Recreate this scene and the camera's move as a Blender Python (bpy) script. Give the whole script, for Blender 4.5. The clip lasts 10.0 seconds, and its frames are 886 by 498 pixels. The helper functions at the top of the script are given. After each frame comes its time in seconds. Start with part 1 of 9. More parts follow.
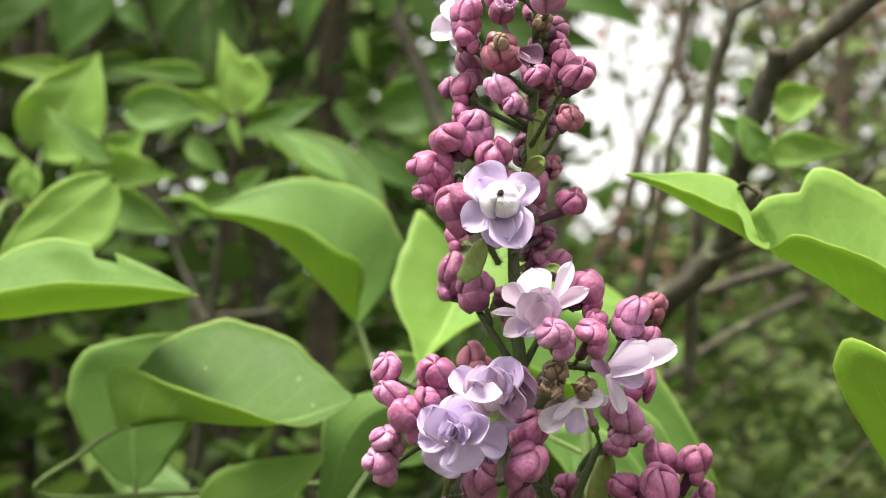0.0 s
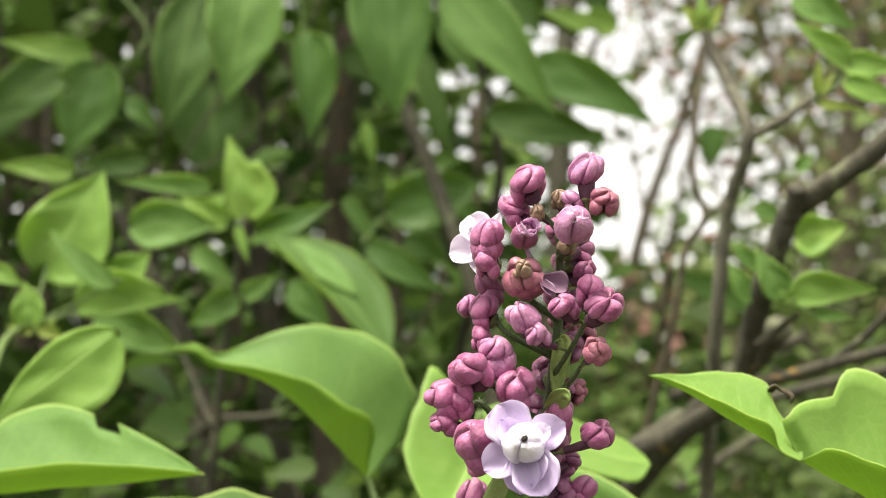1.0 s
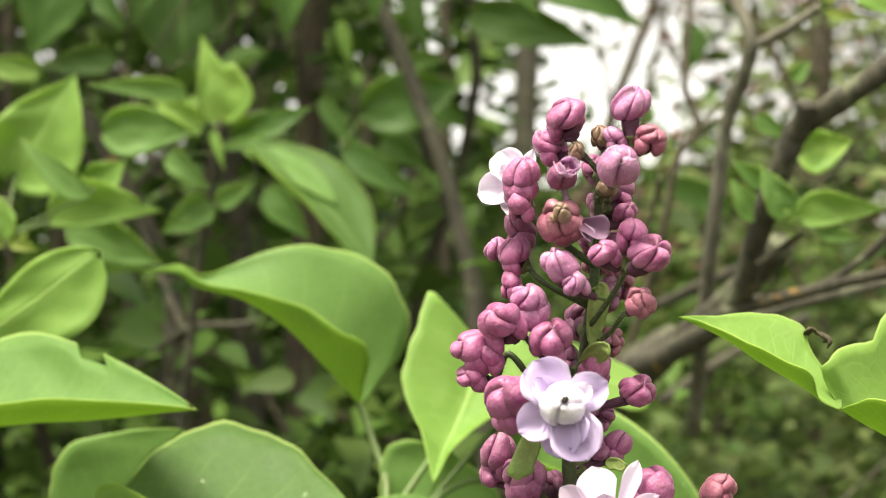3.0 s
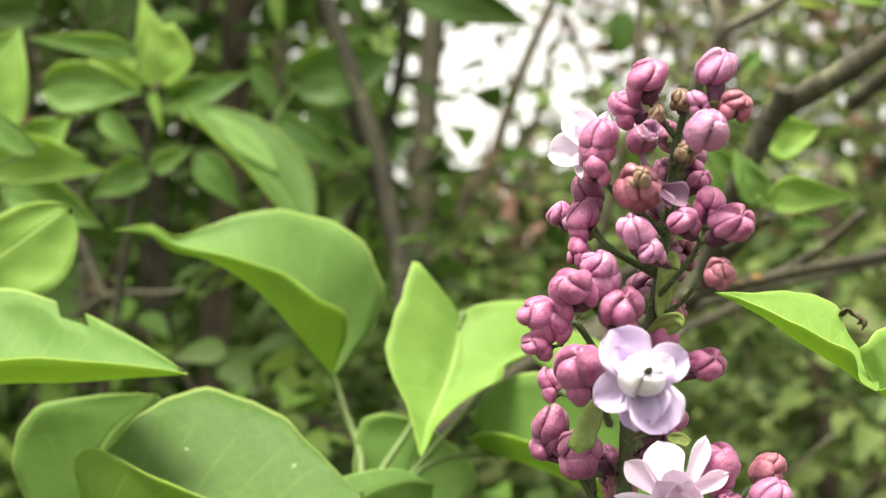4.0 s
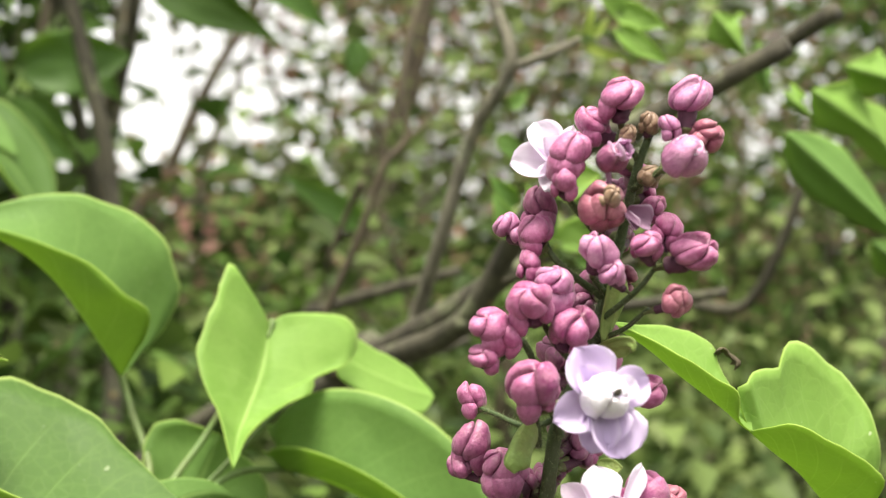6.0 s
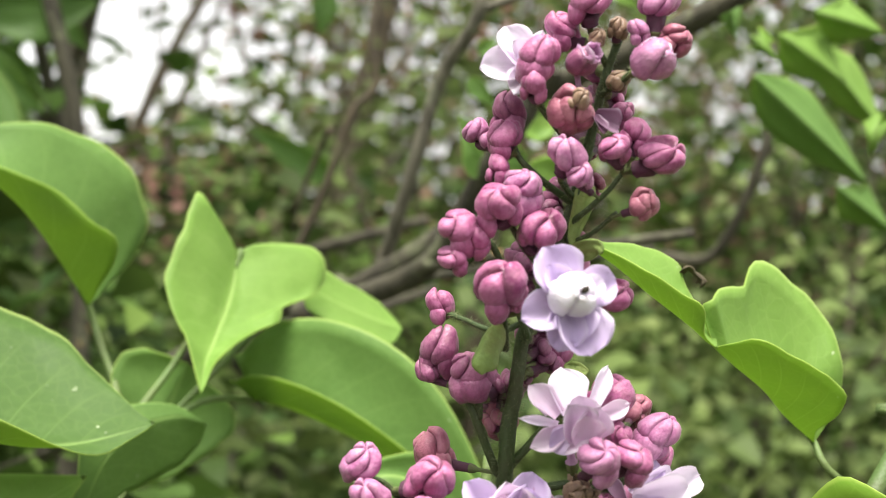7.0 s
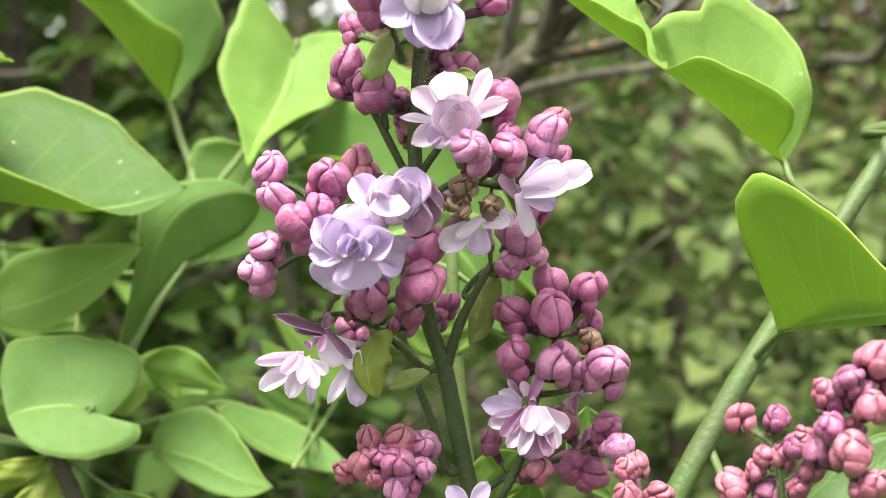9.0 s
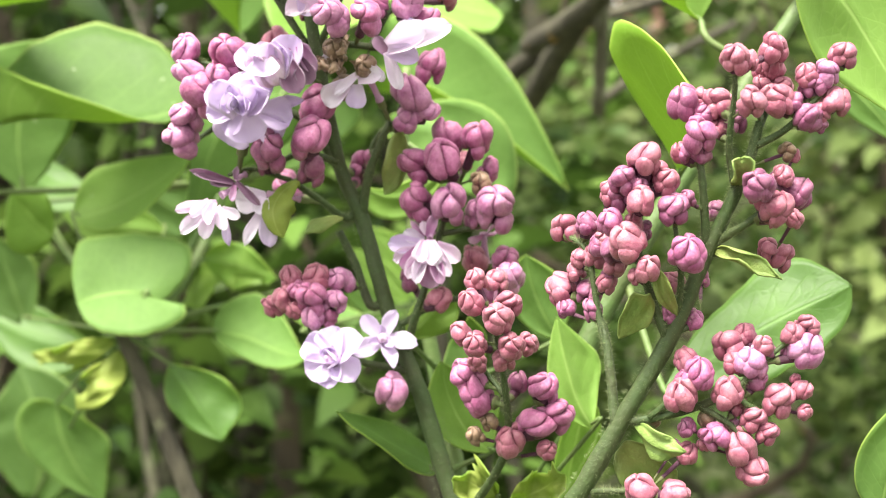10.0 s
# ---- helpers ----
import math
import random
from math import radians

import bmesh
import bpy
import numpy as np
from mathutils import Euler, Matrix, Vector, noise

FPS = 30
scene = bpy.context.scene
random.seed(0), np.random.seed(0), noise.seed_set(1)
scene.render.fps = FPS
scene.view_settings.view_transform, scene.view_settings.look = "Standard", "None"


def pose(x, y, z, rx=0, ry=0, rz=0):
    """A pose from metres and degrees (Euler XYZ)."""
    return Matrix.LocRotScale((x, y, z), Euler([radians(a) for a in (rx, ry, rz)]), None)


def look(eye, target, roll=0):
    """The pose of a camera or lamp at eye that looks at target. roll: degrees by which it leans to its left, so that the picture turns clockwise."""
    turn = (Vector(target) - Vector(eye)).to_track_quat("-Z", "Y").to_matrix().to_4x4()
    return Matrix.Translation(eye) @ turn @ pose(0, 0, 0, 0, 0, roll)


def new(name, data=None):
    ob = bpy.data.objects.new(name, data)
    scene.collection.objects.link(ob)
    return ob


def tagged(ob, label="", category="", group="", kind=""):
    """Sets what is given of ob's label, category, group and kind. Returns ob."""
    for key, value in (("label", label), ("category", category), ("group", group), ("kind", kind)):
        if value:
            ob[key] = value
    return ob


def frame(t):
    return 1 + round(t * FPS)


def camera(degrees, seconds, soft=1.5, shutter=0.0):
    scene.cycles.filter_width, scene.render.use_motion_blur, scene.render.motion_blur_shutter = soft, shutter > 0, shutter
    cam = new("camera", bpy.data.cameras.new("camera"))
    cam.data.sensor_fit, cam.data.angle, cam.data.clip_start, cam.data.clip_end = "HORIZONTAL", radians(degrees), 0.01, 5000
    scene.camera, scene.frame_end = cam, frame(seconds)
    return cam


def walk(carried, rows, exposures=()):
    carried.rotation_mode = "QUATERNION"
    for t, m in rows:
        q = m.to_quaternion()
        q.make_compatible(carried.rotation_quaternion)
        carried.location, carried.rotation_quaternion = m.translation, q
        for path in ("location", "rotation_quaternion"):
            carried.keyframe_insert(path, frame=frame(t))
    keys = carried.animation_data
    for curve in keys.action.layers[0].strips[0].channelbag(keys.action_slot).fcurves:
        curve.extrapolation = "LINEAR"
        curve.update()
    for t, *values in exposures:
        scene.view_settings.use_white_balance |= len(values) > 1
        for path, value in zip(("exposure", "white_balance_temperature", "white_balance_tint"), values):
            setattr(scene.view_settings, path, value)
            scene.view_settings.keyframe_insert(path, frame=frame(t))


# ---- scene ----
cam = camera(34.00, 10.0, soft=0.8)
cam.data.dof.use_dof = True
cam.data.dof.focus_distance = 0.39
cam.data.dof.aperture_fstop = 15.5
PATH = [
    (0, (-0.0058, -0.3975, 1.2530), (-0.0205, 0.0007, 1.2877), -3.09),
    (0.5, (-0.0039, -0.3801, 1.2834), (-0.0170, 0.0177, 1.3234), -3.05),
    (1, (-0.0076, -0.3824, 1.3053), (-0.0229, 0.0144, 1.3536), -3.04),
    (1.4, (-0.0083, -0.3684, 1.3184), (-0.0231, 0.0292, 1.3594), -3.32),
    (1.5, (-0.0108, -0.3601, 1.3191), (-0.0217, 0.0380, 1.3561), -3.09),
    (2, (-0.0101, -0.3633, 1.3292), (-0.0125, 0.0354, 1.3615), -2.79),
    (2.5, (-0.0170, -0.3638, 1.3291), (-0.0230, 0.0352, 1.3570), -2.92),
    (2.7, (-0.0176, -0.3579, 1.3250), (-0.0253, 0.0413, 1.3485), -3.00),
    (3.8, (-0.0640, -0.3436, 1.3197), (-0.0504, 0.0559, 1.3328), -0.82),
    (4, (-0.0707, -0.3345, 1.3188), (-0.0449, 0.0645, 1.3312), -0.80),
    (4.5, (-0.1009, -0.3160, 1.3170), (-0.0448, 0.0798, 1.3286), 0.30),
    (5, (-0.1223, -0.3111, 1.3190), (-0.0389, 0.0797, 1.3351), 1.52),
    (5.5, (-0.1366, -0.3072, 1.3162), (-0.0313, 0.0781, 1.3368), 2.82),
    (5.7, (-0.1382, -0.3057, 1.3135), (-0.0259, 0.0775, 1.3356), 3.51),
    (6.8, (-0.1376, -0.3046, 1.3039), (-0.0125, 0.0749, 1.3221), 4.78),
    (7, (-0.1377, -0.3063, 1.2960), (-0.0096, 0.0724, 1.3102), 4.56),
    (7.5, (-0.1279, -0.3187, 1.2864), (-0.0048, 0.0618, 1.2905), 4.13),
    (8, (-0.1168, -0.3332, 1.2766), (-0.0077, 0.0516, 1.2727), 3.20),
    (8.5, (-0.0824, -0.3366, 1.2632), (0.0083, 0.0525, 1.2437), 2.33),
    (8.6, (-0.0748, -0.3367, 1.2591), (0.0105, 0.0535, 1.2383), 2.40),
    (9, (-0.0514, -0.3572, 1.2612), (0.0077, 0.0375, 1.2346), 1.24),
    (9.5, (0.0091, -0.3887, 1.2518), (0.0234, 0.0096, 1.2185), -0.95),
    (10, (0.0594, -0.4225, 1.2275), (0.0397, -0.0244, 1.1940), -2.94),
]
walk(cam, [(t, look(eye, target, roll)) for t, eye, target, roll in PATH], [(0.0, 1.5, 7000, 10), (2.5, 1.54, 7300, 9), (4.5, 1.72, 7300, 8), (5.5, 1.68, 7200, 9), (7.5, 1.48, 6700, 11), (8.5, 1.64, 6650, 11), (9.0, 1.86, 6800, 10), (10.0, 2.23, 7000, 9)])

# ---- overcast daylight ----
world = bpy.data.worlds.new("overcast_sky")
scene.world = world
world.use_nodes = True
wn = world.node_tree
sky = wn.nodes.new("ShaderNodeTexSky")
sky.sky_type = "NISHITA"
sky.sun_disc = False
sky.sun_elevation, sky.sun_rotation = radians(58), radians(190)
cloud = wn.nodes.new("ShaderNodeHueSaturation")
cloud.inputs["Saturation"].default_value = 0.12
wn.links.new(sky.outputs[0], cloud.inputs["Color"])
wn.links.new(cloud.outputs[0], wn.nodes["Background"].inputs["Color"])
wn.nodes["Background"].inputs["Strength"].default_value = 0.1
sun = new("sun", bpy.data.lights.new("sun", "SUN"))
sun.data.energy, sun.data.angle = 3.4, radians(26)
sun.data.color = (1.0, 0.98, 0.93)
sun.matrix_world = look((-0.8, -1.2, 4.0), (0, 0, 0))


# ---- materials ----
class Mat:
    """A node material with short helpers for wiring."""

    def __init__(self, name):
        self.m = bpy.data.materials.new(name)
        self.m.use_nodes = True
        self.t = self.m.node_tree
        self.b = self.t.nodes["Principled BSDF"]
        self.out = self.t.nodes["Material Output"]

    def n(self, kind, **sets):
        node = self.t.nodes.new("ShaderNode" + kind)
        for k, v in sets.items():
            if k == "operation":
                node.operation = v
            else:
                node.inputs[k.replace("_", " ")].default_value = v
        return node

    def l(self, a, b):
        self.t.links.new(a, b)

    def math(self, op, a, b=0.0, c=0.0):
        node = self.n("Math", operation=op)
        for i, v in enumerate((a, b, c)):
            if isinstance(v, (int, float)):
                node.inputs[i].default_value = v
            else:
                self.l(v, node.inputs[i])
        return node.outputs[0]

    def mix(self, fac, a, b):
        node = self.n("MixRGB")
        for key, v in (("Fac", fac), ("Color1", a), ("Color2", b)):
            if isinstance(v, (int, float)):
                node.inputs[key].default_value = v
            elif isinstance(v, tuple):
                node.inputs[key].default_value = (*v, 1)
            else:
                self.l(v, node.inputs[key])
        return node.outputs[0]

    def noise(self, scale, detail=4.0, rough=0.6, coord="Object"):
        tc = self.n("TexCoord")
        node = self.n("TexNoise", Scale=scale, Detail=detail, Roughness=rough)
        self.l(tc.outputs[coord], node.inputs["Vector"])
        return node.outputs["Fac"]

    def step(self, v, lo, hi):
        node = self.n("MapRange", From_Min=lo, From_Max=hi)
        self.l(v, node.inputs["Value"])
        return node.outputs["Result"]

    def bump(self, height, strength, distance):
        node = self.n("Bump", Strength=strength, Distance=distance)
        self.l(height, node.inputs["Height"])
        self.l(node.outputs[0], self.b.inputs["Normal"])
        return node.outputs[0]

    def thin(self, colour, share, glow=None):
        """Lets part of the light through, as a leaf or a petal does."""
        tr = self.n("BsdfTranslucent")
        self.l(self.mix(0.8, colour, glow) if glow else colour, tr.inputs["Color"])
        mixer = self.n("MixShader", Fac=share)
        self.l(self.b.outputs[0], mixer.inputs[1])
        self.l(tr.outputs[0], mixer.inputs[2])
        self.l(mixer.outputs[0], self.out.inputs["Surface"])


def leaf_material(name, dark, light, vein, rim, rough=0.55, share=0.28, spots=0.0, ribs=0.3):
    k = Mat(name)
    uv = k.n("UVMap")
    sep = k.n("SeparateXYZ")
    k.l(uv.outputs[0], sep.inputs[0])
    u, v = sep.outputs[0], sep.outputs[1]
    a = k.math("MULTIPLY", k.math("ABSOLUTE", k.math("SUBTRACT", v, 0.5)), 2.0)
    blotch = k.noise(60.0, 5.0)
    fine = k.noise(420.0, 3.0)
    col = k.mix(k.step(blotch, 0.3, 0.72), dark, light)
    info = k.n("ObjectInfo")
    col = k.mix(k.math("MULTIPLY", info.outputs["Random"], 0.45), col, light)
    col = k.mix(k.math("MULTIPLY", k.step(fine, 0.35, 0.7), 0.22), col, tuple(c * 0.6 for c in dark))
    side = k.math("PINGPONG", k.math("SUBTRACT", k.math("MULTIPLY", u, 8.0), k.math("MULTIPLY", a, 2.0)), 0.5)
    sidev = k.math("MULTIPLY", k.step(side, 0.055, 0.0), k.step(a, 0.95, 0.6))
    midv = k.step(a, 0.045, 0.012)
    net = k.n("TexVoronoi", Scale=190.0)
    net.feature = "DISTANCE_TO_EDGE"
    tcn = k.n("TexCoord")
    k.l(tcn.outputs["Object"], net.inputs["Vector"])
    mesh_v = k.step(net.outputs["Distance"], 0.09, 0.0)
    veins = k.math("MAXIMUM", k.math("MULTIPLY", sidev, ribs), k.math("MAXIMUM", midv, k.math("MULTIPLY", mesh_v, 0.16)))
    col = k.mix(k.math("MULTIPLY", veins, 0.6), col, vein)
    col = k.mix(k.math("MULTIPLY", k.step(a, 0.97, 0.995), 0.6), col, rim)
    speck = k.math("MULTIPLY", k.step(k.noise(330.0, 1.0), 0.75, 0.79), k.step(k.noise(40.0, 2.0), 0.5, 0.62))
    col = k.mix(k.math("MULTIPLY", speck, 0.7), col, (0.5, 0.56, 0.36))
    fleck = k.math("MULTIPLY", k.step(k.noise(520.0, 1.0), 0.76, 0.8), k.step(k.noise(55.0, 2.0), 0.52, 0.66))
    col = k.mix(k.math("MULTIPLY", fleck, 0.7), col, tuple(c * 0.35 for c in dark))
    if spots:
        blot = k.math("MULTIPLY", k.step(k.noise(130.0, 2.0), 0.68, 0.73), spots)
        col = k.mix(blot, col, (0.13, 0.09, 0.03))
    k.l(col, k.b.inputs["Base Color"])
    k.b.inputs["Roughness"].default_value = rough
    k.l(k.math("ADD", rough - 0.08, k.math("MULTIPLY", blotch, 0.2)), k.b.inputs["Roughness"])
    k.b.inputs["Specular IOR Level"].default_value = 0.25
    h = k.math("ADD", k.math("MULTIPLY", veins, -0.7), k.math("MULTIPLY", blotch, 0.5))
    k.bump(k.math("ADD", h, k.math("MULTIPLY", fine, 0.15)), 0.35, 0.0012)
    k.thin(col, share, (0.64, 0.88, 0.22))
    return k.m


LEAF_TOP = leaf_material("leaf_upper_side", (0.083, 0.168, 0.038), (0.12, 0.222, 0.056), (0.29, 0.44, 0.13), (0.4, 0.52, 0.16), 0.6, 0.3)
# Mature leaf green, darkened further to put shade into some leaves' colour.
MATURE_SHADED_TOP = leaf_material("mature_shaded_leaf_upper_side", (0.042, 0.092, 0.018), (0.064, 0.125, 0.029), (0.22, 0.34, 0.1), (0.36, 0.46, 0.14), 0.6, 0.22)
LEAF_BACK = leaf_material("leaf_under_side", (0.13, 0.255, 0.034), (0.165, 0.3, 0.048), (0.38, 0.55, 0.14), (0.4, 0.52, 0.12), 0.55, 0.4, ribs=0.6)
YOUNG_TOP = leaf_material("young_leaf_upper_side", (0.152, 0.28, 0.052), (0.2, 0.335, 0.076), (0.38, 0.54, 0.17), (0.42, 0.54, 0.18), 0.55, 0.35)
SPOT_TOP = leaf_material("spotted_leaf_upper_side", (0.13, 0.27, 0.05), (0.24, 0.37, 0.07), (0.32, 0.45, 0.15), (0.36, 0.45, 0.12), 0.45, 0.3, 0.9)
YELLOW_TOP = leaf_material("yellowing_leaf", (0.19, 0.25, 0.045), (0.26, 0.31, 0.07), (0.4, 0.45, 0.14), (0.3, 0.22, 0.06), 0.5, 0.35, 0.6)
# Shade put into the colour: a darker copy of the leaf green.
SHADE_TOP = leaf_material("shaded_leaf_upper_side", (0.05, 0.112, 0.024), (0.085, 0.168, 0.036), (0.15, 0.28, 0.08), (0.16, 0.27, 0.07), 0.45, 0.3)


def bud_material(name, deep, rosy, pale):
    """Petal skin: mottled, with faint streaks, deeper in the seams, shaded by colour underneath and dusty pale on the
    crowns.
    """
    k = Mat(name)
    at = k.n("Attribute")
    at.attribute_name = "edge"
    info = k.n("ObjectInfo")
    tc = k.n("TexCoord")
    shift = k.n("VectorMath", operation="ADD")
    k.l(tc.outputs["Object"], shift.inputs[0])
    k.l(k.math("MULTIPLY", info.outputs["Random"], 37.0), shift.inputs[1])
    streak = k.n("Mapping")
    streak.inputs["Scale"].default_value = (1, 1, 0.22)
    k.l(shift.outputs[0], streak.inputs["Vector"])

    def grain(scale, detail, where):
        node = k.n("TexNoise", Scale=scale, Detail=detail, Roughness=0.6)
        k.l(where, node.inputs["Vector"])
        return node.outputs["Fac"]

    blotch, fine, line = grain(2.6, 4.0, shift.outputs[0]), grain(13.0, 4.0, shift.outputs[0]), grain(16.0, 2.0, streak.outputs[0])
    sep = k.n("SeparateXYZ")
    k.l(tc.outputs["Object"], sep.inputs[0])
    col = k.mix(k.step(blotch, 0.3, 0.64), rosy, pale)
    col = k.mix(k.math("MULTIPLY", info.outputs["Random"], 0.3), col, rosy)
    col = k.mix(k.math("MULTIPLY", k.step(line, 0.5, 0.72), 0.28), col, deep)
    col = k.mix(k.math("MULTIPLY", k.step(fine, 0.5, 0.78), 0.22), col, tuple(0.5 * (a + b) for a, b in zip(deep, rosy)))
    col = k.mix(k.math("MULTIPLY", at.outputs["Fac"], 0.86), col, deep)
    dusty = k.math("MULTIPLY", k.step(sep.outputs[2], 0.18, 0.5), k.step(grain(5.0, 4.0, shift.outputs[0]), 0.44, 0.66))
    col = k.mix(k.math("MULTIPLY", dusty, 0.45), col, tuple(0.55 * c + 0.45 * d for c, d in zip(pale, (0.5, 0.36, 0.3))))
    k.l(col, k.b.inputs["Base Color"])
    k.b.inputs["Roughness"].default_value = 0.4
    k.b.inputs["Specular IOR Level"].default_value = 0.55
    k.b.inputs["Sheen Weight"].default_value = 0.1
    h = k.math("ADD", k.math("MULTIPLY", fine, 0.5), k.math("MULTIPLY", line, 0.35))
    k.bump(h, 0.2, 0.03)
    k.thin(col, 0.07)
    return k.m


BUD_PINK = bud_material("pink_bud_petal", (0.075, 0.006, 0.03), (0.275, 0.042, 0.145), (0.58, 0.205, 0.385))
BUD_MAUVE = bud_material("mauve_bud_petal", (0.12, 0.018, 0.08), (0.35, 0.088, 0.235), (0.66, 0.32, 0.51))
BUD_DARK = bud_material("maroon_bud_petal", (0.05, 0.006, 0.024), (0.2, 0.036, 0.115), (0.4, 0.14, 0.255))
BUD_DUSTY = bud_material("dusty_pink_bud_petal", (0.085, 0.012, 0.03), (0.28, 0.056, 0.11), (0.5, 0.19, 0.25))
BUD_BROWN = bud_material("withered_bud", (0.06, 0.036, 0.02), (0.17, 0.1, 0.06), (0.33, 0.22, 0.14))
BUD_PALE = bud_material("pale_opening_bud_petal", (0.55, 0.3, 0.52), (0.74, 0.52, 0.72), (0.84, 0.7, 0.84))
BUD_WHITE = bud_material("white_inner_petal", (0.66, 0.55, 0.76), (0.85, 0.79, 0.9), (0.93, 0.91, 0.95))
BUD_BLUSH = bud_material("blush_inner_petal", (0.66, 0.4, 0.6), (0.84, 0.64, 0.79), (0.92, 0.82, 0.9))


def petal_material(name, base, tip, streak, glow=None):
    k = Mat(name)
    uv = k.n("UVMap")
    sep = k.n("SeparateXYZ")
    k.l(uv.outputs[0], sep.inputs[0])
    a = k.math("MULTIPLY", k.math("ABSOLUTE", k.math("SUBTRACT", sep.outputs[1], 0.5)), 2.0)
    col = k.mix(k.step(sep.outputs[0], 0.1, 0.85), base, tip)
    ray = k.math("PINGPONG", k.math("MULTIPLY", sep.outputs[1], 9.0), 0.5)
    line = k.math("MULTIPLY", k.step(ray, 0.14, 0.0), k.step(k.noise(3.0, 3.0), 0.35, 0.65))
    col = k.mix(k.math("MULTIPLY", line, 0.16), col, streak)
    col = k.mix(k.math("MULTIPLY", k.step(k.noise(1.3, 2.0), 0.45, 0.75), 0.45), col, streak)
    col = k.mix(k.math("MULTIPLY", k.step(a, 0.86, 1.0), 0.3), col, (0.86, 0.8, 0.9))
    k.l(col, k.b.inputs["Base Color"])
    k.b.inputs["Roughness"].default_value = 0.55
    k.b.inputs["Specular IOR Level"].default_value = 0.25
    k.bump(line, 0.2, 0.02)
    k.thin(col, 0.45, glow)
    return k.m


PETAL_LILAC = petal_material("lilac_petal", (0.85, 0.75, 0.89), (0.72, 0.6, 0.83), (0.6, 0.46, 0.74), (0.93, 0.88, 0.98))
PETAL_WHITE = petal_material("white_pink_petal", (0.85, 0.73, 0.87), (0.91, 0.87, 0.95), (0.85, 0.7, 0.87), (0.97, 0.93, 0.99))
PETAL_BLUSH = petal_material("blush_petal", (0.84, 0.66, 0.82), (0.91, 0.81, 0.91), (0.78, 0.58, 0.76), (0.97, 0.88, 0.96))
PETAL_ROSE = petal_material("rosy_petal", (0.56, 0.26, 0.48), (0.8, 0.58, 0.76), (0.5, 0.2, 0.43))
PETAL_MAUVE = petal_material("withered_mauve_petal", (0.27, 0.14, 0.23), (0.44, 0.28, 0.4), (0.21, 0.11, 0.18))


def stem_material(name, green, brown, share, scale):
    k = Mat(name)
    col = k.mix(k.math("MULTIPLY", k.step(k.noise(scale, 4.0), 0.4, 0.7), share), green, brown)
    col = k.mix(k.math("MULTIPLY", k.step(k.noise(scale * 9, 2.0), 0.55, 0.7), 0.3), col, tuple(c * 1.7 for c in green))
    k.l(col, k.b.inputs["Base Color"])
    k.b.inputs["Roughness"].default_value = 0.6
    k.bump(k.noise(scale * 12, 3.0), 0.5, 0.0008)
    return k.m


STALK = stem_material("hairy_flower_stalk", (0.042, 0.076, 0.019), (0.055, 0.04, 0.023), 0.5, 60.0)
PEDICEL = stem_material("pedicel", (0.12, 0.17, 0.05), (0.13, 0.05, 0.06), 0.6, 4.0)
TUBE = stem_material("corolla_tube", (0.095, 0.026, 0.058), (0.05, 0.014, 0.03), 0.8, 3.0)
TWIG = stem_material("green_twig", (0.095, 0.165, 0.04), (0.12, 0.11, 0.045), 0.5, 40.0)
HAIRY_TWIG = stem_material("hairy_green_twig", (0.066, 0.12, 0.028), (0.08, 0.075, 0.03), 0.5, 50.0)
BRACT = stem_material("bract", (0.17, 0.26, 0.06), (0.3, 0.22, 0.07), 0.4, 70.0)
HAIR = stem_material("stalk_hair", (0.2, 0.25, 0.11), (0.2, 0.2, 0.11), 0.3, 60.0)


def bark_material(name, dark, grey, lichen, scale):
    k = Mat(name)
    tc = k.n("TexCoord")
    mp = k.n("Mapping")
    mp.inputs["Scale"].default_value = (1, 1, 0.3)
    k.l(tc.outputs["Object"], mp.inputs["Vector"])
    crack = k.n("TexNoise", Scale=scale, Detail=7.0, Roughness=0.7)
    k.l(mp.outputs[0], crack.inputs["Vector"])
    col = k.mix(k.step(crack.outputs["Fac"], 0.35, 0.65), dark, grey)
    spot = k.math("MULTIPLY", k.step(k.noise(scale * 0.35, 5.0, 0.7), 0.56, 0.66), 0.8)
    col = k.mix(spot, col, lichen)
    rust = k.math("MULTIPLY", k.step(k.noise(scale * 0.22, 4.0, 0.7), 0.66, 0.7), 0.6)
    col = k.mix(rust, col, (0.36, 0.2, 0.04))
    k.l(col, k.b.inputs["Base Color"])
    k.b.inputs["Roughness"].default_value = 0.85
    k.bump(crack.outputs["Fac"], 0.8, 0.004)
    return k.m


BARK = bark_material("lilac_bark", (0.024, 0.021, 0.013), (0.082, 0.076, 0.048), (0.15, 0.165, 0.09), 90.0)
BARK_GREY = bark_material("grey_branch_bark", (0.06, 0.055, 0.038), (0.17, 0.16, 0.115), (0.21, 0.23, 0.15), 120.0)
BARK_DARK = bark_material("dark_trunk_bark", (0.022, 0.017, 0.009), (0.085, 0.066, 0.038), (0.12, 0.125, 0.06), 45.0)


def simple(name, a, b, scale, rough=0.9):
    k = Mat(name)
    col = k.mix(k.step(k.noise(scale, 6.0), 0.35, 0.7), a, b)
    k.l(col, k.b.inputs["Base Color"])
    k.b.inputs["Roughness"].default_value = rough
    k.bump(k.noise(scale * 6, 5.0), 0.6, 0.01)
    return k.m


SOIL = simple("leaf_litter_soil", (0.035, 0.03, 0.018), (0.06, 0.085, 0.025), 3.0)


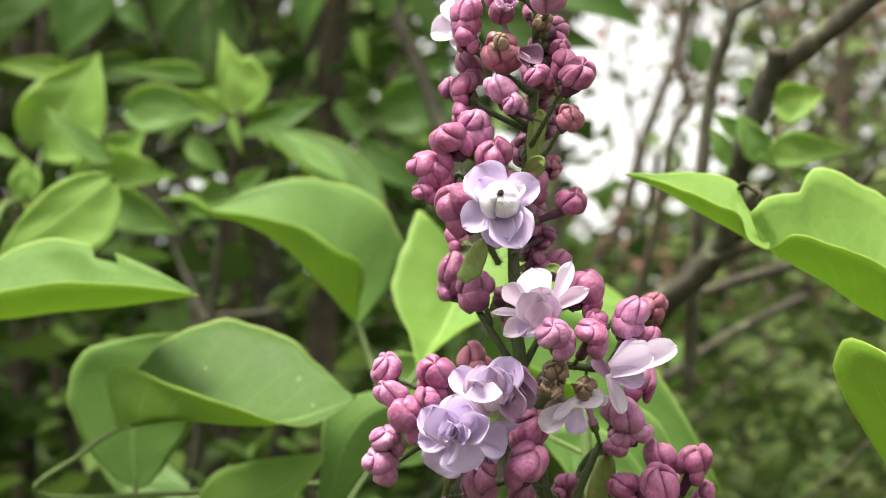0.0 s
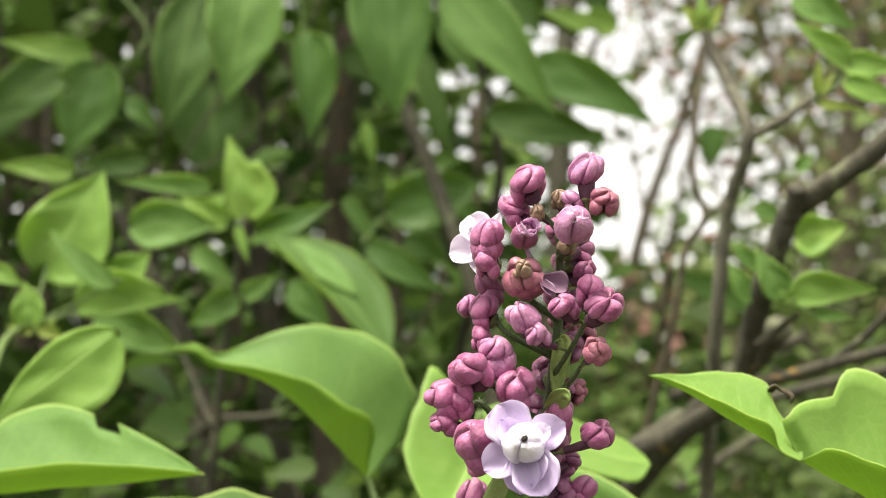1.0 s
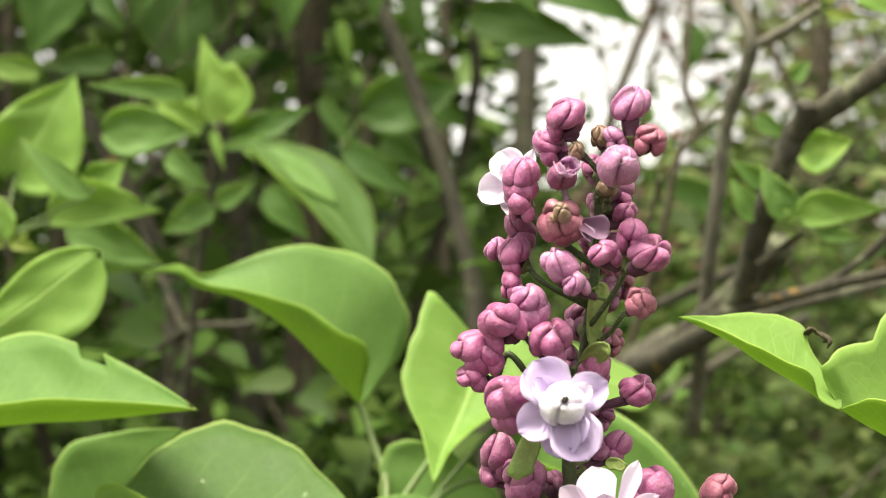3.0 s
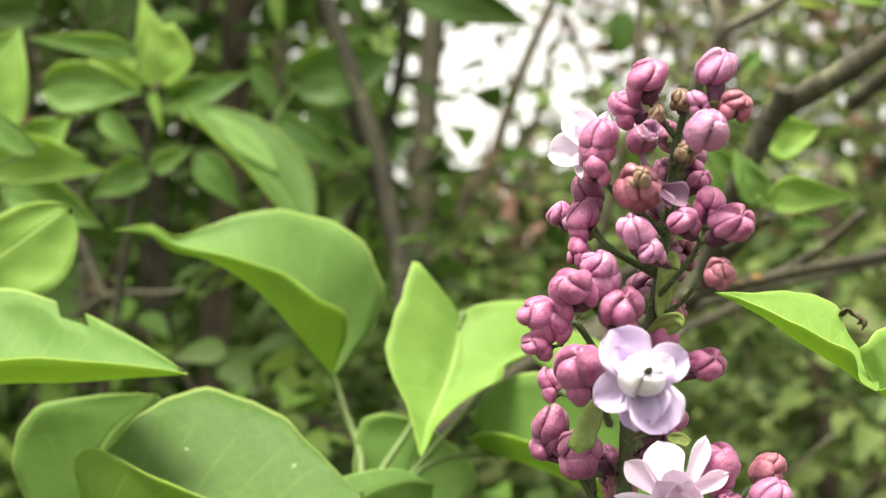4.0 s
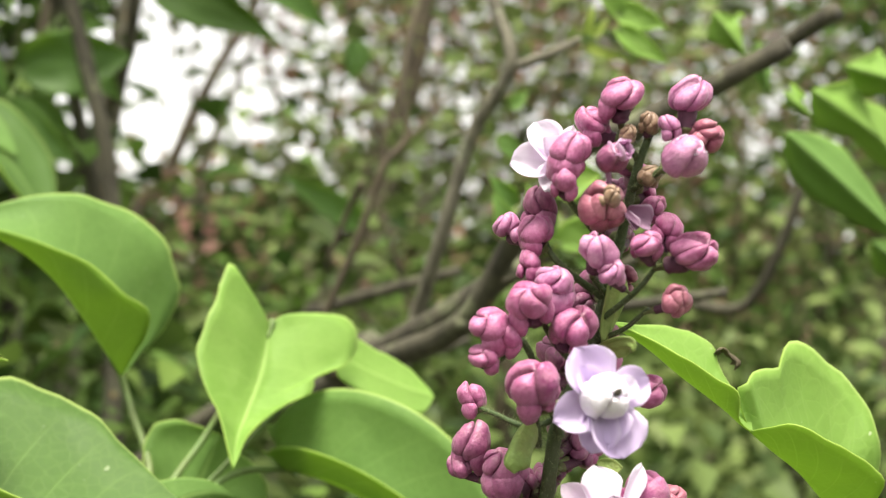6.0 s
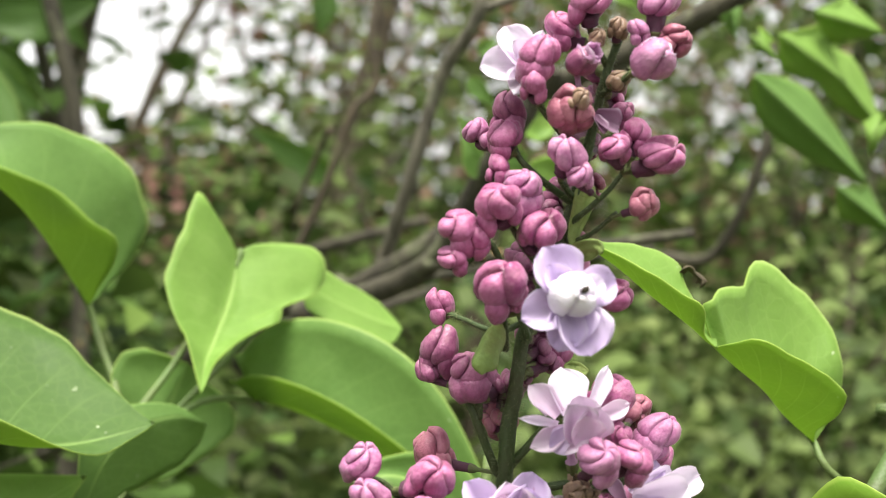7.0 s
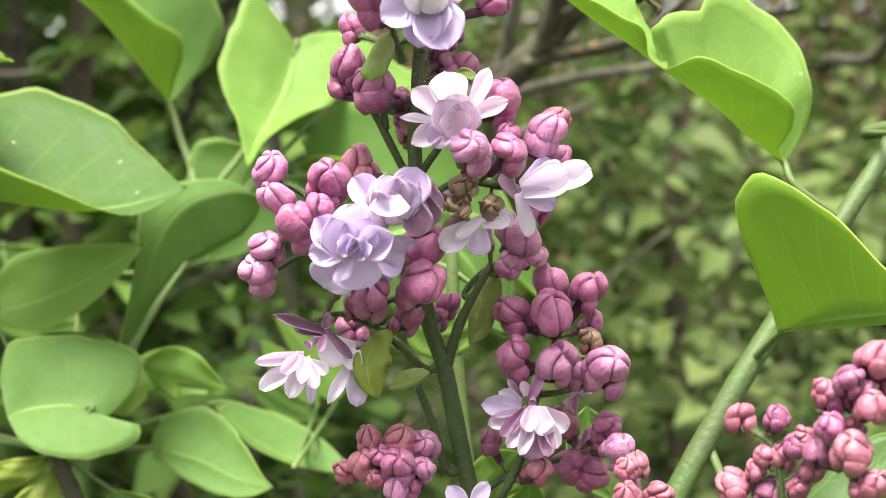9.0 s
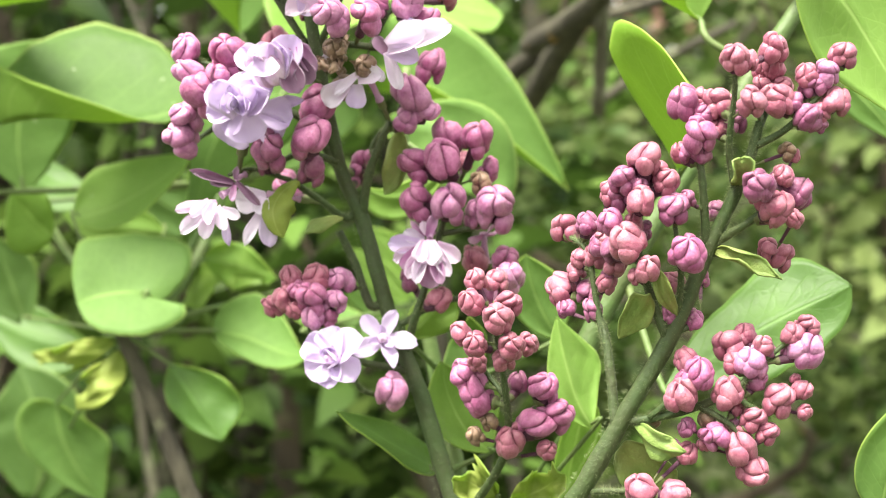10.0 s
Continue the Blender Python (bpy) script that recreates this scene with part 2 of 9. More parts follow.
def crown_material(name, a, b, c):
    k = Mat(name)
    geo = k.n("NewGeometry")
    col = k.mix(geo.outputs["Random Per Island"], a, b)
    col = k.mix(k.math("MULTIPLY", k.step(k.noise(2.2, 3.0), 0.45, 0.75), 0.7), col, c)
    k.l(col, k.b.inputs["Base Color"])
    k.b.inputs["Roughness"].default_value = 0.58
    k.b.inputs["Specular IOR Level"].default_value = 0.2
    k.thin(col, 0.3)
    return k.m


CROWN = crown_material("shrub_foliage", (0.014, 0.036, 0.008), (0.082, 0.16, 0.028), (0.145, 0.21, 0.042))
CROWN_LIGHT = crown_material("light_shrub_foliage", (0.03, 0.056, 0.016), (0.14, 0.2, 0.056), (0.22, 0.262, 0.095))
CROWN_RED = crown_material("reddish_shrub_foliage", (0.16, 0.075, 0.06), (0.27, 0.15, 0.12), (0.16, 0.18, 0.07))


# ---- mesh helpers ----
def wm(ob):
    return (wm(ob.parent) @ ob.matrix_parent_inverse @ ob.matrix_basis) if ob.parent else ob.matrix_basis


def thing(name, at, label, category, group="", kind=""):
    ob = new(name)
    ob.empty_display_size = 0.01
    ob.location = at
    return tagged(ob, label, category, group, kind)


def put(name, me, parent, m=None, label="", kind=""):
    """A part whose world pose is m; its mesh may be shared."""
    ob = new(name, me)
    ob.parent = parent
    ob.matrix_parent_inverse = wm(parent).inverted()
    if m is not None:
        ob.matrix_basis = m
    return tagged(ob, label, kind=kind)


def mesh(name, verts, faces, mats, slots=None, uvs=None):
    me = bpy.data.meshes.new(name)
    me.from_pydata([tuple(v) for v in verts], [], faces)
    for k in mats:
        me.materials.append(k)
    me.polygons.foreach_set("use_smooth", [True] * len(me.polygons))
    if slots is not None:
        me.polygons.foreach_set("material_index", slots)
    if uvs is not None:
        lay = me.uv_layers.new(name="UVMap")
        idx = np.empty(len(me.loops), dtype=np.int32)
        me.loops.foreach_get("vertex_index", idx)
        lay.data.foreach_set("uv", np.asarray(uvs, dtype=np.float32)[idx].ravel())
    me.update()
    return me


def smooth_line(points, steps=6):
    """A soft curve through the points."""
    p = [np.array(q, float) for q in points]
    if len(p) < 3:
        return [p[0] + (p[-1] - p[0]) * i / steps for i in range(steps + 1)]
    p = [2 * p[0] - p[1]] + p + [2 * p[-1] - p[-2]]
    out = []
    for a, b, c, d in zip(p, p[1:], p[2:], p[3:]):
        for i in range(steps):
            t = i / steps
            out.append(0.5 * (2 * b + (c - a) * t + (2 * a - 5 * b + 4 * c - d) * t * t + (3 * b - a - 3 * c + d) * t**3))
    return out + [p[-2]]


def tube_data(points, radii, seg=9, rough=0.0, rng=None, steps=6):
    line = smooth_line(points, steps)
    n = len(line)
    rr = np.interp(np.linspace(0, 1, n), np.linspace(0, 1, len(radii)), radii)
    verts, faces = [], []
    side = None
    for i, p in enumerate(line):
        d = line[min(i + 1, n - 1)] - line[max(i - 1, 0)]
        d = d / (np.linalg.norm(d) + 1e-12)
        if side is None:
            side = np.cross(d, (0.3, 0.9, 0.2))
        side = side - d * (side @ d)
        side = side / np.linalg.norm(side)
        up = np.cross(d, side)
        for j in range(seg):
            a = 2 * math.pi * j / seg
            r = rr[i] * (1 + (rough * rng.uniform(-1, 1) if rough else 0))
            verts.append(p + r * (math.cos(a) * side + math.sin(a) * up))
    for i in range(n - 1):
        for j in range(seg):
            k = (j + 1) % seg
            faces.append((i * seg + j, i * seg + k, (i + 1) * seg + k, (i + 1) * seg + j))
    faces.append(tuple(range(seg))[::-1])
    faces.append(tuple((n - 1) * seg + j for j in range(seg)))
    return verts, faces


def tube(name, points, radii, material, parent, label="", seg=9, rough=0.0, seed=0):
    rng = random.Random(seed)
    v, f = tube_data(points, radii, seg, rough, rng)
    return put(name, mesh(name, v, f, [material]), parent, None, label)


def shell(g, m, keep, up, uvs, thick):
    """Both sides and the rim of a thin sheet given as a grid with m points a row."""
    ns = len(g) // m - 1
    quads = []
    for i in range(ns):
        for j in range(m - 1):
            c = (i * m + j, i * m + j + 1, (i + 1) * m + j + 1, (i + 1) * m + j)
            if all(keep[k] for k in c):
                quads.append(c)
    nor = np.zeros_like(g)
    for a, b, c, d in quads:
        nn = np.cross(g[c] - g[a], g[d] - g[b])
        for k in (a, b, c, d):
            nor[k] += nn
    nor /= np.linalg.norm(nor, axis=1)[:, None] + 1e-15
    if sum(n @ up for n in nor[:: 3]) < 0:
        nor = -nor
        quads = [t[::-1] for t in quads]
    n = len(g)
    verts = np.concatenate([g + nor * thick / 2, g - nor * thick / 2])
    tris = [t for a, b, c, d in quads for t in ((a, b, c), (a, c, d))]
    faces = tris + [tuple(k + n for k in t[::-1]) for t in tris]
    slots = [0] * len(tris) + [1] * len(tris)
    count = {}
    for t in quads:
        for a, b in zip(t, t[1:] + t[:1]):
            count[(a, b)] = count.get((a, b), 0) + 1
    for a, b in list(count):
        if (b, a) not in count:
            faces.append((b, a, a + n, b + n))
            slots.append(1)
    return verts, faces, slots, uvs + uvs


def leaf_data(base, mid, tip, left, right, lobe=(0.0, 0.0), ns=22, nv=6, belly=0.1, wave=0.0, bites=(), seed=0, thick=0.0004, peak=0.34, point=1.0, shoulder=(0.14, 0.14), ruffle=0.012):
    """A heart-shaped blade. left and right are the margins at its widest, seen from above, with the tip ahead."""
    base, mid, tip, left, right = (np.array(q, float) for q in (base, mid, tip, left, right))
    rng = random.Random(seed)
    ctrl = 2 * mid - 0.5 * (base + tip)
    rib = lambda s: (1 - s) ** 2 * base + 2 * s * (1 - s) * ctrl + s * s * tip
    ahead = (tip - base) / np.linalg.norm(tip - base)
    up = np.cross(right - left, ahead)
    up = up / (np.linalg.norm(up) + 1e-12)
    q = peak / (1 - peak) * point
    width = lambda s: (s / peak) ** q * ((1 - s) / (1 - peak)) ** point
    ph = [rng.uniform(0, 6.28) for _ in range(4)]
    sides = {}
    for sign, edge, lb in ((-1, left, lobe[0]), (1, right, lobe[1])):
        vec = edge - rib(peak)
        nrm = np.cross(ahead, vec) * -sign
        nrm = nrm / (np.linalg.norm(nrm) + 1e-12)
        if nrm @ up < 0:
            nrm = -nrm
        sides[sign] = (vec, nrm, lb)
    slope = lambda s: Vector(2 * (1 - s) * (ctrl - base) + 2 * s * (tip - ctrl))
    lead = slope(peak)
    grid, uvs, keep = [], [], []
    cols = [j / nv for j in range(-nv, nv + 1)]
    for i in range(ns + 1):
        s = (i / ns) ** 1.25
        bend = np.array(lead.rotation_difference(slope(s)).to_matrix())
        for v in cols:
            vec, nrm, lb = sides[1 if v >= 0 else -1]
            vec, nrm = bend @ vec, bend @ nrm
            a = abs(v)
            sh = shoulder[0 if v < 0 else 1]
            w = width(min(max(s, 1e-4), 1 - 1e-4)) if i < ns else 0.0
            w = max(w, sh * (1 - s) ** 3) if i < ns else 0.0
            w *= 1 + 0.02 * math.sin(11 * s + ph[3]) * a
            size = np.linalg.norm(vec)
            p = rib(s) + vec * w * a - ahead * lb * a**1.3 * (1 - s) ** 4
            p = p - nrm * belly * size * w * math.sin(math.pi * a)
            p = p + nrm * wave * size * w * a * a * math.sin(9 * s + ph[0 if v < 0 else 1])
            p = p + nrm * ruffle * size * w * (math.sin(13 * s + 5 * a + ph[2]) + 0.7 * math.sin(23 * s - 7 * a * v + ph[3]) * a)
            grid.append(p)
            uvs.append((s, 0.5 + 0.5 * v))
            keep.append(not any(((s - bs) / br) ** 2 + ((v - bv) / (br * 2)) ** 2 < 1 for bs, bv, br in bites))
    return shell(np.array(grid), len(cols), keep, up, uvs, thick)


def leaf(parent, base, mid, tip, left, right, top=None, back=None, label="", stalk=None, name="leaf", stalk_r=0.0008, **kw):
    v, f, s, uv = leaf_data(base, mid, tip, left, right, **kw)
    ob = put(name, mesh(name, v, f, [top or LEAF_TOP, back or LEAF_BACK], s, uv), parent, None, label)
    if stalk:
        b = np.array(base)
        inward = b + (np.array(mid) - b) * 0.12
        tube("leaf_stalk", [stalk[0], *stalk[1:], tuple(b), tuple(inward)], [stalk_r * 1.3, stalk_r, stalk_r * 0.9, stalk_r * 0.5], TWIG, ob, seg=7)
    return ob


def along(points, n, warp=1.0):
    """n + 1 points at even steps along a soft curve."""
    line = np.array(smooth_line(points, 8))
    run = np.concatenate([[0], np.cumsum(np.linalg.norm(np.diff(line, axis=0), axis=1))])
    want = np.linspace(0, 1, n + 1) ** warp * run[-1]
    return np.stack([np.interp(want, run, line[:, c]) for c in range(3)], axis=1)


def shaped_leaf(parent, rib, left, right, top=None, back=None, label="", stalk=None, name="leaf", stalk_r=0.0012, belly=0.07, wave=0.012, seed=0, holes=(), ns=36, nv=7, thick=0.0004, lift=1.0):
    """A leaf drawn by the run of its rib and of its two margins, from base to tip."""
    rng = random.Random(seed)
    mid = along(rib, ns)
    edges = {-1: along([rib[0], *left, rib[-1]], ns), 1: along([rib[0], *right, rib[-1]], ns)}
    up = np.zeros(3)
    for i in range(2, ns - 2):
        up += np.cross(edges[1][i] - edges[-1][i], mid[i + 1] - mid[i - 1])
    up /= np.linalg.norm(up) + 1e-12
    ph = [rng.uniform(0, 6.28) for _ in range(4)]
    cols = [j / nv for j in range(-nv, nv + 1)]
    grid, uvs, keep = [], [], []
    for i in range(ns + 1):
        s = i / ns
        ahead = mid[min(i + 1, ns)] - mid[max(i - 1, 0)]
        for v in cols:
            sign = 1 if v >= 0 else -1
            vec = edges[sign][i] - mid[i]
            nrm = np.cross(vec, ahead) * sign
            nrm = nrm / (np.linalg.norm(nrm) + 1e-12)
            size = np.linalg.norm(vec)
            a = abs(v)
            out = -belly * math.sin(math.pi * a) * lift
            out += wave * (math.sin(13 * s + 5 * a + ph[2]) + 0.8 * a * math.sin(29 * s - 6 * v + ph[3])) * a
            jag = 1 + (0.012 * math.sin(31 * s + ph[0]) + 0.01 * math.sin(57 * s + ph[1])) * a * a
            grid.append(mid[i] + vec * a * jag + nrm * out * size)
            uvs.append((s, 0.5 + 0.5 * v))
            keep.append(not any(((s - bs) / br) ** 2 + ((v - bv) / (br * 2)) ** 2 < 1 for bs, bv, br in holes))
    v, f, sl, uv = shell(np.array(grid), len(cols), keep, up, uvs, thick)
    ob = put(name, mesh(name, v, f, [top or LEAF_TOP, back or LEAF_BACK], sl, uv), parent, None, label)
    if stalk:
        tube("leaf_stalk", [*stalk, tuple(mid[0]), tuple(mid[3])], [stalk_r * 1.3, stalk_r, stalk_r * 0.9, stalk_r * 0.5], TWIG, ob, seg=7)
    return ob


# ---- flower parts ----
def lobed_mesh(name, seed, lobes=4, skirt=3, tall=1.0, mats=(), knob=1.0):
    """A closed bud: a head of plump petals, each lapping over the next, on a ring of small rounded lobes."""
    rng = random.Random(seed)
    steps = (0.0, 0.015, 0.05, 0.11, 0.22, 0.38, 0.56, 0.74, 0.88, 0.95, 0.99)
    cuts = [0.0]
    for i in range(lobes):
        cuts.append(cuts[-1] + rng.uniform(0.65, 1.35))
    cuts = [c / cuts[-1] * 2 * math.pi for c in cuts]
    cols = [(cuts[i] + (cuts[i + 1] - cuts[i]) * t, t, i) for i in range(lobes) for t in steps]
    swell = [rng.uniform(0.9, 1.08) for _ in range(lobes)]
    lift = [rng.uniform(-0.14, 0.12) for _ in range(lobes)]
    twist = rng.uniform(-0.9, 0.9)
    lean = (rng.uniform(-0.13, 0.13), rng.uniform(-0.13, 0.13))
    rise = 0.08 if skirt else 0.0
    full = 0.45 if skirt else 0.49
    rows = 18
    off = Vector((rng.uniform(0, 50), rng.uniform(0, 50), rng.uniform(0, 50)))
    verts, faces, edge = [], [], []

    def dent(p, amount):
        """Slight unevenness, as of a real petal."""
        v = Vector(p)
        return v * (1 + amount * noise.noise(v * 3.1 + off) + 0.5 * amount * noise.noise(v * 7.3 + off))

    for j in range(1, rows):
        el = math.pi * (j / rows - 0.5)
        cz, cr = math.sin(el), math.cos(el)
        up = max(0.0, cz)
        for a, t, i in cols:
            k = min(t, 1 - t)
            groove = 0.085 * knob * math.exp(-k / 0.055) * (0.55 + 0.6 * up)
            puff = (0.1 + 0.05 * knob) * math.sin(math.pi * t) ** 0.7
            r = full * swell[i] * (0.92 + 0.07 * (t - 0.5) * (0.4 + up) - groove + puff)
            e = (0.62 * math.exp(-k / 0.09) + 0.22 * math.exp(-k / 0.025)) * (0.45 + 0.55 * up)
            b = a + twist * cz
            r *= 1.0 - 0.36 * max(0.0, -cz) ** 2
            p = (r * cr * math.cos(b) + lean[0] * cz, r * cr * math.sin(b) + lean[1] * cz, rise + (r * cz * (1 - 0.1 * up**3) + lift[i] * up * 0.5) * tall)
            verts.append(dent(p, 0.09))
            # The lower half carries shade in its colour, besides the seams.
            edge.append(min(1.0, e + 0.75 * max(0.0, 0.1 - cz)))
    n = len(cols)
    for j in range(rows - 2):
        for i in range(n):
            k = (i + 1) % n
            faces.append((j * n + i, j * n + k, (j + 1) * n + k, (j + 1) * n + i))
    verts += [(0, 0, rise - 0.64 * full * tall), (lean[0], lean[1], rise + 0.74 * full * tall)]
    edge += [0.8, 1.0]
    for i in range(n):
        k = (i + 1) % n
        faces.append((len(verts) - 2, k, i))
        faces.append(((rows - 2) * n + i, (rows - 2) * n + k, len(verts) - 1))
    turn = rng.uniform(0, 6.28)
    for q in range(skirt):
        a = turn + 2 * math.pi * (q + rng.uniform(-0.25, 0.25)) / max(skirt, 3)
        rad = rng.uniform(0.19, 0.29)
        out, up = 0.3 + rng.uniform(-0.03, 0.05), rng.uniform(-0.3, -0.06) * tall
        start, seg, ring = len(verts), 12, 8
        for j in range(ring + 1):
            el = math.pi * (j / ring - 0.5)
            for i in range(seg):
                c = 2 * math.pi * i / seg
                x = rad * 0.85 * math.cos(el) * math.cos(c)
                y = rad * 1.2 * math.cos(el) * math.sin(c)
                z = rad * 1.1 * math.sin(el)
                p = ((out + x) * math.cos(a) - y * math.sin(a), (out + x) * math.sin(a) + y * math.cos(a), up + z - 0.1 * max(0.0, -math.sin(el)))
                verts.append(dent(p, 0.12))
                # Shade in the colour on each lobe's inner side and underside.
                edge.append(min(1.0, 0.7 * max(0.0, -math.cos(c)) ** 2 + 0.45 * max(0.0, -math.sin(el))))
        for j in range(ring):
            for i in range(seg):
                k = (i + 1) % seg
                faces.append((start + j * seg + i, start + j * seg + k, start + (j + 1) * seg + k, start + (j + 1) * seg + i))
    me = mesh(name, verts, faces, list(mats))
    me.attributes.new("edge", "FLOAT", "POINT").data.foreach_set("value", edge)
    return me


TONES = {"pink": BUD_PINK, "mauve": BUD_MAUVE, "dark": BUD_DARK, "dusty": BUD_DUSTY, "brown": BUD_BROWN, "pale": BUD_PALE, "white": BUD_WHITE, "blush": BUD_BLUSH}
BUD_MESHES, HOODS = {}, {}
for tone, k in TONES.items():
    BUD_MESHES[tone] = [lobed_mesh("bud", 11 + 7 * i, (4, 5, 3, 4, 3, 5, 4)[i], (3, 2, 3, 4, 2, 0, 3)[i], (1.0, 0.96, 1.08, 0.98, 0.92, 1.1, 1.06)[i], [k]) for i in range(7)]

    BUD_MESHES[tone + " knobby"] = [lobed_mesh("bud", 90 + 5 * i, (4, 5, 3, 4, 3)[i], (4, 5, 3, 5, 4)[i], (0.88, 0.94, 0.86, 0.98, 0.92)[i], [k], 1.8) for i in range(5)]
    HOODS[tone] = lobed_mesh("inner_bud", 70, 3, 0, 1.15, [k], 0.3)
KNOBBY = set()


def pipe_mesh(name, profile, mats, slots, seg=8):
    verts, faces, sl = [], [], []
    for z, r in profile:
        for j in range(seg):
            a = 2 * math.pi * j / seg
            verts.append((r * math.cos(a), r * math.sin(a), z))
    for i in range(len(profile) - 1):
        for j in range(seg):
            k = (j + 1) % seg
            faces.append((i * seg + j, i * seg + k, (i + 1) * seg + k, (i + 1) * seg + j))
            sl.append(slots[i])
    return mesh(name, verts, faces, mats, sl)


# unit pipe: 0 at the flower's throat, -1 where the pedicel leaves the stalk
PIPE = pipe_mesh("flower_tube", [(0.12, 0.02), (0.08, 0.22), (0, 0.3), (-0.25, 0.28), (-0.5, 0.23), (-0.54, 0.26), (-0.62, 0.2), (-0.66, 0.11), (-1, 0.09)], [TUBE, PEDICEL], [0, 0, 0, 0, 0, 1, 1, 1])
PIPE_WHITE = pipe_mesh("flower_tube", [(0, 0.2), (-0.3, 0.13), (-0.5, 0.13), (-0.55, 0.2), (-0.7, 0.18), (-0.74, 0.1), (-1, 0.08)], [PETAL_ROSE, PEDICEL], [0, 0, 0, 1, 1, 1])
BUD_RNG = random.Random(5)


def closest_on(lines, p, drop=0.004):
    """The point of the stalks from which a flower at p grows: near it, and lower rather than higher."""
    best, where = 9.0, None
    for line in lines:
        for a, b in zip(line, line[1:]):
            for i in range(6):
                q = a + (b - a) * i / 5
                d = (q - p).length + 1.6 * max(0.0, q.z - p.z + drop)
                if d < best:
                    best, where = d, q
    return where


def bud(spike, at, size, tone="pink", more=0.0, toward=(0, -0.4, 0.62)):
    """A closed bud with its tube and pedicel, on the nearest stalk of the spike."""
    p = Vector(at)
    if spike.name in KNOBBY:
        tone = BUD_RNG.choice({"pink": ("dusty", "pink", "dark"), "mauve": ("mauve", "dusty", "dark")}.get(tone, (tone,)))
    root = closest_on(SPIKE_LINES[spike.name], p)
    axis = (p - root).normalized() * 0.55 + Vector(toward)
    axis.normalize()
    d = size * BUD_RNG.uniform(1.05, 1.14) * (1.03 if spike.name in KNOBBY else 1.0)
    spin = pose(0, 0, 0, 0, 0, BUD_RNG.uniform(0, 360))
    m = Matrix.Translation(p) @ axis.to_track_quat("Z", "Y").to_matrix().to_4x4() @ spin @ Matrix.Diagonal((d * BUD_RNG.uniform(0.9, 1.04), d * BUD_RNG.uniform(0.92, 1.06), d * BUD_RNG.uniform(0.94, 1.08), 1))
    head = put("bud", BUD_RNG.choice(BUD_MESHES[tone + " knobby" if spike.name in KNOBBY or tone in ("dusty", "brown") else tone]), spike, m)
    throat = p - axis * d * 0.3
    way = throat - root
    thick = d * 0.85 * min(1.0, max(0.45, 0.9 * d / max(way.length, 0.003)))
    m = Matrix.Translation(throat) @ way.to_track_quat("Z", "Y").to_matrix().to_4x4() @ Matrix.Diagonal((thick, thick, max(way.length, 0.003), 1))
    put("flower_tube", PIPE, head, m)
    if more and BUD_RNG.random() < more:
        off = Vector((BUD_RNG.gauss(0, 1), 0.5 + 0.5 * BUD_RNG.random(), BUD_RNG.gauss(-0.3, 1))).normalized()
        bud(spike, p + off * size * BUD_RNG.uniform(0.62, 0.85), size * BUD_RNG.uniform(0.55, 0.85), BUD_RNG.choice((tone, "dark", "dusty", tone)), 0.0)
    return head


def petal_mesh(name, w, cup, curl, mat, twist=0.0, sharp=1.0, nl=12, nw=5, thick=0.014):
    """A spoon-shaped petal along +x, one unit long, that faces +z."""
    g, uvs = [], []
    for i in range(nl + 1):
        s = i / nl
        wid = w * 0.5 * (0.5 + 0.5 * min(1.0, s * 1.7) ** 0.9) * (1 - max(0.0, (s - 0.5) / 0.5) ** 2.3) ** (0.5 if sharp <= 1 else 0.9)
        for j in range(-nw, nw + 1):
            v = j / nw
            x = s
            y = wid * v
            z = cup * (v * v * wid * 1.4) + curl * s * s + twist * y * s + 0.035 * math.sin(8 * s + 4 * v) * s
            g.append((x, y, z))
            uvs.append((s, 0.5 + 0.5 * v))
    m = 2 * nw + 1
    quads = [(i * m + j, (i + 1) * m + j, (i + 1) * m + j + 1, i * m + j + 1) for i in range(nl) for j in range(m - 1)]
    n = len(g)
    verts = g + [(x, y, z - thick) for x, y, z in g]
    faces = quads + [tuple(k + n for k in t[::-1]) for t in quads]
    for i in range(nl):
        a, b = i * m, (i + 1) * m
        faces.append((a, a + n, b + n, b))
        a, b = i * m + m - 1, (i + 1) * m + m - 1
        faces.append((a, b, b + n, a + n))
    for j in range(m - 1):
        a, b = nl * m + j, nl * m + j + 1
        faces.append((a, a + n, b + n, b))
    return mesh(name, verts, faces, [mat], None, uvs + uvs)


PETALS = {}
for key, k in (("lilac", PETAL_LILAC), ("white", PETAL_WHITE), ("blush", PETAL_BLUSH), ("rose", PETAL_ROSE), ("mauve", PETAL_MAUVE)):
    PETALS[key] = {
        "round": [petal_mesh("petal", 1.0, 0.5, 0.02, k, 0.1), petal_mesh("petal", 1.1, 0.35, -0.1, k, -0.15), petal_mesh("petal", 0.92, 0.6, 0.1, k, 0.05)],
        "oval": [petal_mesh("petal", 0.8, 0.5, 0.02, k, 0.15), petal_mesh("petal", 0.74, 0.6, 0.08, k, -0.12)],
        "narrow": [petal_mesh("petal", 0.52, 0.35, -0.05, k, 0.2), petal_mesh("petal", 0.46, 0.5, 0.08, k, -0.2, 1.2), petal_mesh("petal", 0.6, 0.3, -0.1, k, 0.0)],
        "pointed": [petal_mesh("petal", 0.62, 0.4, 0.04, k, 0.15, 1.3), petal_mesh("petal", 0.58, 0.5, -0.06, k, -0.15, 1.3)],
        "cup": [petal_mesh("petal", 0.9, 0.9, 0.3, k, 0.1), petal_mesh("petal", 0.8, 1.0, 0.38, k, -0.1), petal_mesh("petal", 0.98, 0.7, 0.25, k)],
    }


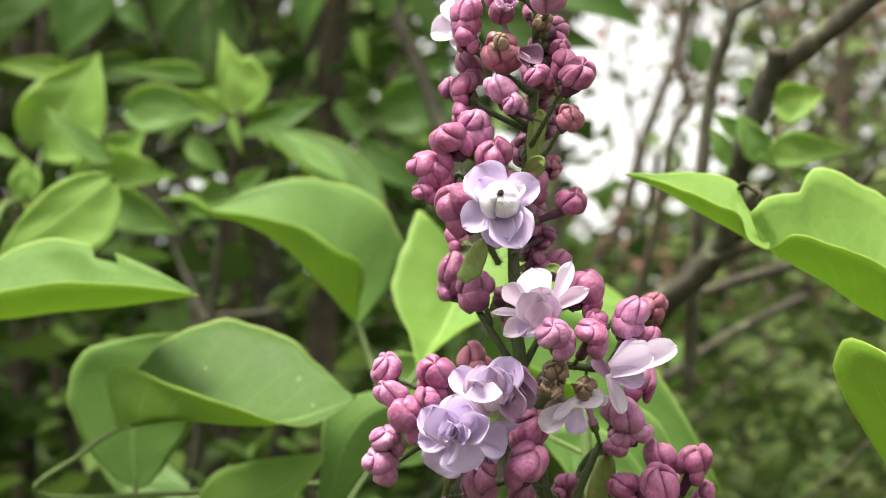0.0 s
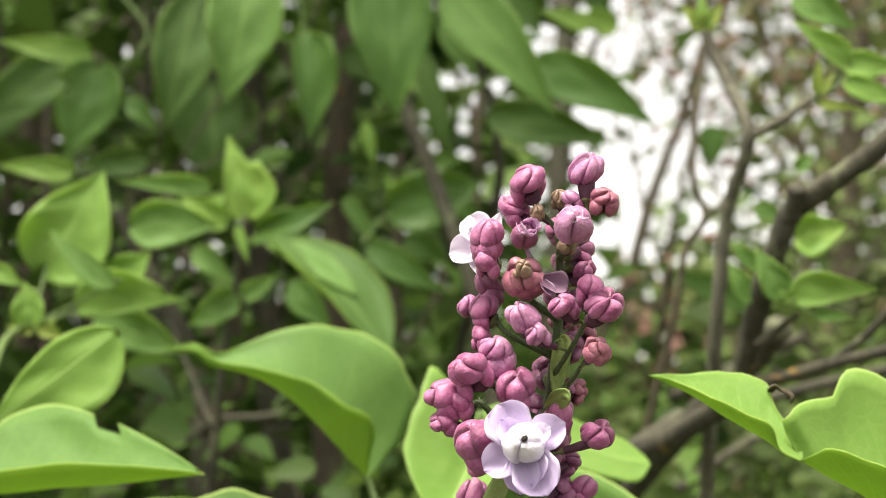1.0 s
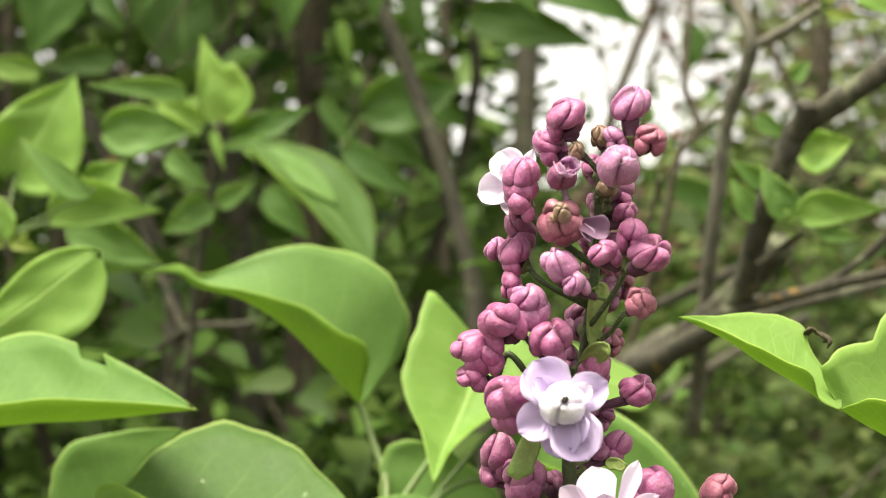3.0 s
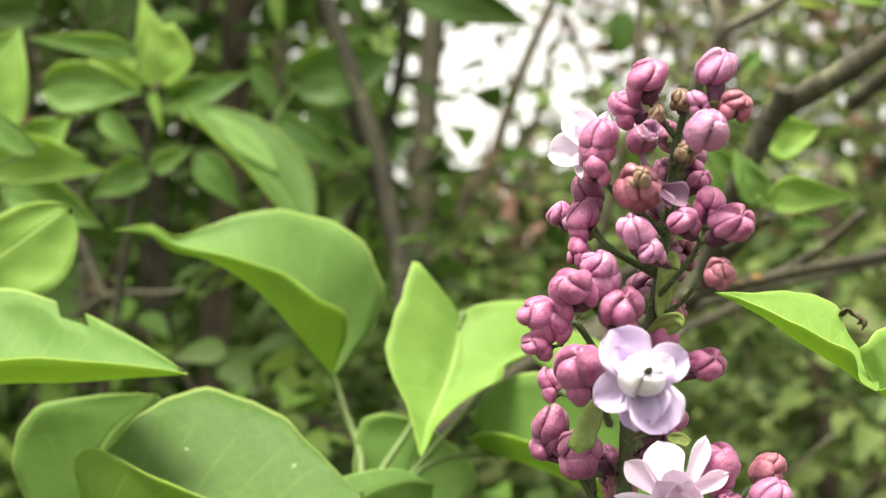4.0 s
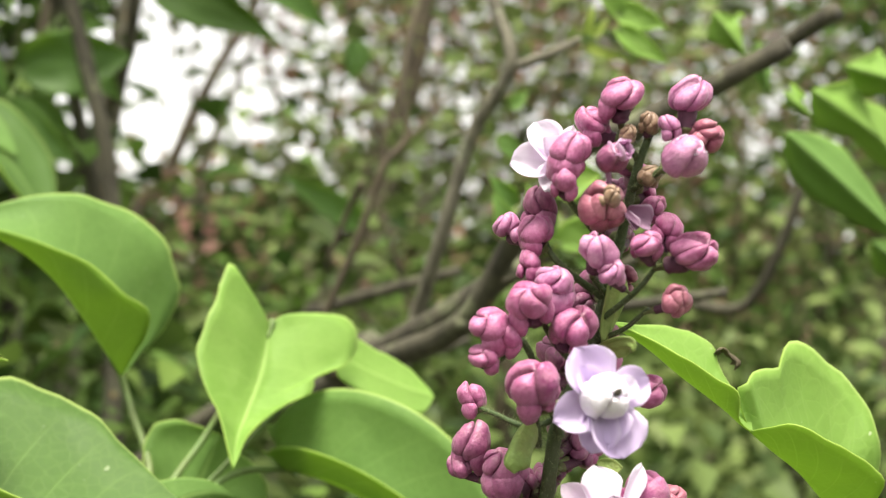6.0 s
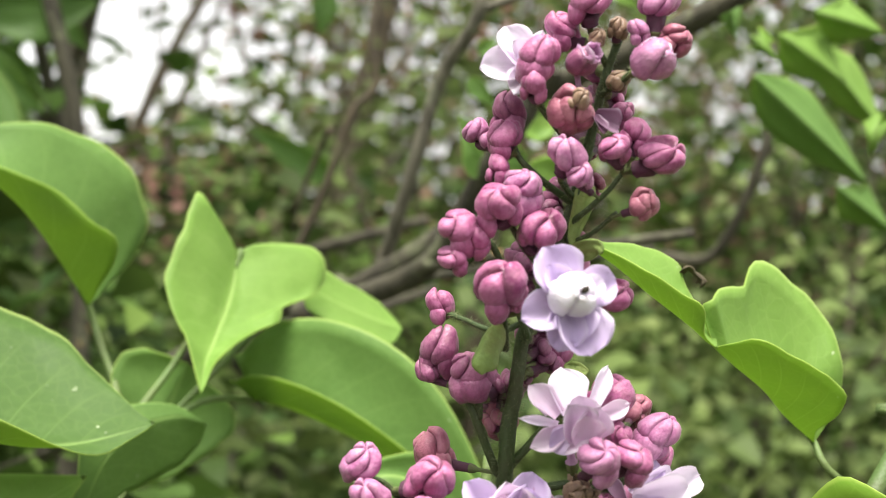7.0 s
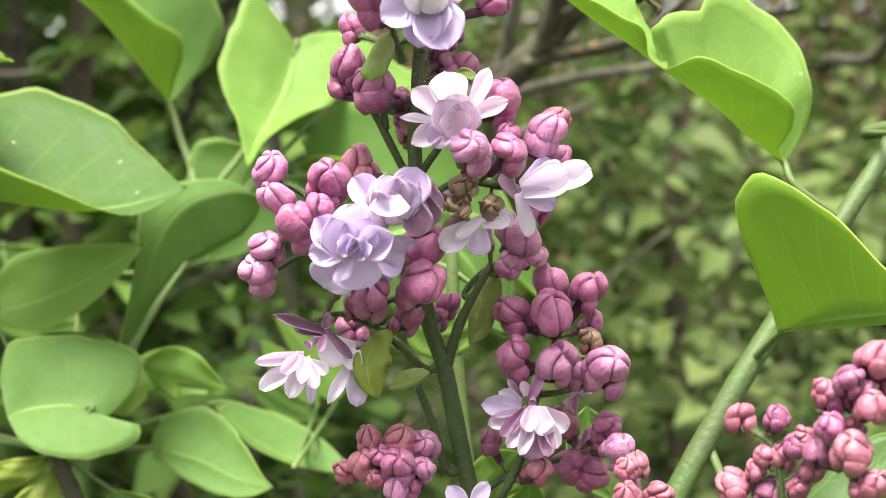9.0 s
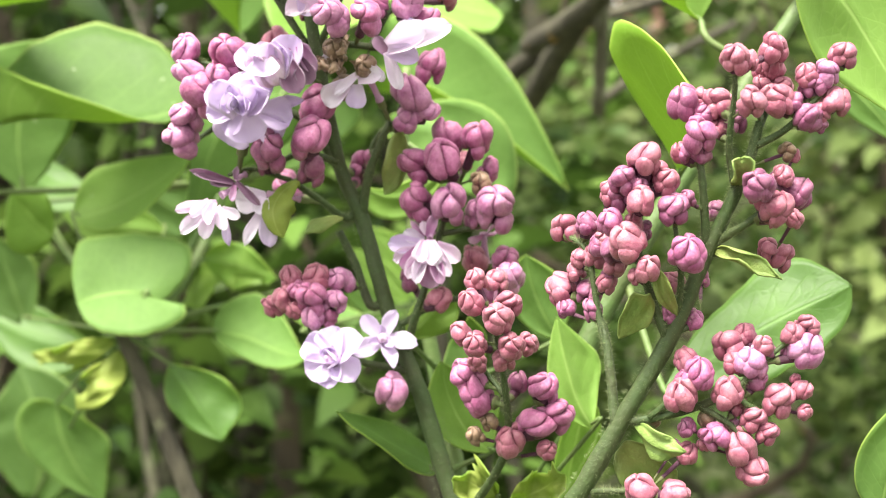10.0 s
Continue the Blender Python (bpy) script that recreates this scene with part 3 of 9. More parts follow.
def floret(spike, at, face, size, colour, outer=(5, "round", 8), inner=(4, "cup", 45, 0.62), heart=0.3, spin=0, root=None, inner_colour=None, label="", heart_tone="pale", arms=()):
    """An open double flower; face is the way that it looks. outer: petals, shape, tilt in degrees; inner adds a length."""
    p, ax = Vector(at), Vector(face).normalized()
    base = ax.to_track_quat("Z", "Y").to_matrix().to_4x4()
    back = Vector(root) if root else closest_on(SPIKE_LINES[spike.name], p)
    throat = p - ax * size * 0.12
    way = throat - back
    m = Matrix.Translation(throat) @ way.to_track_quat("Z", "Y").to_matrix().to_4x4() @ Matrix.Diagonal((size * 0.42, size * 0.42, max(way.length, 0.004), 1))
    body = put("floret", PIPE_WHITE, spike, m, label)
    rng = random.Random(int(1e5 * (p.x + 3 * p.z)))
    whorls = [(outer[0], outer[1], outer[2], 0.5, colour, 0.0)] if outer else []
    if inner:
        whorls.append((inner[0], inner[1], inner[2], 0.5 * inner[3], inner_colour or colour, 35.0))
    for a, length, tilt, shape in arms:
        s = size * 0.5 * length
        m = Matrix.Translation(p) @ base @ pose(0, 0, 0, 0, 0, a) @ pose(0, 0, 0, 0, -tilt, 0) @ Matrix.Diagonal((s, s, s, 1))
        put("petal", rng.choice(PETALS[colour][shape]), body, m)
    if arms:
        whorls = []
    for n, shape, tilt, length, col, off in whorls:
        for i in range(n):
            a = spin + off + 360.0 * i / n + rng.uniform(-14, 14)
            q = pose(0, 0, 0, 0, 0, a) @ pose(0, 0, 0, 0, -(tilt + rng.uniform(-12, 12)), 0) @ pose(0, 0, 0, rng.uniform(-20, 20), 0, 0)
            s = size * length * rng.uniform(0.86, 1.1)
            m = Matrix.Translation(p - ax * size * 0.06) @ base @ q @ Matrix.Translation((size * 0.03, 0, 0)) @ Matrix.Diagonal((s, s, s, 1))
            put("petal", rng.choice(PETALS[col][shape]), body, m)
    if heart:
        m = Matrix.Translation(p + ax * size * 0.06) @ base @ Matrix.Diagonal((size * heart, size * heart, size * heart * 1.1, 1))
        put("inner_bud", HOODS[heart_tone], body, m)
    return body


def petal(body, base, tip, width, colour, shape="oval", face=(-0.05, -1.0, 0.15)):
    """One petal of an open flower, from its claw to its tip, hollow towards the way that it faces."""
    a, b = Vector(base), Vector(tip)
    x = (b - a).normalized()
    z = Vector(face)
    z = (z - x * z.dot(x)).normalized()
    y = z.cross(x)
    size = (b - a).length
    m = Matrix.Translation(a) @ Matrix((x, y, z)).transposed().to_4x4()
    wide = {"round": 1.0, "oval": 0.77, "narrow": 0.53, "pointed": 0.6, "cup": 0.9}[shape]
    choice = PETALS[colour][shape]
    put("petal", choice[int(1e4 * (a.x + b.z)) % len(choice)], body, m @ Matrix.Diagonal((size, width / wide, size, 1)))


SPIKE_LINES = {}


def stalks(spike, lines):
    """The main stalk and side stalks of a spike: rows of points and two radii."""
    paths = []
    for i, (pts, r0, r1) in enumerate(lines):
        tube("stalk" if i == 0 else "side_stalk", pts, [r0, (r0 + r1) / 2, r1], STALK, spike, seg=10 if i == 0 else 8, rough=0.08, seed=i)
        paths.append([Vector(q) for q in smooth_line(pts, 6)])
    SPIKE_LINES[spike.name] = paths


def hairs(spike, count, seed):
    """Short pale hairs on the stalks."""
    rng = random.Random(seed)
    verts, faces = [], []
    lines = SPIKE_LINES[spike.name]
    weights = [sum((b - a).length for a, b in zip(p, p[1:])) for p in lines]
    radii = {i: SPIKE_R[spike.name][i] for i in range(len(lines))}
    for _ in range(count):
        i = rng.choices(range(len(lines)), weights)[0]
        p = lines[i]
        j = rng.randrange(len(p) - 1)
        f = rng.random()
        q = p[j] + (p[j + 1] - p[j]) * f
        d = (p[j + 1] - p[j]).normalized()
        r = radii[i][0] + (radii[i][1] - radii[i][0]) * (j + f) / len(p)
        o = d.cross(Vector((rng.gauss(0, 1), rng.gauss(0, 1), rng.gauss(0, 1)))).normalized()
        t = d.cross(o) * 0.00005
        a, b = q + o * r * 0.95, q + o * (r + rng.uniform(0.0004, 0.0016)) + d * rng.uniform(-0.0004, 0.0004)
        k = len(verts)
        verts += [a + t, a - t, b, a + d * 0.00005]
        faces += [(k, k + 1, k + 2), (k + 1, k + 3, k + 2), (k + 3, k, k + 2)]
    put("stalk_hairs", mesh("stalk_hairs", verts, faces, [HAIR]), spike, None, "short pale hairs on the green stalk", "stuff")


SPIKE_R = {}
# ---- the main flower spike ----
spike = thing("lilac_flower_spike", (0.0353, 0.0400, 1.1076), "upright lilac flower spike with mauve-pink buds and open florets", "flower", "lilac flower spikes")
SPIKE_R[spike.name] = [(0.0050, 0.0006), (0.0018, 0.0010), (0.0010, 0.0008), (0.0014, 0.0009), (0.0016, 0.0008), (0.0010, 0.0006), (0.0012, 0.0008), (0.0009, 0.0006), (0.0010, 0.0006), (0.0014, 0.0008), (0.0015, 0.0008), (0.0010, 0.0006), (0.0014, 0.0008), (0.0011, 0.0008), (0.0011, 0.0007), (0.0012, 0.0007), (0.0009, 0.0006), (0.0010, 0.0007), (0.0008, 0.0005), (0.0009, 0.0006), (0.0009, 0.0007), (0.0010, 0.0006), (0.0010, 0.0006), (0.0008, 0.0006), (0.0010, 0.0006), (0.0009, 0.0006), (0.0017, 0.0008), (0.0010, 0.0006), (0.0012, 0.0007), (0.0016, 0.0012), (0.0014, 0.0008), (0.0011, 0.0007), (0.0016, 0.0008), (0.0010, 0.0007), (0.0009, 0.0006)]
stalks(spike, [
    ([(0.0455, 0.0300, 1.0859), (0.0353, 0.0400, 1.1076), (0.0268, 0.0420, 1.1411), (0.0178, 0.0450, 1.1670), (0.0103, 0.0460, 1.1997), (0.0042, 0.0440, 1.2175), (-0.0008, 0.0360, 1.2589), (-0.0009, 0.0330, 1.2738), (-0.0005, 0.0300, 1.2913), (0.0031, 0.0250, 1.3057), (0.0064, 0.0220, 1.3235), (0.0086, 0.0200, 1.3384), (0.0094, 0.0160, 1.3530), (0.0122, 0.0140, 1.3650)], 0.0031, 0.0009),
    ([(0.0103, 0.0460, 1.1997), (0.0143, 0.0420, 1.2152), (0.0217, 0.0400, 1.2302)], 0.0018, 0.0010),
    ([(0.0168, 0.0413, 1.2204), (0.0151, 0.0440, 1.2216), (0.0191, 0.0420, 1.2274), (0.0247, 0.0420, 1.2306)], 0.0010, 0.0008),
    ([(0.0096, 0.0458, 1.2016), (0.0048, 0.0460, 1.1999), (-0.0033, 0.0400, 1.2071), (-0.0104, 0.0350, 1.2131)], 0.0014, 0.0009),
    ([(0.0041, 0.0440, 1.2157), (-0.0054, 0.0400, 1.2316), (-0.0222, 0.0350, 1.2405), (-0.0342, 0.0330, 1.2446)], 0.0016, 0.0008),
    ([(-0.0222, 0.0350, 1.2405), (-0.0322, 0.0340, 1.2499), (-0.0384, 0.0340, 1.2520)], 0.0010, 0.0006),
    ([(0.0042, 0.0440, 1.2175), (-0.0046, 0.0300, 1.2218), (-0.0137, 0.0300, 1.2188)], 0.0012, 0.0008),
    ([(-0.0104, 0.0350, 1.2131), (-0.0210, 0.0300, 1.2173), (-0.0280, 0.0240, 1.2161)], 0.0009, 0.0006),
    ([(-0.0222, 0.0350, 1.2380), (-0.0340, 0.0370, 1.2310), (-0.0410, 0.0350, 1.2268)], 0.0010, 0.0006),
    ([(-0.0002, 0.0369, 1.2540), (0.0005, 0.0380, 1.2543), (0.0090, 0.0300, 1.2686), (0.0120, 0.0260, 1.2705)], 0.0014, 0.0008),
    ([(0.0007, 0.0384, 1.2463), (0.0018, 0.0400, 1.2467), (0.0093, 0.0200, 1.2537), (0.0226, 0.0220, 1.2526), (0.0270, 0.0220, 1.2571)], 0.0015, 0.0008),
    ([(0.0180, 0.0220, 1.2524), (0.0236, 0.0260, 1.2624), (0.0297, 0.0300, 1.2683)], 0.0010, 0.0006),
    ([(-0.0003, 0.0369, 1.2542), (-0.0023, 0.0380, 1.2542), (-0.0105, 0.0360, 1.2686), (-0.0143, 0.0380, 1.2756), (-0.0170, 0.0400, 1.2798)], 0.0014, 0.0008),
    ([(-0.0089, 0.0360, 1.2673), (-0.0100, 0.0340, 1.2732)], 0.0011, 0.0008),
    ([(-0.0075, 0.0300, 1.2896), (-0.0054, 0.0300, 1.2852), (-0.0096, 0.0220, 1.2936)], 0.0011, 0.0007),
    ([(-0.0005, 0.0303, 1.2894), (-0.0009, 0.0280, 1.2890), (-0.0077, 0.0240, 1.3003), (-0.0152, 0.0220, 1.3112), (-0.0184, 0.0260, 1.3056)], 0.0012, 0.0007),
    ([(0.0005, 0.0286, 1.2953), (0.0009, 0.0270, 1.2946), (-0.0075, 0.0300, 1.2896), (-0.0136, 0.0400, 1.2917), (-0.0160, 0.0450, 1.2928)], 0.0009, 0.0006),
    ([(0.0034, 0.0260, 1.3043), (-0.0061, 0.0200, 1.3099), (-0.0122, 0.0180, 1.3166)], 0.0010, 0.0007),
    ([(0.0042, 0.0240, 1.3112), (0.0100, 0.0180, 1.3153), (0.0139, 0.0130, 1.3207)], 0.0008, 0.0005),
    ([(0.0052, 0.0231, 1.3168), (0.0050, 0.0220, 1.3167), (0.0108, 0.0140, 1.3247), (0.0149, 0.0120, 1.3314)], 0.0009, 0.0006),
    ([(0.0064, 0.0220, 1.3235), (-0.0003, 0.0160, 1.3273)], 0.0009, 0.0007),
    ([(0.0064, 0.0220, 1.3221), (-0.0069, 0.0220, 1.3302), (-0.0101, 0.0260, 1.3371)], 0.0010, 0.0006),
    ([(0.0072, 0.0200, 1.3330), (-0.0045, 0.0160, 1.3420), (-0.0089, 0.0150, 1.3459)], 0.0010, 0.0006),
    ([(0.0086, 0.0200, 1.3411), (0.0019, 0.0120, 1.3458)], 0.0008, 0.0006),
    ([(0.0090, 0.0170, 1.3490), (0.0122, 0.0080, 1.3536), (0.0169, 0.0060, 1.3600)], 0.0010, 0.0006),
    ([(0.0101, 0.0160, 1.3557), (0.0039, 0.0140, 1.3634)], 0.0009, 0.0006),
    ([(0.0218, 0.0437, 1.1555), (0.0229, 0.0430, 1.1560), (0.0268, 0.0360, 1.1678), (0.0311, 0.0340, 1.1788), (0.0377, 0.0420, 1.1994), (0.0424, 0.0460, 1.2086)], 0.0017, 0.0008),
    ([(0.0358, 0.0400, 1.1933), (0.0455, 0.0400, 1.1949), (0.0515, 0.0380, 1.1984)], 0.0010, 0.0006),
    ([(0.0195, 0.0450, 1.1632), (0.0325, 0.0500, 1.1695), (0.0474, 0.0550, 1.1719), (0.0514, 0.0550, 1.1738)], 0.0012, 0.0007),
    ([(0.0167, 0.0452, 1.1721), (0.0115, 0.0460, 1.1709), (0.0074, 0.0480, 1.1839), (0.0025, 0.0470, 1.1954)], 0.0016, 0.0012),
    ([(0.0244, 0.0430, 1.1485), (0.0083, 0.0400, 1.1534), (-0.0057, 0.0380, 1.1617), (-0.0077, 0.0360, 1.1694)], 0.0014, 0.0008),
    ([(0.0258, 0.0423, 1.1439), (0.0184, 0.0430, 1.1413), (0.0082, 0.0360, 1.1449), (0.0054, 0.0340, 1.1545)], 0.0011, 0.0007),
    ([(0.0390, 0.0364, 1.0997), (0.0391, 0.0300, 1.1027), (0.0539, 0.0050, 1.1298), (0.0544, -0.0080, 1.1560), (0.0523, -0.0120, 1.1731)], 0.0016, 0.0008),
    ([(0.0541, 0.0030, 1.1336), (0.0603, 0.0000, 1.1408), (0.0638, 0.0000, 1.1441)], 0.0010, 0.0007),
    ([(0.0543, -0.0040, 1.1486), (0.0493, 0.0000, 1.1548), (0.0471, -0.0060, 1.1593)], 0.0009, 0.0006),
])
bud(spike, (0.0015, 0.0098, 1.3699), 0.0092, "pink")
bud(spike, (-0.0022, 0.0165, 1.3639), 0.0083, "pink")
bud(spike, (0.0171, 0.0048, 1.3711), 0.0090, "mauve")
bud(spike, (0.0213, 0.0032, 1.3630), 0.0070, "dusty")
bud(spike, (0.0035, 0.0089, 1.3615), 0.0045, "brown")
bud(spike, (0.0099, 0.0115, 1.3652), 0.0051, "brown")
bud(spike, (-0.0106, 0.0103, 1.3552), 0.0087, "pink")
floret(spike, (-0.0003, 0.0095, 1.3548), (0.25, -0.9, 0.5), 0.0125, "rose", outer=(5, "cup", 52), inner=(3, "cup", 70, 0.8), heart=0.62, spin=15, heart_tone="dark", label="crumpled rosy floret half open")
bud(spike, (-0.0113, 0.0108, 1.3485), 0.0067, "pink")
bud(spike, (0.0157, 0.0184, 1.3454), 0.0055, "pink")
bud(spike, (-0.0104, 0.0273, 1.3433), 0.0091, "dark")
bud(spike, (-0.0123, 0.0236, 1.3368), 0.0093, "pink")
bud(spike, (-0.0165, 0.0325, 1.3379), 0.0075, "mauve")
bud(spike, (-0.0138, 0.0228, 1.3293), 0.0058, "pink")
bud(spike, (-0.0016, 0.0095, 1.3329), 0.0087, "mauve")
bud(spike, (0.0013, 0.0082, 1.3277), 0.0064, "mauve")
bud(spike, (0.0085, 0.0056, 1.3349), 0.0073, "pink")
bud(spike, (0.0191, 0.0027, 1.3342), 0.0097, "pink")
bud(spike, (0.0168, 0.0113, 1.3400), 0.0074, "pink")
bud(spike, (0.0171, 0.0047, 1.3232), 0.0064, "dusty")
bud(spike, (-0.0099, 0.0162, 1.3239), 0.0103, "mauve")
bud(spike, (-0.0175, 0.0122, 1.3194), 0.0110, "pink")
bud(spike, (-0.0248, 0.0171, 1.3132), 0.0108, "pink")
bud(spike, (-0.0204, 0.0156, 1.3112), 0.0062, "pink")
bud(spike, (-0.0259, 0.0175, 1.3059), 0.0071, "pink")
bud(spike, (-0.0052, 0.0139, 1.3139), 0.0102, "pink")
bud(spike, (-0.0166, 0.0091, 1.2998), 0.0122, "pink")
bud(spike, (-0.0123, 0.0101, 1.2983), 0.0059, "pink")
bud(spike, (0.0064, 0.0208, 1.3072), 0.0076, "pink")
bud(spike, (0.0158, 0.0170, 1.3005), 0.0089, "pink")
bud(spike, (-0.0175, 0.0472, 1.2948), 0.0071, "pink")
bud(spike, (-0.0187, 0.0408, 1.2833), 0.0097, "dark")
bud(spike, (0.0115, 0.0120, 1.3526), 0.0054, "brown")
bud(spike, (-0.0210, 0.0420, 1.2781), 0.0064, "dark")
bud(spike, (0.0128, 0.0060, 1.3639), 0.0048, "mauve")
bud(spike, (-0.0399, 0.0302, 1.2551), 0.0092, "mauve")
bud(spike, (-0.0385, 0.0264, 1.2484), 0.0090, "mauve")
bud(spike, (-0.0148, 0.0520, 1.2570), 0.0100, "dusty")
bud(spike, (-0.0250, 0.0219, 1.2530), 0.0125, "pink")
bud(spike, (-0.0276, 0.0167, 1.2462), 0.0073, "pink")
bud(spike, (-0.0338, 0.0176, 1.2419), 0.0113, "pink")
bud(spike, (-0.0412, 0.0262, 1.2350), 0.0094, "mauve")
bud(spike, (-0.0432, 0.0280, 1.2288), 0.0108, "mauve")
bud(spike, (0.0086, 0.0020, 1.2618), 0.0104, "mauve")
bud(spike, (0.0190, 0.0052, 1.2620), 0.0097, "pink")
bud(spike, (0.0315, 0.0177, 1.2672), 0.0092, "mauve")
bud(spike, (0.0412, 0.0502, 1.2706), 0.0094, "dusty")
bud(spike, (0.0191, 0.0202, 1.2754), 0.0107, "pink")
bud(spike, (0.0289, 0.0394, 1.2384), 0.0113, "mauve")
bud(spike, (0.0218, 0.0183, 1.2659), 0.0070, "pink")
bud(spike, (0.0085, 0.0107, 1.2526), 0.0065, "brown")
bud(spike, (0.0170, 0.0154, 1.2475), 0.0060, "brown")
bud(spike, (-0.0123, 0.0330, 1.2782), 0.0111, "dark")
bud(spike, (0.0121, 0.0386, 1.2847), 0.0080, "pink")
bud(spike, (0.0337, 0.0400, 1.2326), 0.0081, "mauve")
bud(spike, (0.0272, 0.0400, 1.2309), 0.0071, "mauve")
bud(spike, (0.0354, 0.0250, 1.2601), 0.0069, "pink")
bud(spike, (0.0095, 0.0220, 1.2421), 0.0067, "brown")
bud(spike, (-0.0008, 0.0177, 1.2263), 0.0127, "pink")
bud(spike, (0.0009, 0.0265, 1.2360), 0.0123, "pink")
bud(spike, (-0.0144, 0.0174, 1.2234), 0.0104, "dark")
bud(spike, (-0.0157, 0.0588, 1.2105), 0.0094, "dark")
bud(spike, (0.0088, 0.0559, 1.2136), 0.0077, "pink")
bud(spike, (0.0437, 0.0600, 1.2160), 0.0064, "dusty")
bud(spike, (0.0354, 0.0450, 1.2474), 0.0086, "pink")
bud(spike, (-0.0168, 0.0300, 1.2197), 0.0075, "dark")
bud(spike, (0.0109, 0.0500, 1.2177), 0.0076, "pink")
bud(spike, (-0.0029, 0.0300, 1.2167), 0.0082, "dark")
bud(spike, (0.0400, 0.0446, 1.2241), 0.0096, "pink")
bud(spike, (0.0489, 0.0375, 1.2232), 0.0095, "pink")
bud(spike, (0.0292, 0.0438, 1.2162), 0.0093, "pink")
bud(spike, (0.0385, 0.0338, 1.2173), 0.0107, "pink")
bud(spike, (0.0527, 0.0450, 1.2135), 0.0066, "pink")
bud(spike, (0.0497, 0.0366, 1.2098), 0.0065, "brown")
bud(spike, (0.0285, 0.0384, 1.2045), 0.0098, "pink")
bud(spike, (0.0393, 0.0324, 1.2031), 0.0107, "mauve")
bud(spike, (0.0539, 0.0326, 1.2023), 0.0121, "mauve")
bud(spike, (0.0525, 0.0564, 1.1710), 0.0108, "pink")
bud(spike, (0.0569, 0.0554, 1.1757), 0.0107, "mauve")
bud(spike, (0.0465, 0.0500, 1.1841), 0.0081, "dusty")
bud(spike, (0.0479, 0.0400, 1.1997), 0.0079, "mauve")
bud(spike, (0.0560, 0.0520, 1.1677), 0.0092, "pink")
bud(spike, (0.0250, 0.0500, 1.1784), 0.0070, "dark")
bud(spike, (0.0347, 0.0319, 1.1735), 0.0071, "dusty")
bud(spike, (-0.0122, 0.0340, 1.1823), 0.0077, "dusty")
bud(spike, (-0.0042, 0.0330, 1.1823), 0.0087, "dusty")
bud(spike, (-0.0148, 0.0310, 1.1762), 0.0074, "dusty")
bud(spike, (-0.0184, 0.0340, 1.1737), 0.0059, "dusty")
bud(spike, (-0.0049, 0.0280, 1.1765), 0.0096, "pink")
bud(spike, (0.0030, 0.0350, 1.1805), 0.0084, "mauve")
bud(spike, (0.0020, 0.0310, 1.1748), 0.0074, "mauve")
bud(spike, (-0.0050, 0.0290, 1.1700), 0.0071, "mauve")
bud(spike, (-0.0109, 0.0300, 1.1726), 0.0053, "dusty")
bud(spike, (-0.0098, 0.0300, 1.1786), 0.0062, "pink")
bud(spike, (-0.0005, 0.0330, 1.1695), 0.0065, "pink")
bud(spike, (0.0189, 0.0300, 1.1453), 0.0110, "mauve")
bud(spike, (0.0479, -0.0118, 1.1841), 0.0065, "dusty")
bud(spike, (0.0460, -0.0181, 1.1782), 0.0068, "dusty")
bud(spike, (0.0538, -0.0202, 1.1739), 0.0078, "dusty")
bud(spike, (0.0572, -0.0195, 1.1658), 0.0075, "dusty")
bud(spike, (0.0470, -0.0182, 1.1667), 0.0068, "dusty")
bud(spike, (0.0458, 0.0000, 1.1498), 0.0096, "pink")
bud(spike, (0.0634, 0.0000, 1.1390), 0.0104, "pink")
bud(spike, (0.0426, 0.0000, 1.1543), 0.0089, "pink")
bud(spike, (0.0570, -0.0100, 1.1767), 0.0066, "dusty")
bud(spike, (0.0621, -0.0100, 1.1650), 0.0062, "dusty")
bud(spike, (0.0546, -0.0140, 1.1611), 0.0065, "dusty")
bud(spike, (0.0657, 0.0000, 1.1491), 0.0096, "pink")
bud(spike, (0.0583, 0.0020, 1.1507), 0.0064, "dark")
bud(spike, (0.0703, 0.0000, 1.1413), 0.0082, "pink")
bud(spike, (0.0558, 0.0000, 1.1342), 0.0082, "dusty")
bud(spike, (0.0662, 0.0000, 1.1313), 0.0057, "dusty")
bud(spike, (0.0539, 0.0000, 1.1823), 0.0060, "dusty")
bud(spike, (0.0429, -0.0120, 1.1686), 0.0059, "dusty")
bud(spike, (0.0571, 0.0300, 1.1798), 0.0095, "mauve")
bud(spike, (0.0450, 0.0000, 1.1364), 0.0047, "brown")
bud(spike, (0.0494, 0.0000, 1.1404), 0.0046, "brown")
bud(spike, (0.0564, 0.0400, 1.1842), 0.0085, "pink")
bud(spike, (0.0471, -0.0040, 1.1589), 0.0053, "dusty")
floret(spike, (-0.0036, -0.0010, 1.2987), (-0.1, -1, 0.12), 0.0252, "lilac", arms=((122, 1.05, 8, "round"), (27, 0.98, 10, "oval"), (208, 1.0, 6, "oval"), (292, 1.14, 6, "round"), (132, 0.78, 16, "oval"), (280, 0.86, 14, "round"), (262, 1.0, 4, "oval")), heart=0, label="open pale lilac double floret")
hood = floret(spike, (-0.0034, -0.0034, 1.2996), (-0.1, -1, 0.12), 0.0222, "white", arms=((28, 0.72, 12, "oval"), (100, 0.42, 52, "cup"), (170, 0.45, 58, "cup"), (235, 0.5, 60, "cup"), (300, 0.48, 58, "cup")), heart=0.52, heart_tone="white")
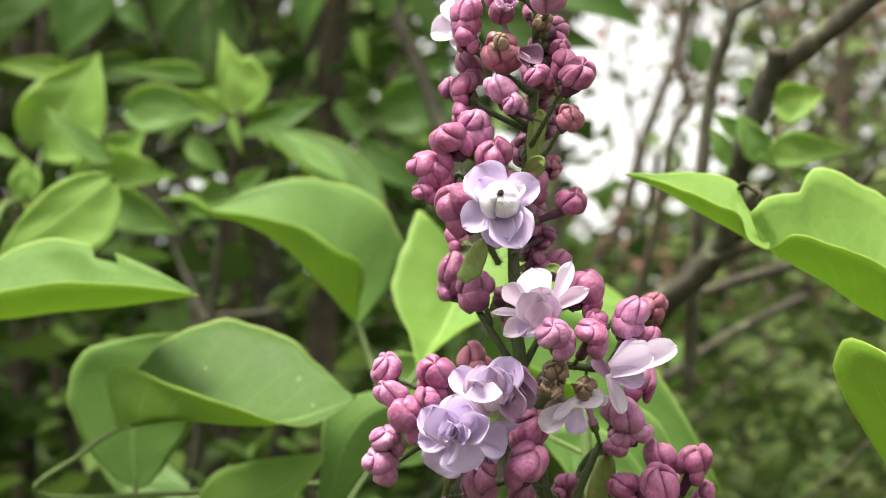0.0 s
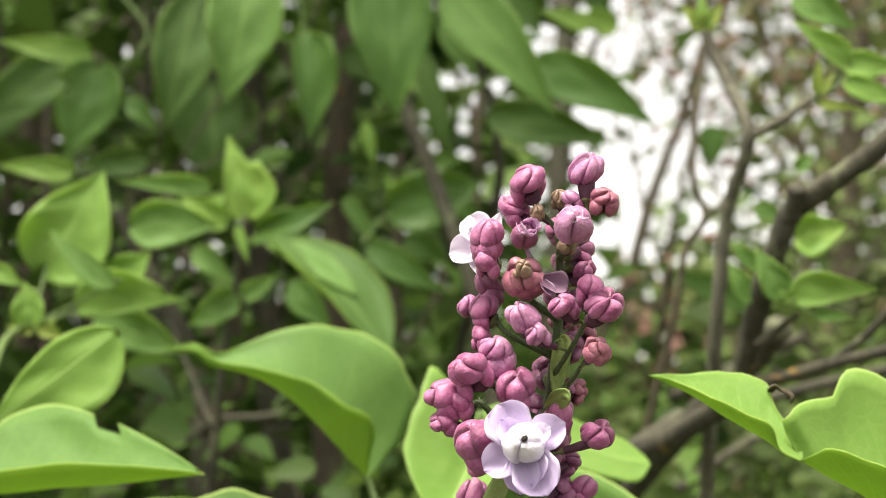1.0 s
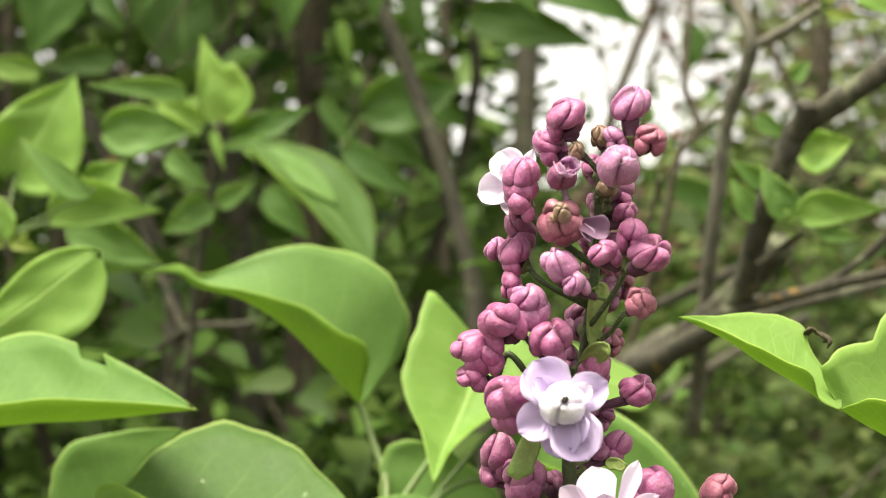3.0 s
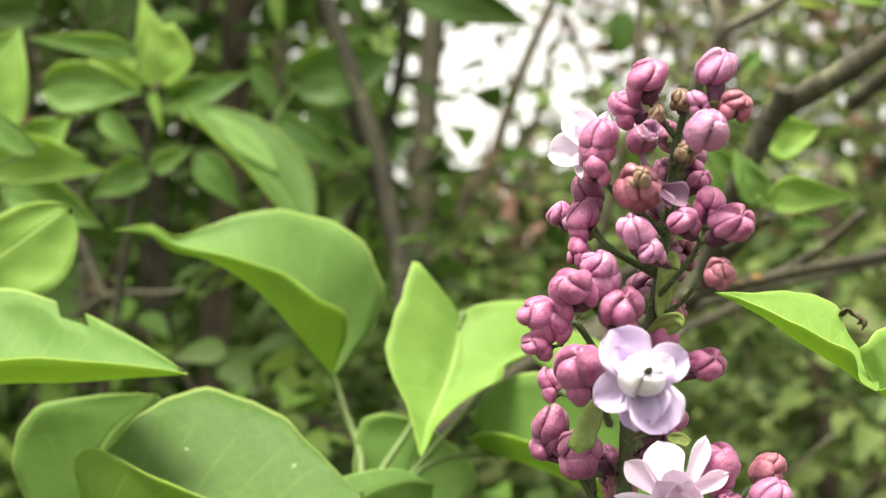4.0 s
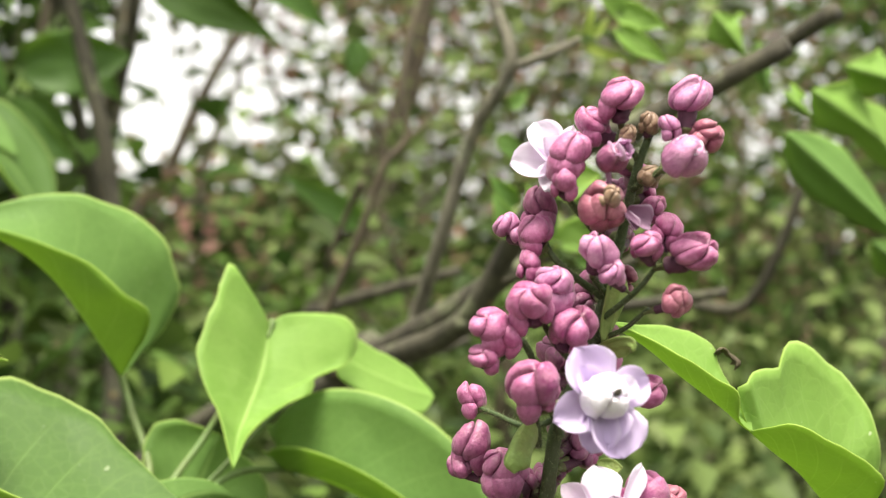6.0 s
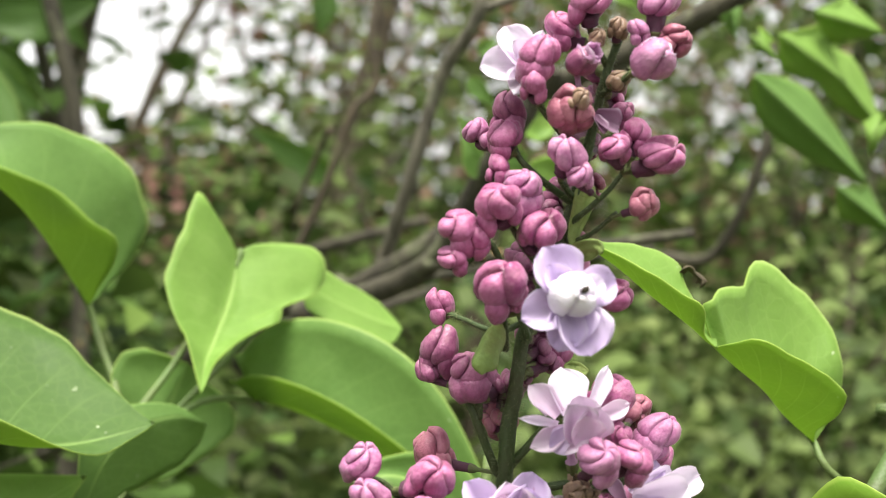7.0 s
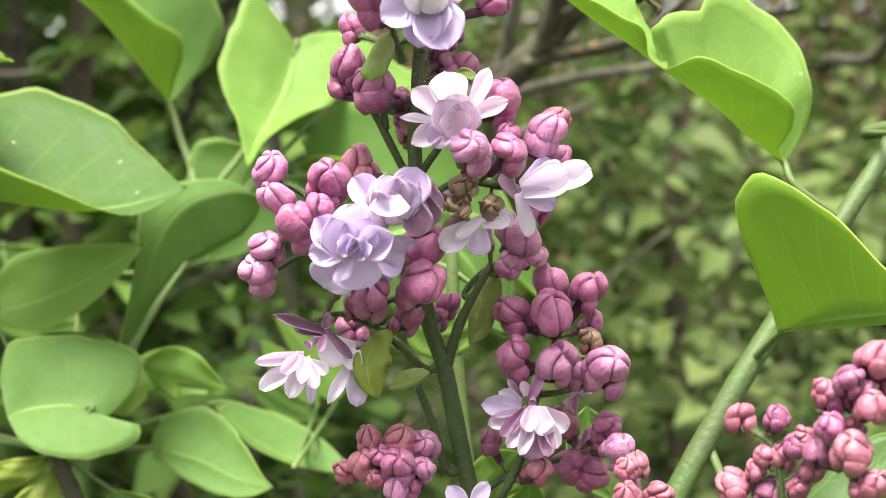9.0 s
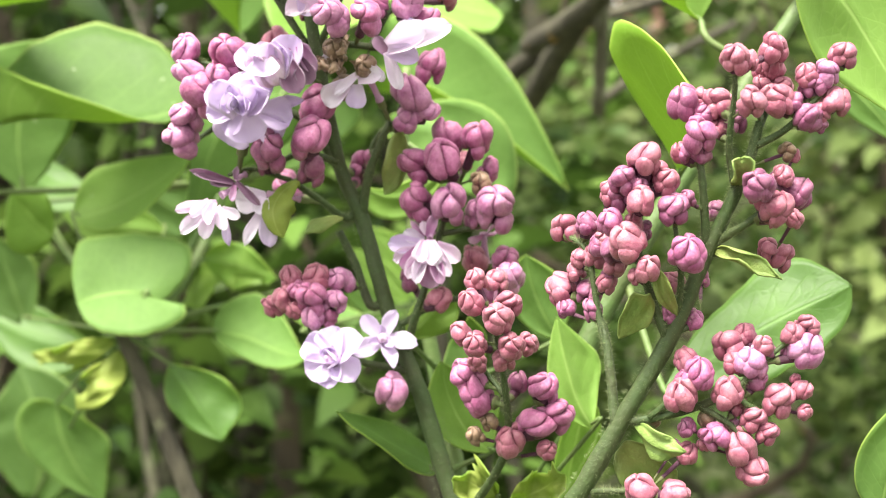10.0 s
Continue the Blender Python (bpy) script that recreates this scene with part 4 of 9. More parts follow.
put("dark_speck", lobed_mesh("dark_speck", 5, 3, 0, 1.0, [BARK_DARK]), hood, Matrix.Translation((-0.0038, -0.0112, 1.3008)) @ Matrix.Diagonal((0.0016, 0.0016, 0.0019, 1)), "tiny dark hole in the petal")
star = floret(spike, (0.0060, 0.0120, 1.2678), (-0.1, -0.8, 0.6), 0.0200, "white", outer=None, inner=None, heart=0, label="white-pink double floret with narrow petals")
petal(star, (0.0056, 0.0120, 1.2710), (0.0038, 0.0160, 1.2825), 0.0109, "white", "pointed")
petal(star, (0.0023, 0.0120, 1.2709), (-0.0047, 0.0150, 1.2776), 0.0068, "blush", "pointed")
petal(star, (0.0102, 0.0120, 1.2718), (0.0153, 0.0150, 1.2834), 0.0049, "white", "pointed")
petal(star, (0.0097, 0.0100, 1.2703), (0.0197, 0.0100, 1.2750), 0.0048, "blush", "pointed")
petal(star, (0.0014, 0.0100, 1.2690), (-0.0083, 0.0100, 1.2700), 0.0026, "white", "pointed")
petal(star, (0.0033, 0.0100, 1.2677), (-0.0053, 0.0090, 1.2633), 0.0064, "blush", "pointed")
petal(star, (0.0049, 0.0090, 1.2678), (-0.0008, 0.0080, 1.2630), 0.0078, "lilac", "pointed")
petal(star, (0.0089, 0.0060, 1.2697), (0.0011, 0.0040, 1.2625), 0.0033, "blush", "pointed")
petal(star, (0.0006, 0.0140, 1.2708), (-0.0023, 0.0160, 1.2755), 0.0045, "white", "pointed")
petal(star, (0.0053, 0.0080, 1.2660), (-0.0000, 0.0050, 1.2748), 0.0094, "blush", "cup")
petal(star, (0.0064, 0.0075, 1.2660), (0.0083, 0.0045, 1.2749), 0.0086, "blush", "cup")
petal(star, (0.0064, 0.0100, 1.2657), (0.0057, 0.0110, 1.2760), 0.0080, "blush", "cup")
petal(star, (0.0054, 0.0050, 1.2654), (0.0042, 0.0030, 1.2725), 0.0083, "blush", "cup")
wide = floret(spike, (-0.0196, 0.0140, 1.2361), (-0.2, -1, 0.15), 0.0240, "white", outer=None, inner=None, heart=0, label="wide open lilac double floret")
petal(wide, (-0.0184, 0.0145, 1.2346), (-0.0167, 0.0165, 1.2479), 0.0137, "lilac", "round")
petal(wide, (-0.0212, 0.0125, 1.2347), (-0.0295, 0.0115, 1.2440), 0.0109, "lilac", "round")
petal(wide, (-0.0155, 0.0145, 1.2346), (-0.0056, 0.0155, 1.2329), 0.0107, "lilac", "round")
petal(wide, (-0.0153, 0.0160, 1.2360), (-0.0023, 0.0190, 1.2377), 0.0051, "lilac", "narrow")
petal(wide, (-0.0209, 0.0155, 1.2337), (-0.0265, 0.0175, 1.2252), 0.0117, "lilac", "round")
petal(wide, (-0.0169, 0.0150, 1.2331), (-0.0092, 0.0170, 1.2271), 0.0101, "lilac", "round")
petal(wide, (-0.0205, 0.0105, 1.2363), (-0.0309, 0.0095, 1.2345), 0.0079, "lilac", "oval")
petal(wide, (-0.0194, 0.0095, 1.2349), (-0.0179, 0.0085, 1.2258), 0.0118, "lilac", "round")
petal(wide, (-0.0205, 0.0100, 1.2349), (-0.0248, 0.0090, 1.2286), 0.0076, "lilac", "oval")
petal(wide, (-0.0174, 0.0095, 1.2357), (-0.0088, 0.0045, 1.2408), 0.0099, "lilac", "cup")
petal(wide, (-0.0220, 0.0100, 1.2356), (-0.0261, 0.0060, 1.2453), 0.0095, "lilac", "cup")
petal(wide, (-0.0199, 0.0105, 1.2348), (-0.0156, 0.0085, 1.2448), 0.0093, "lilac", "cup")
petal(wide, (-0.0208, 0.0070, 1.2342), (-0.0229, 0.0030, 1.2421), 0.0066, "lilac", "cup")
petal(wide, (-0.0191, 0.0065, 1.2343), (-0.0170, 0.0025, 1.2414), 0.0059, "lilac", "cup")
petal(wide, (-0.0212, 0.0060, 1.2380), (-0.0228, 0.0020, 1.2335), 0.0055, "lilac", "cup")
petal(wide, (-0.0186, 0.0060, 1.2380), (-0.0178, 0.0020, 1.2327), 0.0055, "lilac", "cup")
petal(wide, (-0.0202, 0.0040, 1.2350), (-0.0202, 0.0010, 1.2409), 0.0043, "lilac", "cup")
opening = floret(spike, (-0.0098, 0.0120, 1.2462), (-0.1, -0.8, 0.7), 0.0200, "white", outer=None, inner=None, heart=0.56, heart_tone="blush", label="half-open lilac floret")
petal(opening, (-0.0118, 0.0120, 1.2450), (-0.0199, 0.0140, 1.2541), 0.0093, "lilac", "round")
petal(opening, (-0.0100, 0.0130, 1.2444), (-0.0125, 0.0100, 1.2566), 0.0140, "blush", "cup")
petal(opening, (-0.0073, 0.0130, 1.2447), (-0.0032, 0.0130, 1.2573), 0.0117, "lilac", "round")
petal(opening, (-0.0088, 0.0105, 1.2451), (-0.0077, 0.0065, 1.2561), 0.0106, "lilac", "cup")
petal(opening, (-0.0113, 0.0045, 1.2502), (-0.0113, 0.0035, 1.2445), 0.0095, "lilac", "cup")
petal(opening, (-0.0067, 0.0090, 1.2487), (-0.0023, 0.0060, 1.2523), 0.0072, "lilac", "cup")
petal(opening, (-0.0137, 0.0080, 1.2480), (-0.0165, 0.0040, 1.2526), 0.0066, "blush", "cup")
fading = floret(spike, (-0.0045, 0.0130, 1.2477), (0.5, -0.8, -0.2), 0.0172, "mauve", outer=None, inner=None, heart=0, label="fading dark mauve floret")
petal(fading, (-0.0057, 0.0105, 1.2495), (-0.0023, 0.0095, 1.2395), 0.0090, "mauve", "round")
petal(fading, (-0.0027, 0.0115, 1.2502), (0.0013, 0.0115, 1.2423), 0.0064, "mauve", "oval")
petal(fading, (-0.0020, 0.0125, 1.2541), (0.0026, 0.0125, 1.2458), 0.0049, "rose", "oval")
petal(fading, (-0.0045, 0.0135, 1.2549), (0.0009, 0.0135, 1.2495), 0.0058, "rose", "oval")
spread = floret(spike, (0.0246, 0.0170, 1.2518), (0.3, -1, 0.1), 0.0200, "white", outer=None, inner=None, heart=0, label="white floret with spread petals")
petal(spread, (0.0280, 0.0170, 1.2519), (0.0438, 0.0180, 1.2576), 0.0081, "white", "oval")
petal(spread, (0.0247, 0.0145, 1.2515), (0.0371, 0.0125, 1.2555), 0.0089, "white", "cup")
petal(spread, (0.0242, 0.0140, 1.2511), (0.0337, 0.0130, 1.2480), 0.0063, "lilac", "oval")
petal(spread, (0.0251, 0.0175, 1.2528), (0.0335, 0.0195, 1.2596), 0.0058, "lilac", "oval")
petal(spread, (0.0258, 0.0165, 1.2536), (0.0362, 0.0175, 1.2585), 0.0052, "white", "oval")
petal(spread, (0.0239, 0.0165, 1.2509), (0.0274, 0.0175, 1.2394), 0.0049, "white", "oval")
petal(spread, (0.0241, 0.0180, 1.2499), (0.0199, 0.0190, 1.2559), 0.0037, "mauve", "narrow")
drooping = floret(spike, (0.0166, 0.0190, 1.2445), (-0.1, -0.8, -0.4), 0.0180, "white", outer=None, inner=None, heart=0, label="pale lilac floret turned downward")
petal(drooping, (0.0146, 0.0160, 1.2429), (0.0222, 0.0150, 1.2447), 0.0054, "white", "oval")
petal(drooping, (0.0196, 0.0155, 1.2470), (0.0225, 0.0155, 1.2420), 0.0034, "white", "narrow")
petal(drooping, (0.0148, 0.0150, 1.2447), (0.0074, 0.0140, 1.2389), 0.0031, "white", "narrow")
petal(drooping, (0.0115, 0.0165, 1.2420), (0.0038, 0.0165, 1.2361), 0.0068, "white", "round")
petal(drooping, (0.0144, 0.0175, 1.2417), (0.0138, 0.0185, 1.2344), 0.0072, "lilac", "round")
petal(drooping, (0.0084, 0.0170, 1.2487), (0.0039, 0.0170, 1.2503), 0.0037, "white", "oval")
nodding = floret(spike, (-0.0311, 0.0200, 1.2086), (-0.55, -0.45, -0.75), 0.0160, "white", outer=None, inner=None, heart=0, root=(-0.0245, 0.0260, 1.2132), label="nodding white-pink floret on a pale tube")
petal(nodding, (-0.0311, 0.0190, 1.2078), (-0.0440, 0.0180, 1.2059), 0.0038, "blush", "oval")
petal(nodding, (-0.0320, 0.0185, 1.2067), (-0.0427, 0.0175, 1.1989), 0.0049, "white", "oval")
petal(nodding, (-0.0316, 0.0165, 1.2064), (-0.0349, 0.0145, 1.1970), 0.0051, "white", "oval")
petal(nodding, (-0.0306, 0.0170, 1.2069), (-0.0280, 0.0150, 1.1993), 0.0043, "white", "oval")
petal(nodding, (-0.0325, 0.0155, 1.2083), (-0.0380, 0.0125, 1.2029), 0.0044, "blush", "cup")
petal(nodding, (-0.0310, 0.0145, 1.2079), (-0.0322, 0.0115, 1.2007), 0.0040, "blush", "cup")
petal(nodding, (-0.0300, 0.0195, 1.2060), (-0.0245, 0.0195, 1.2030), 0.0033, "white", "narrow")
petal(nodding, (-0.0295, 0.0210, 1.2042), (-0.0287, 0.0220, 1.1942), 0.0033, "lilac", "narrow")
hanging = floret(spike, (-0.0171, 0.0270, 1.2086), (-0.1, -0.8, -0.6), 0.0130, "white", outer=None, inner=None, heart=0, label="white floret with hanging petals")
petal(hanging, (-0.0170, 0.0260, 1.2080), (-0.0271, 0.0260, 1.2076), 0.0081, "white", "round")
petal(hanging, (-0.0181, 0.0255, 1.2052), (-0.0244, 0.0245, 1.1937), 0.0045, "white", "narrow")
petal(hanging, (-0.0164, 0.0245, 1.2060), (-0.0166, 0.0235, 1.1930), 0.0055, "lilac", "narrow")
petal(hanging, (-0.0158, 0.0260, 1.2067), (-0.0144, 0.0260, 1.1985), 0.0039, "mauve", "narrow")
petal(hanging, (-0.0173, 0.0245, 1.2085), (-0.0189, 0.0225, 1.2031), 0.0058, "white", "oval")
withered = floret(spike, (-0.0260, 0.0220, 1.2146), (-0.3, -0.9, -0.2), 0.0140, "white", outer=None, inner=None, heart=0, root=(-0.0219, 0.0300, 1.2167), label="withered mauve floret")
petal(withered, (-0.0261, 0.0210, 1.2138), (-0.0394, 0.0210, 1.2182), 0.0037, "mauve", "narrow")
petal(withered, (-0.0257, 0.0215, 1.2131), (-0.0337, 0.0215, 1.2143), 0.0028, "mauve", "narrow")
petal(withered, (-0.0252, 0.0210, 1.2140), (-0.0182, 0.0210, 1.2063), 0.0028, "mauve", "narrow")
petal(withered, (-0.0256, 0.0205, 1.2130), (-0.0269, 0.0205, 1.2079), 0.0026, "rose", "narrow")
petal(withered, (-0.0255, 0.0215, 1.2146), (-0.0246, 0.0215, 1.2188), 0.0026, "mauve", "narrow")
bell = floret(spike, (0.0329, 0.0310, 1.1912), (0.05, -0.62, -0.8), 0.0140, "rose", outer=None, inner=None, heart=0, root=(0.0344, 0.0380, 1.1959), label="nodding rosy bell-shaped floret")
petal(bell, (0.0314, 0.0300, 1.1910), (0.0254, 0.0290, 1.1806), 0.0048, "blush", "oval")
petal(bell, (0.0305, 0.0310, 1.1909), (0.0236, 0.0310, 1.1837), 0.0044, "rose", "oval")
petal(bell, (0.0317, 0.0285, 1.1905), (0.0283, 0.0265, 1.1790), 0.0046, "white", "oval")
petal(bell, (0.0333, 0.0315, 1.1901), (0.0324, 0.0305, 1.1769), 0.0088, "rose", "round")
petal(bell, (0.0348, 0.0300, 1.1909), (0.0424, 0.0290, 1.1856), 0.0057, "blush", "oval")
petal(bell, (0.0349, 0.0290, 1.1901), (0.0390, 0.0270, 1.1807), 0.0048, "white", "oval")
petal(bell, (0.0341, 0.0280, 1.1902), (0.0363, 0.0260, 1.1786), 0.0046, "rose", "oval")
petal(bell, (0.0328, 0.0265, 1.1928), (0.0323, 0.0255, 1.1850), 0.0092, "blush", "round")
petal(bell, (0.0332, 0.0255, 1.1923), (0.0351, 0.0245, 1.1848), 0.0059, "white", "oval")
petal(bell, (0.0312, 0.0260, 1.1922), (0.0295, 0.0250, 1.1858), 0.0054, "blush", "oval")
sideways = floret(spike, (0.0305, 0.0380, 1.1905), (-0.75, -0.6, 0.25), 0.0140, "white", outer=None, inner=None, heart=0, label="pale floret seen from its side")
petal(sideways, (0.0308, 0.0370, 1.1903), (0.0191, 0.0360, 1.1914), 0.0063, "lilac", "oval")
petal(sideways, (0.0304, 0.0360, 1.1891), (0.0207, 0.0350, 1.1861), 0.0056, "blush", "oval")
petal(sideways, (0.0306, 0.0380, 1.1916), (0.0242, 0.0380, 1.1947), 0.0049, "white", "oval")
petal(sideways, (0.0306, 0.0380, 1.1929), (0.0266, 0.0380, 1.1986), 0.0027, "rose", "narrow")
petal(sideways, (0.0325, 0.0340, 1.1931), (0.0352, 0.0340, 1.2004), 0.0035, "rose", "oval")
petal(sideways, (0.0318, 0.0360, 1.1938), (0.0306, 0.0360, 1.1982), 0.0031, "blush", "oval")
# Crumpled brown scraps, added in place of an insect on the florets.
for pts in (
    ((0.0072, 0.0160, 1.2538), (0.0069, 0.0090, 1.2529), (0.0081, 0.0120, 1.2518), (0.0062, 0.0120, 1.2524), (0.0085, 0.0140, 1.2538)),
    ((0.0101, 0.0200, 1.2455), (0.0091, 0.0130, 1.2473), (0.0097, 0.0160, 1.2485), (0.0109, 0.0160, 1.2467), (0.0084, 0.0180, 1.2469)),
    ((0.0108, 0.0140, 1.2523), (0.0107, 0.0070, 1.2516), (0.0124, 0.0100, 1.2507), (0.0102, 0.0100, 1.2506), (0.0121, 0.0120, 1.2526)),
    ((0.0168, 0.0200, 1.2465), (0.0159, 0.0130, 1.2481), (0.0169, 0.0160, 1.2494), (0.0178, 0.0160, 1.2473), (0.0155, 0.0180, 1.2481)),
    ((0.0088, 0.0190, 1.2485), (0.0089, 0.0120, 1.2504), (0.0107, 0.0150, 1.2519), (0.0109, 0.0150, 1.2487), (0.0077, 0.0170, 1.2511)),
    ((0.0060, 0.0190, 1.2486), (0.0036, 0.0120, 1.2490), (0.0026, 0.0150, 1.2489), (0.0043, 0.0150, 1.2502), (0.0045, 0.0170, 1.2473)),
    ((0.0110, 0.0210, 1.2539), (0.0110, 0.0140, 1.2553), (0.0127, 0.0170, 1.2566), (0.0126, 0.0170, 1.2540), (0.0103, 0.0190, 1.2561)),
    ((0.0086, 0.0180, 1.2457), (0.0089, 0.0110, 1.2474), (0.0109, 0.0140, 1.2487), (0.0105, 0.0140, 1.2455), (0.0081, 0.0160, 1.2485)),
    ((0.0110, 0.0180, 1.2507), (0.0087, 0.0110, 1.2504), (0.0080, 0.0140, 1.2497), (0.0089, 0.0140, 1.2516), (0.0103, 0.0160, 1.2491)),
    ((0.0076, 0.0120, 1.2469), (0.0082, 0.0050, 1.2467), (0.0105, 0.0080, 1.2461), (0.0079, 0.0080, 1.2450), (0.0092, 0.0100, 1.2483)),
    ((0.0081, 0.0170, 1.2495), (0.0058, 0.0100, 1.2479), (0.0051, 0.0130, 1.2459), (0.0046, 0.0130, 1.2493), (0.0087, 0.0150, 1.2469)),
):
    leaf(spike, *pts, top=BUD_BROWN, back=BUD_BROWN, name="withered_petal", ns=8, nv=3, wave=0.5, ruffle=0.25, belly=0.4)
floret(spike, (0.0503, 0.0500, 1.1910), (0.6, -0.3, -0.9), 0.0148, "rose", outer=(4, "narrow", 10), inner=None, heart=0, spin=10)
floret(spike, (0.0019, 0.0220, 1.1575), (-0.3, -1, 0.35), 0.0208, "lilac", outer=(6, "round", 18), inner=(4, "cup", 52, 0.65), heart=0.26, spin=25, inner_colour="lilac", label="open pale lilac double floret")
floret(spike, (0.0164, 0.0320, 1.1616), (0.15, -1, 0.35), 0.0219, "lilac", outer=(5, "narrow", 15), inner=(3, "narrow", 45, 0.6), heart=0.16, spin=55, inner_colour="lilac", label="open lilac floret with narrow petals")
floret(spike, (-0.0095, 0.0200, 1.3536), (-0.2, -0.9, 0.25), 0.0243, "white", arms=((188, 1.0, 8, "oval"), (124, 0.98, 8, "oval"), (140, 0.7, 26, "cup"), (72, 0.85, 15, "narrow"), (248, 0.8, 20, "oval")), heart=0, label="white floret behind the buds")
floret(spike, (0.0129, -0.0020, 1.3554), (0.1, -0.9, 0.4), 0.0134, "white", arms=((165, 1.0, 45, "round"), (235, 0.95, 50, "cup"), (300, 0.9, 55, "cup"), (40, 0.8, 60, "cup")), heart=0.8, heart_tone="mauve", label="opening pale floret")
spoiled = bud(spike, (-0.0007, 0.0105, 1.3443), 0.0104, "dusty", 0.0, (0, -0.9, 0.25))
put("withered_heart", BUD_MESHES["brown"][3], spoiled, Matrix.Translation((-0.0013, 0.0058, 1.3455)) @ pose(0, 0, 0, 70, 0, 20) @ Matrix.Diagonal((0.0056, 0.0056, 0.0056, 1)), "pale brown withered heart")
floret(spike, (0.0036, 0.0078, 1.3425), (0.25, -0.9, 0.2), 0.0125, "mauve", arms=((-20, 1.15, 4, "round"), (-70, 0.8, 12, "oval")), heart=0, label="dark mauve spread petal")
for pts in (
    ((-0.0098, 0.0240, 1.2921), (-0.0136, 0.0200, 1.2844), (-0.0150, 0.0200, 1.2791), (-0.0166, 0.0220, 1.2842), (-0.0096, 0.0220, 1.2835)),
    ((0.0050, 0.0400, 1.1998), (-0.0018, 0.0360, 1.1988), (-0.0067, 0.0340, 1.1960), (-0.0024, 0.0380, 1.2009), (-0.0013, 0.0340, 1.1968)),
    ((0.0247, 0.0460, 1.2279), (0.0224, 0.0500, 1.2145), (0.0177, 0.0500, 1.2064), (0.0183, 0.0500, 1.2178), (0.0257, 0.0500, 1.2146)),
    ((0.0058, 0.0200, 1.3112), (0.0082, 0.0200, 1.3235), (0.0079, 0.0200, 1.3275), (0.0051, 0.0200, 1.3221), (0.0107, 0.0200, 1.3235)),
    ((0.0023, 0.0200, 1.3085), (0.0067, 0.0120, 1.3114), (0.0090, 0.0100, 1.3099), (0.0060, 0.0120, 1.3134), (0.0080, 0.0140, 1.3087)),
    ((0.0079, 0.0240, 1.2822), (0.0103, 0.0220, 1.2819), (0.0130, 0.0200, 1.2817), (0.0101, 0.0220, 1.2836), (0.0100, 0.0200, 1.2805)),
):
    leaf(spike, *pts, top=BRACT, back=BRACT, name="bract", ns=10, nv=3, wave=0.25, belly=0.25)
leaf(spike, (-0.0075, 0.0300, 1.2129), (-0.0142, 0.0220, 1.2056), (-0.0115, 0.0200, 1.1961), (-0.0166, 0.0260, 1.2050), (-0.0080, 0.0240, 1.2038), top=YELLOW_TOP, back=YELLOW_TOP, name="bract", label="curled yellowing bract with a brown eaten edge", seed=77, ns=14, nv=5, wave=0.2, belly=0.5, ruffle=0.08, peak=0.5, point=0.6, bites=[(0.2, 0.95, 0.16)])
far = random.Random(41)
for i in range(30):
    z = 1.268 + 0.0031 * i
    core = min(SPIKE_LINES[spike.name][0], key=lambda q: abs(q.z - z))
    wide = 0.009 * (1.0 - 0.55 * i / 30)
    bud(spike, (core.x + far.uniform(-wide, wide) + 0.002, core.y + far.uniform(0.006, 0.013), z + far.uniform(-0.002, 0.002)), far.uniform(0.0062, 0.0088), far.choice(("dark", "dark", "dusty", "pink")), 0.0, (far.uniform(-0.3, 0.3), 0.5, 0.3))
hairs(spike, 20000, 3)
# ---- the closed spike in front ----
spike_b = thing("lilac_flower_spike", (0.0712, -0.0400, 1.1255), "lilac flower spike with tightly closed dusty pink buds", "flower", "lilac flower spikes")
SPIKE_R[spike_b.name] = [(0.0042, 0.0012), (0.0016, 0.0007), (0.0011, 0.0006), (0.0014, 0.0007), (0.0009, 0.0006), (0.0010, 0.0006), (0.0013, 0.0006), (0.0010, 0.0006), (0.0010, 0.0006), (0.0011, 0.0006), (0.0012, 0.0007), (0.0009, 0.0006), (0.0014, 0.0006), (0.0009, 0.0006), (0.0010, 0.0006), (0.0010, 0.0006), (0.0010, 0.0006), (0.0009, 0.0005)]
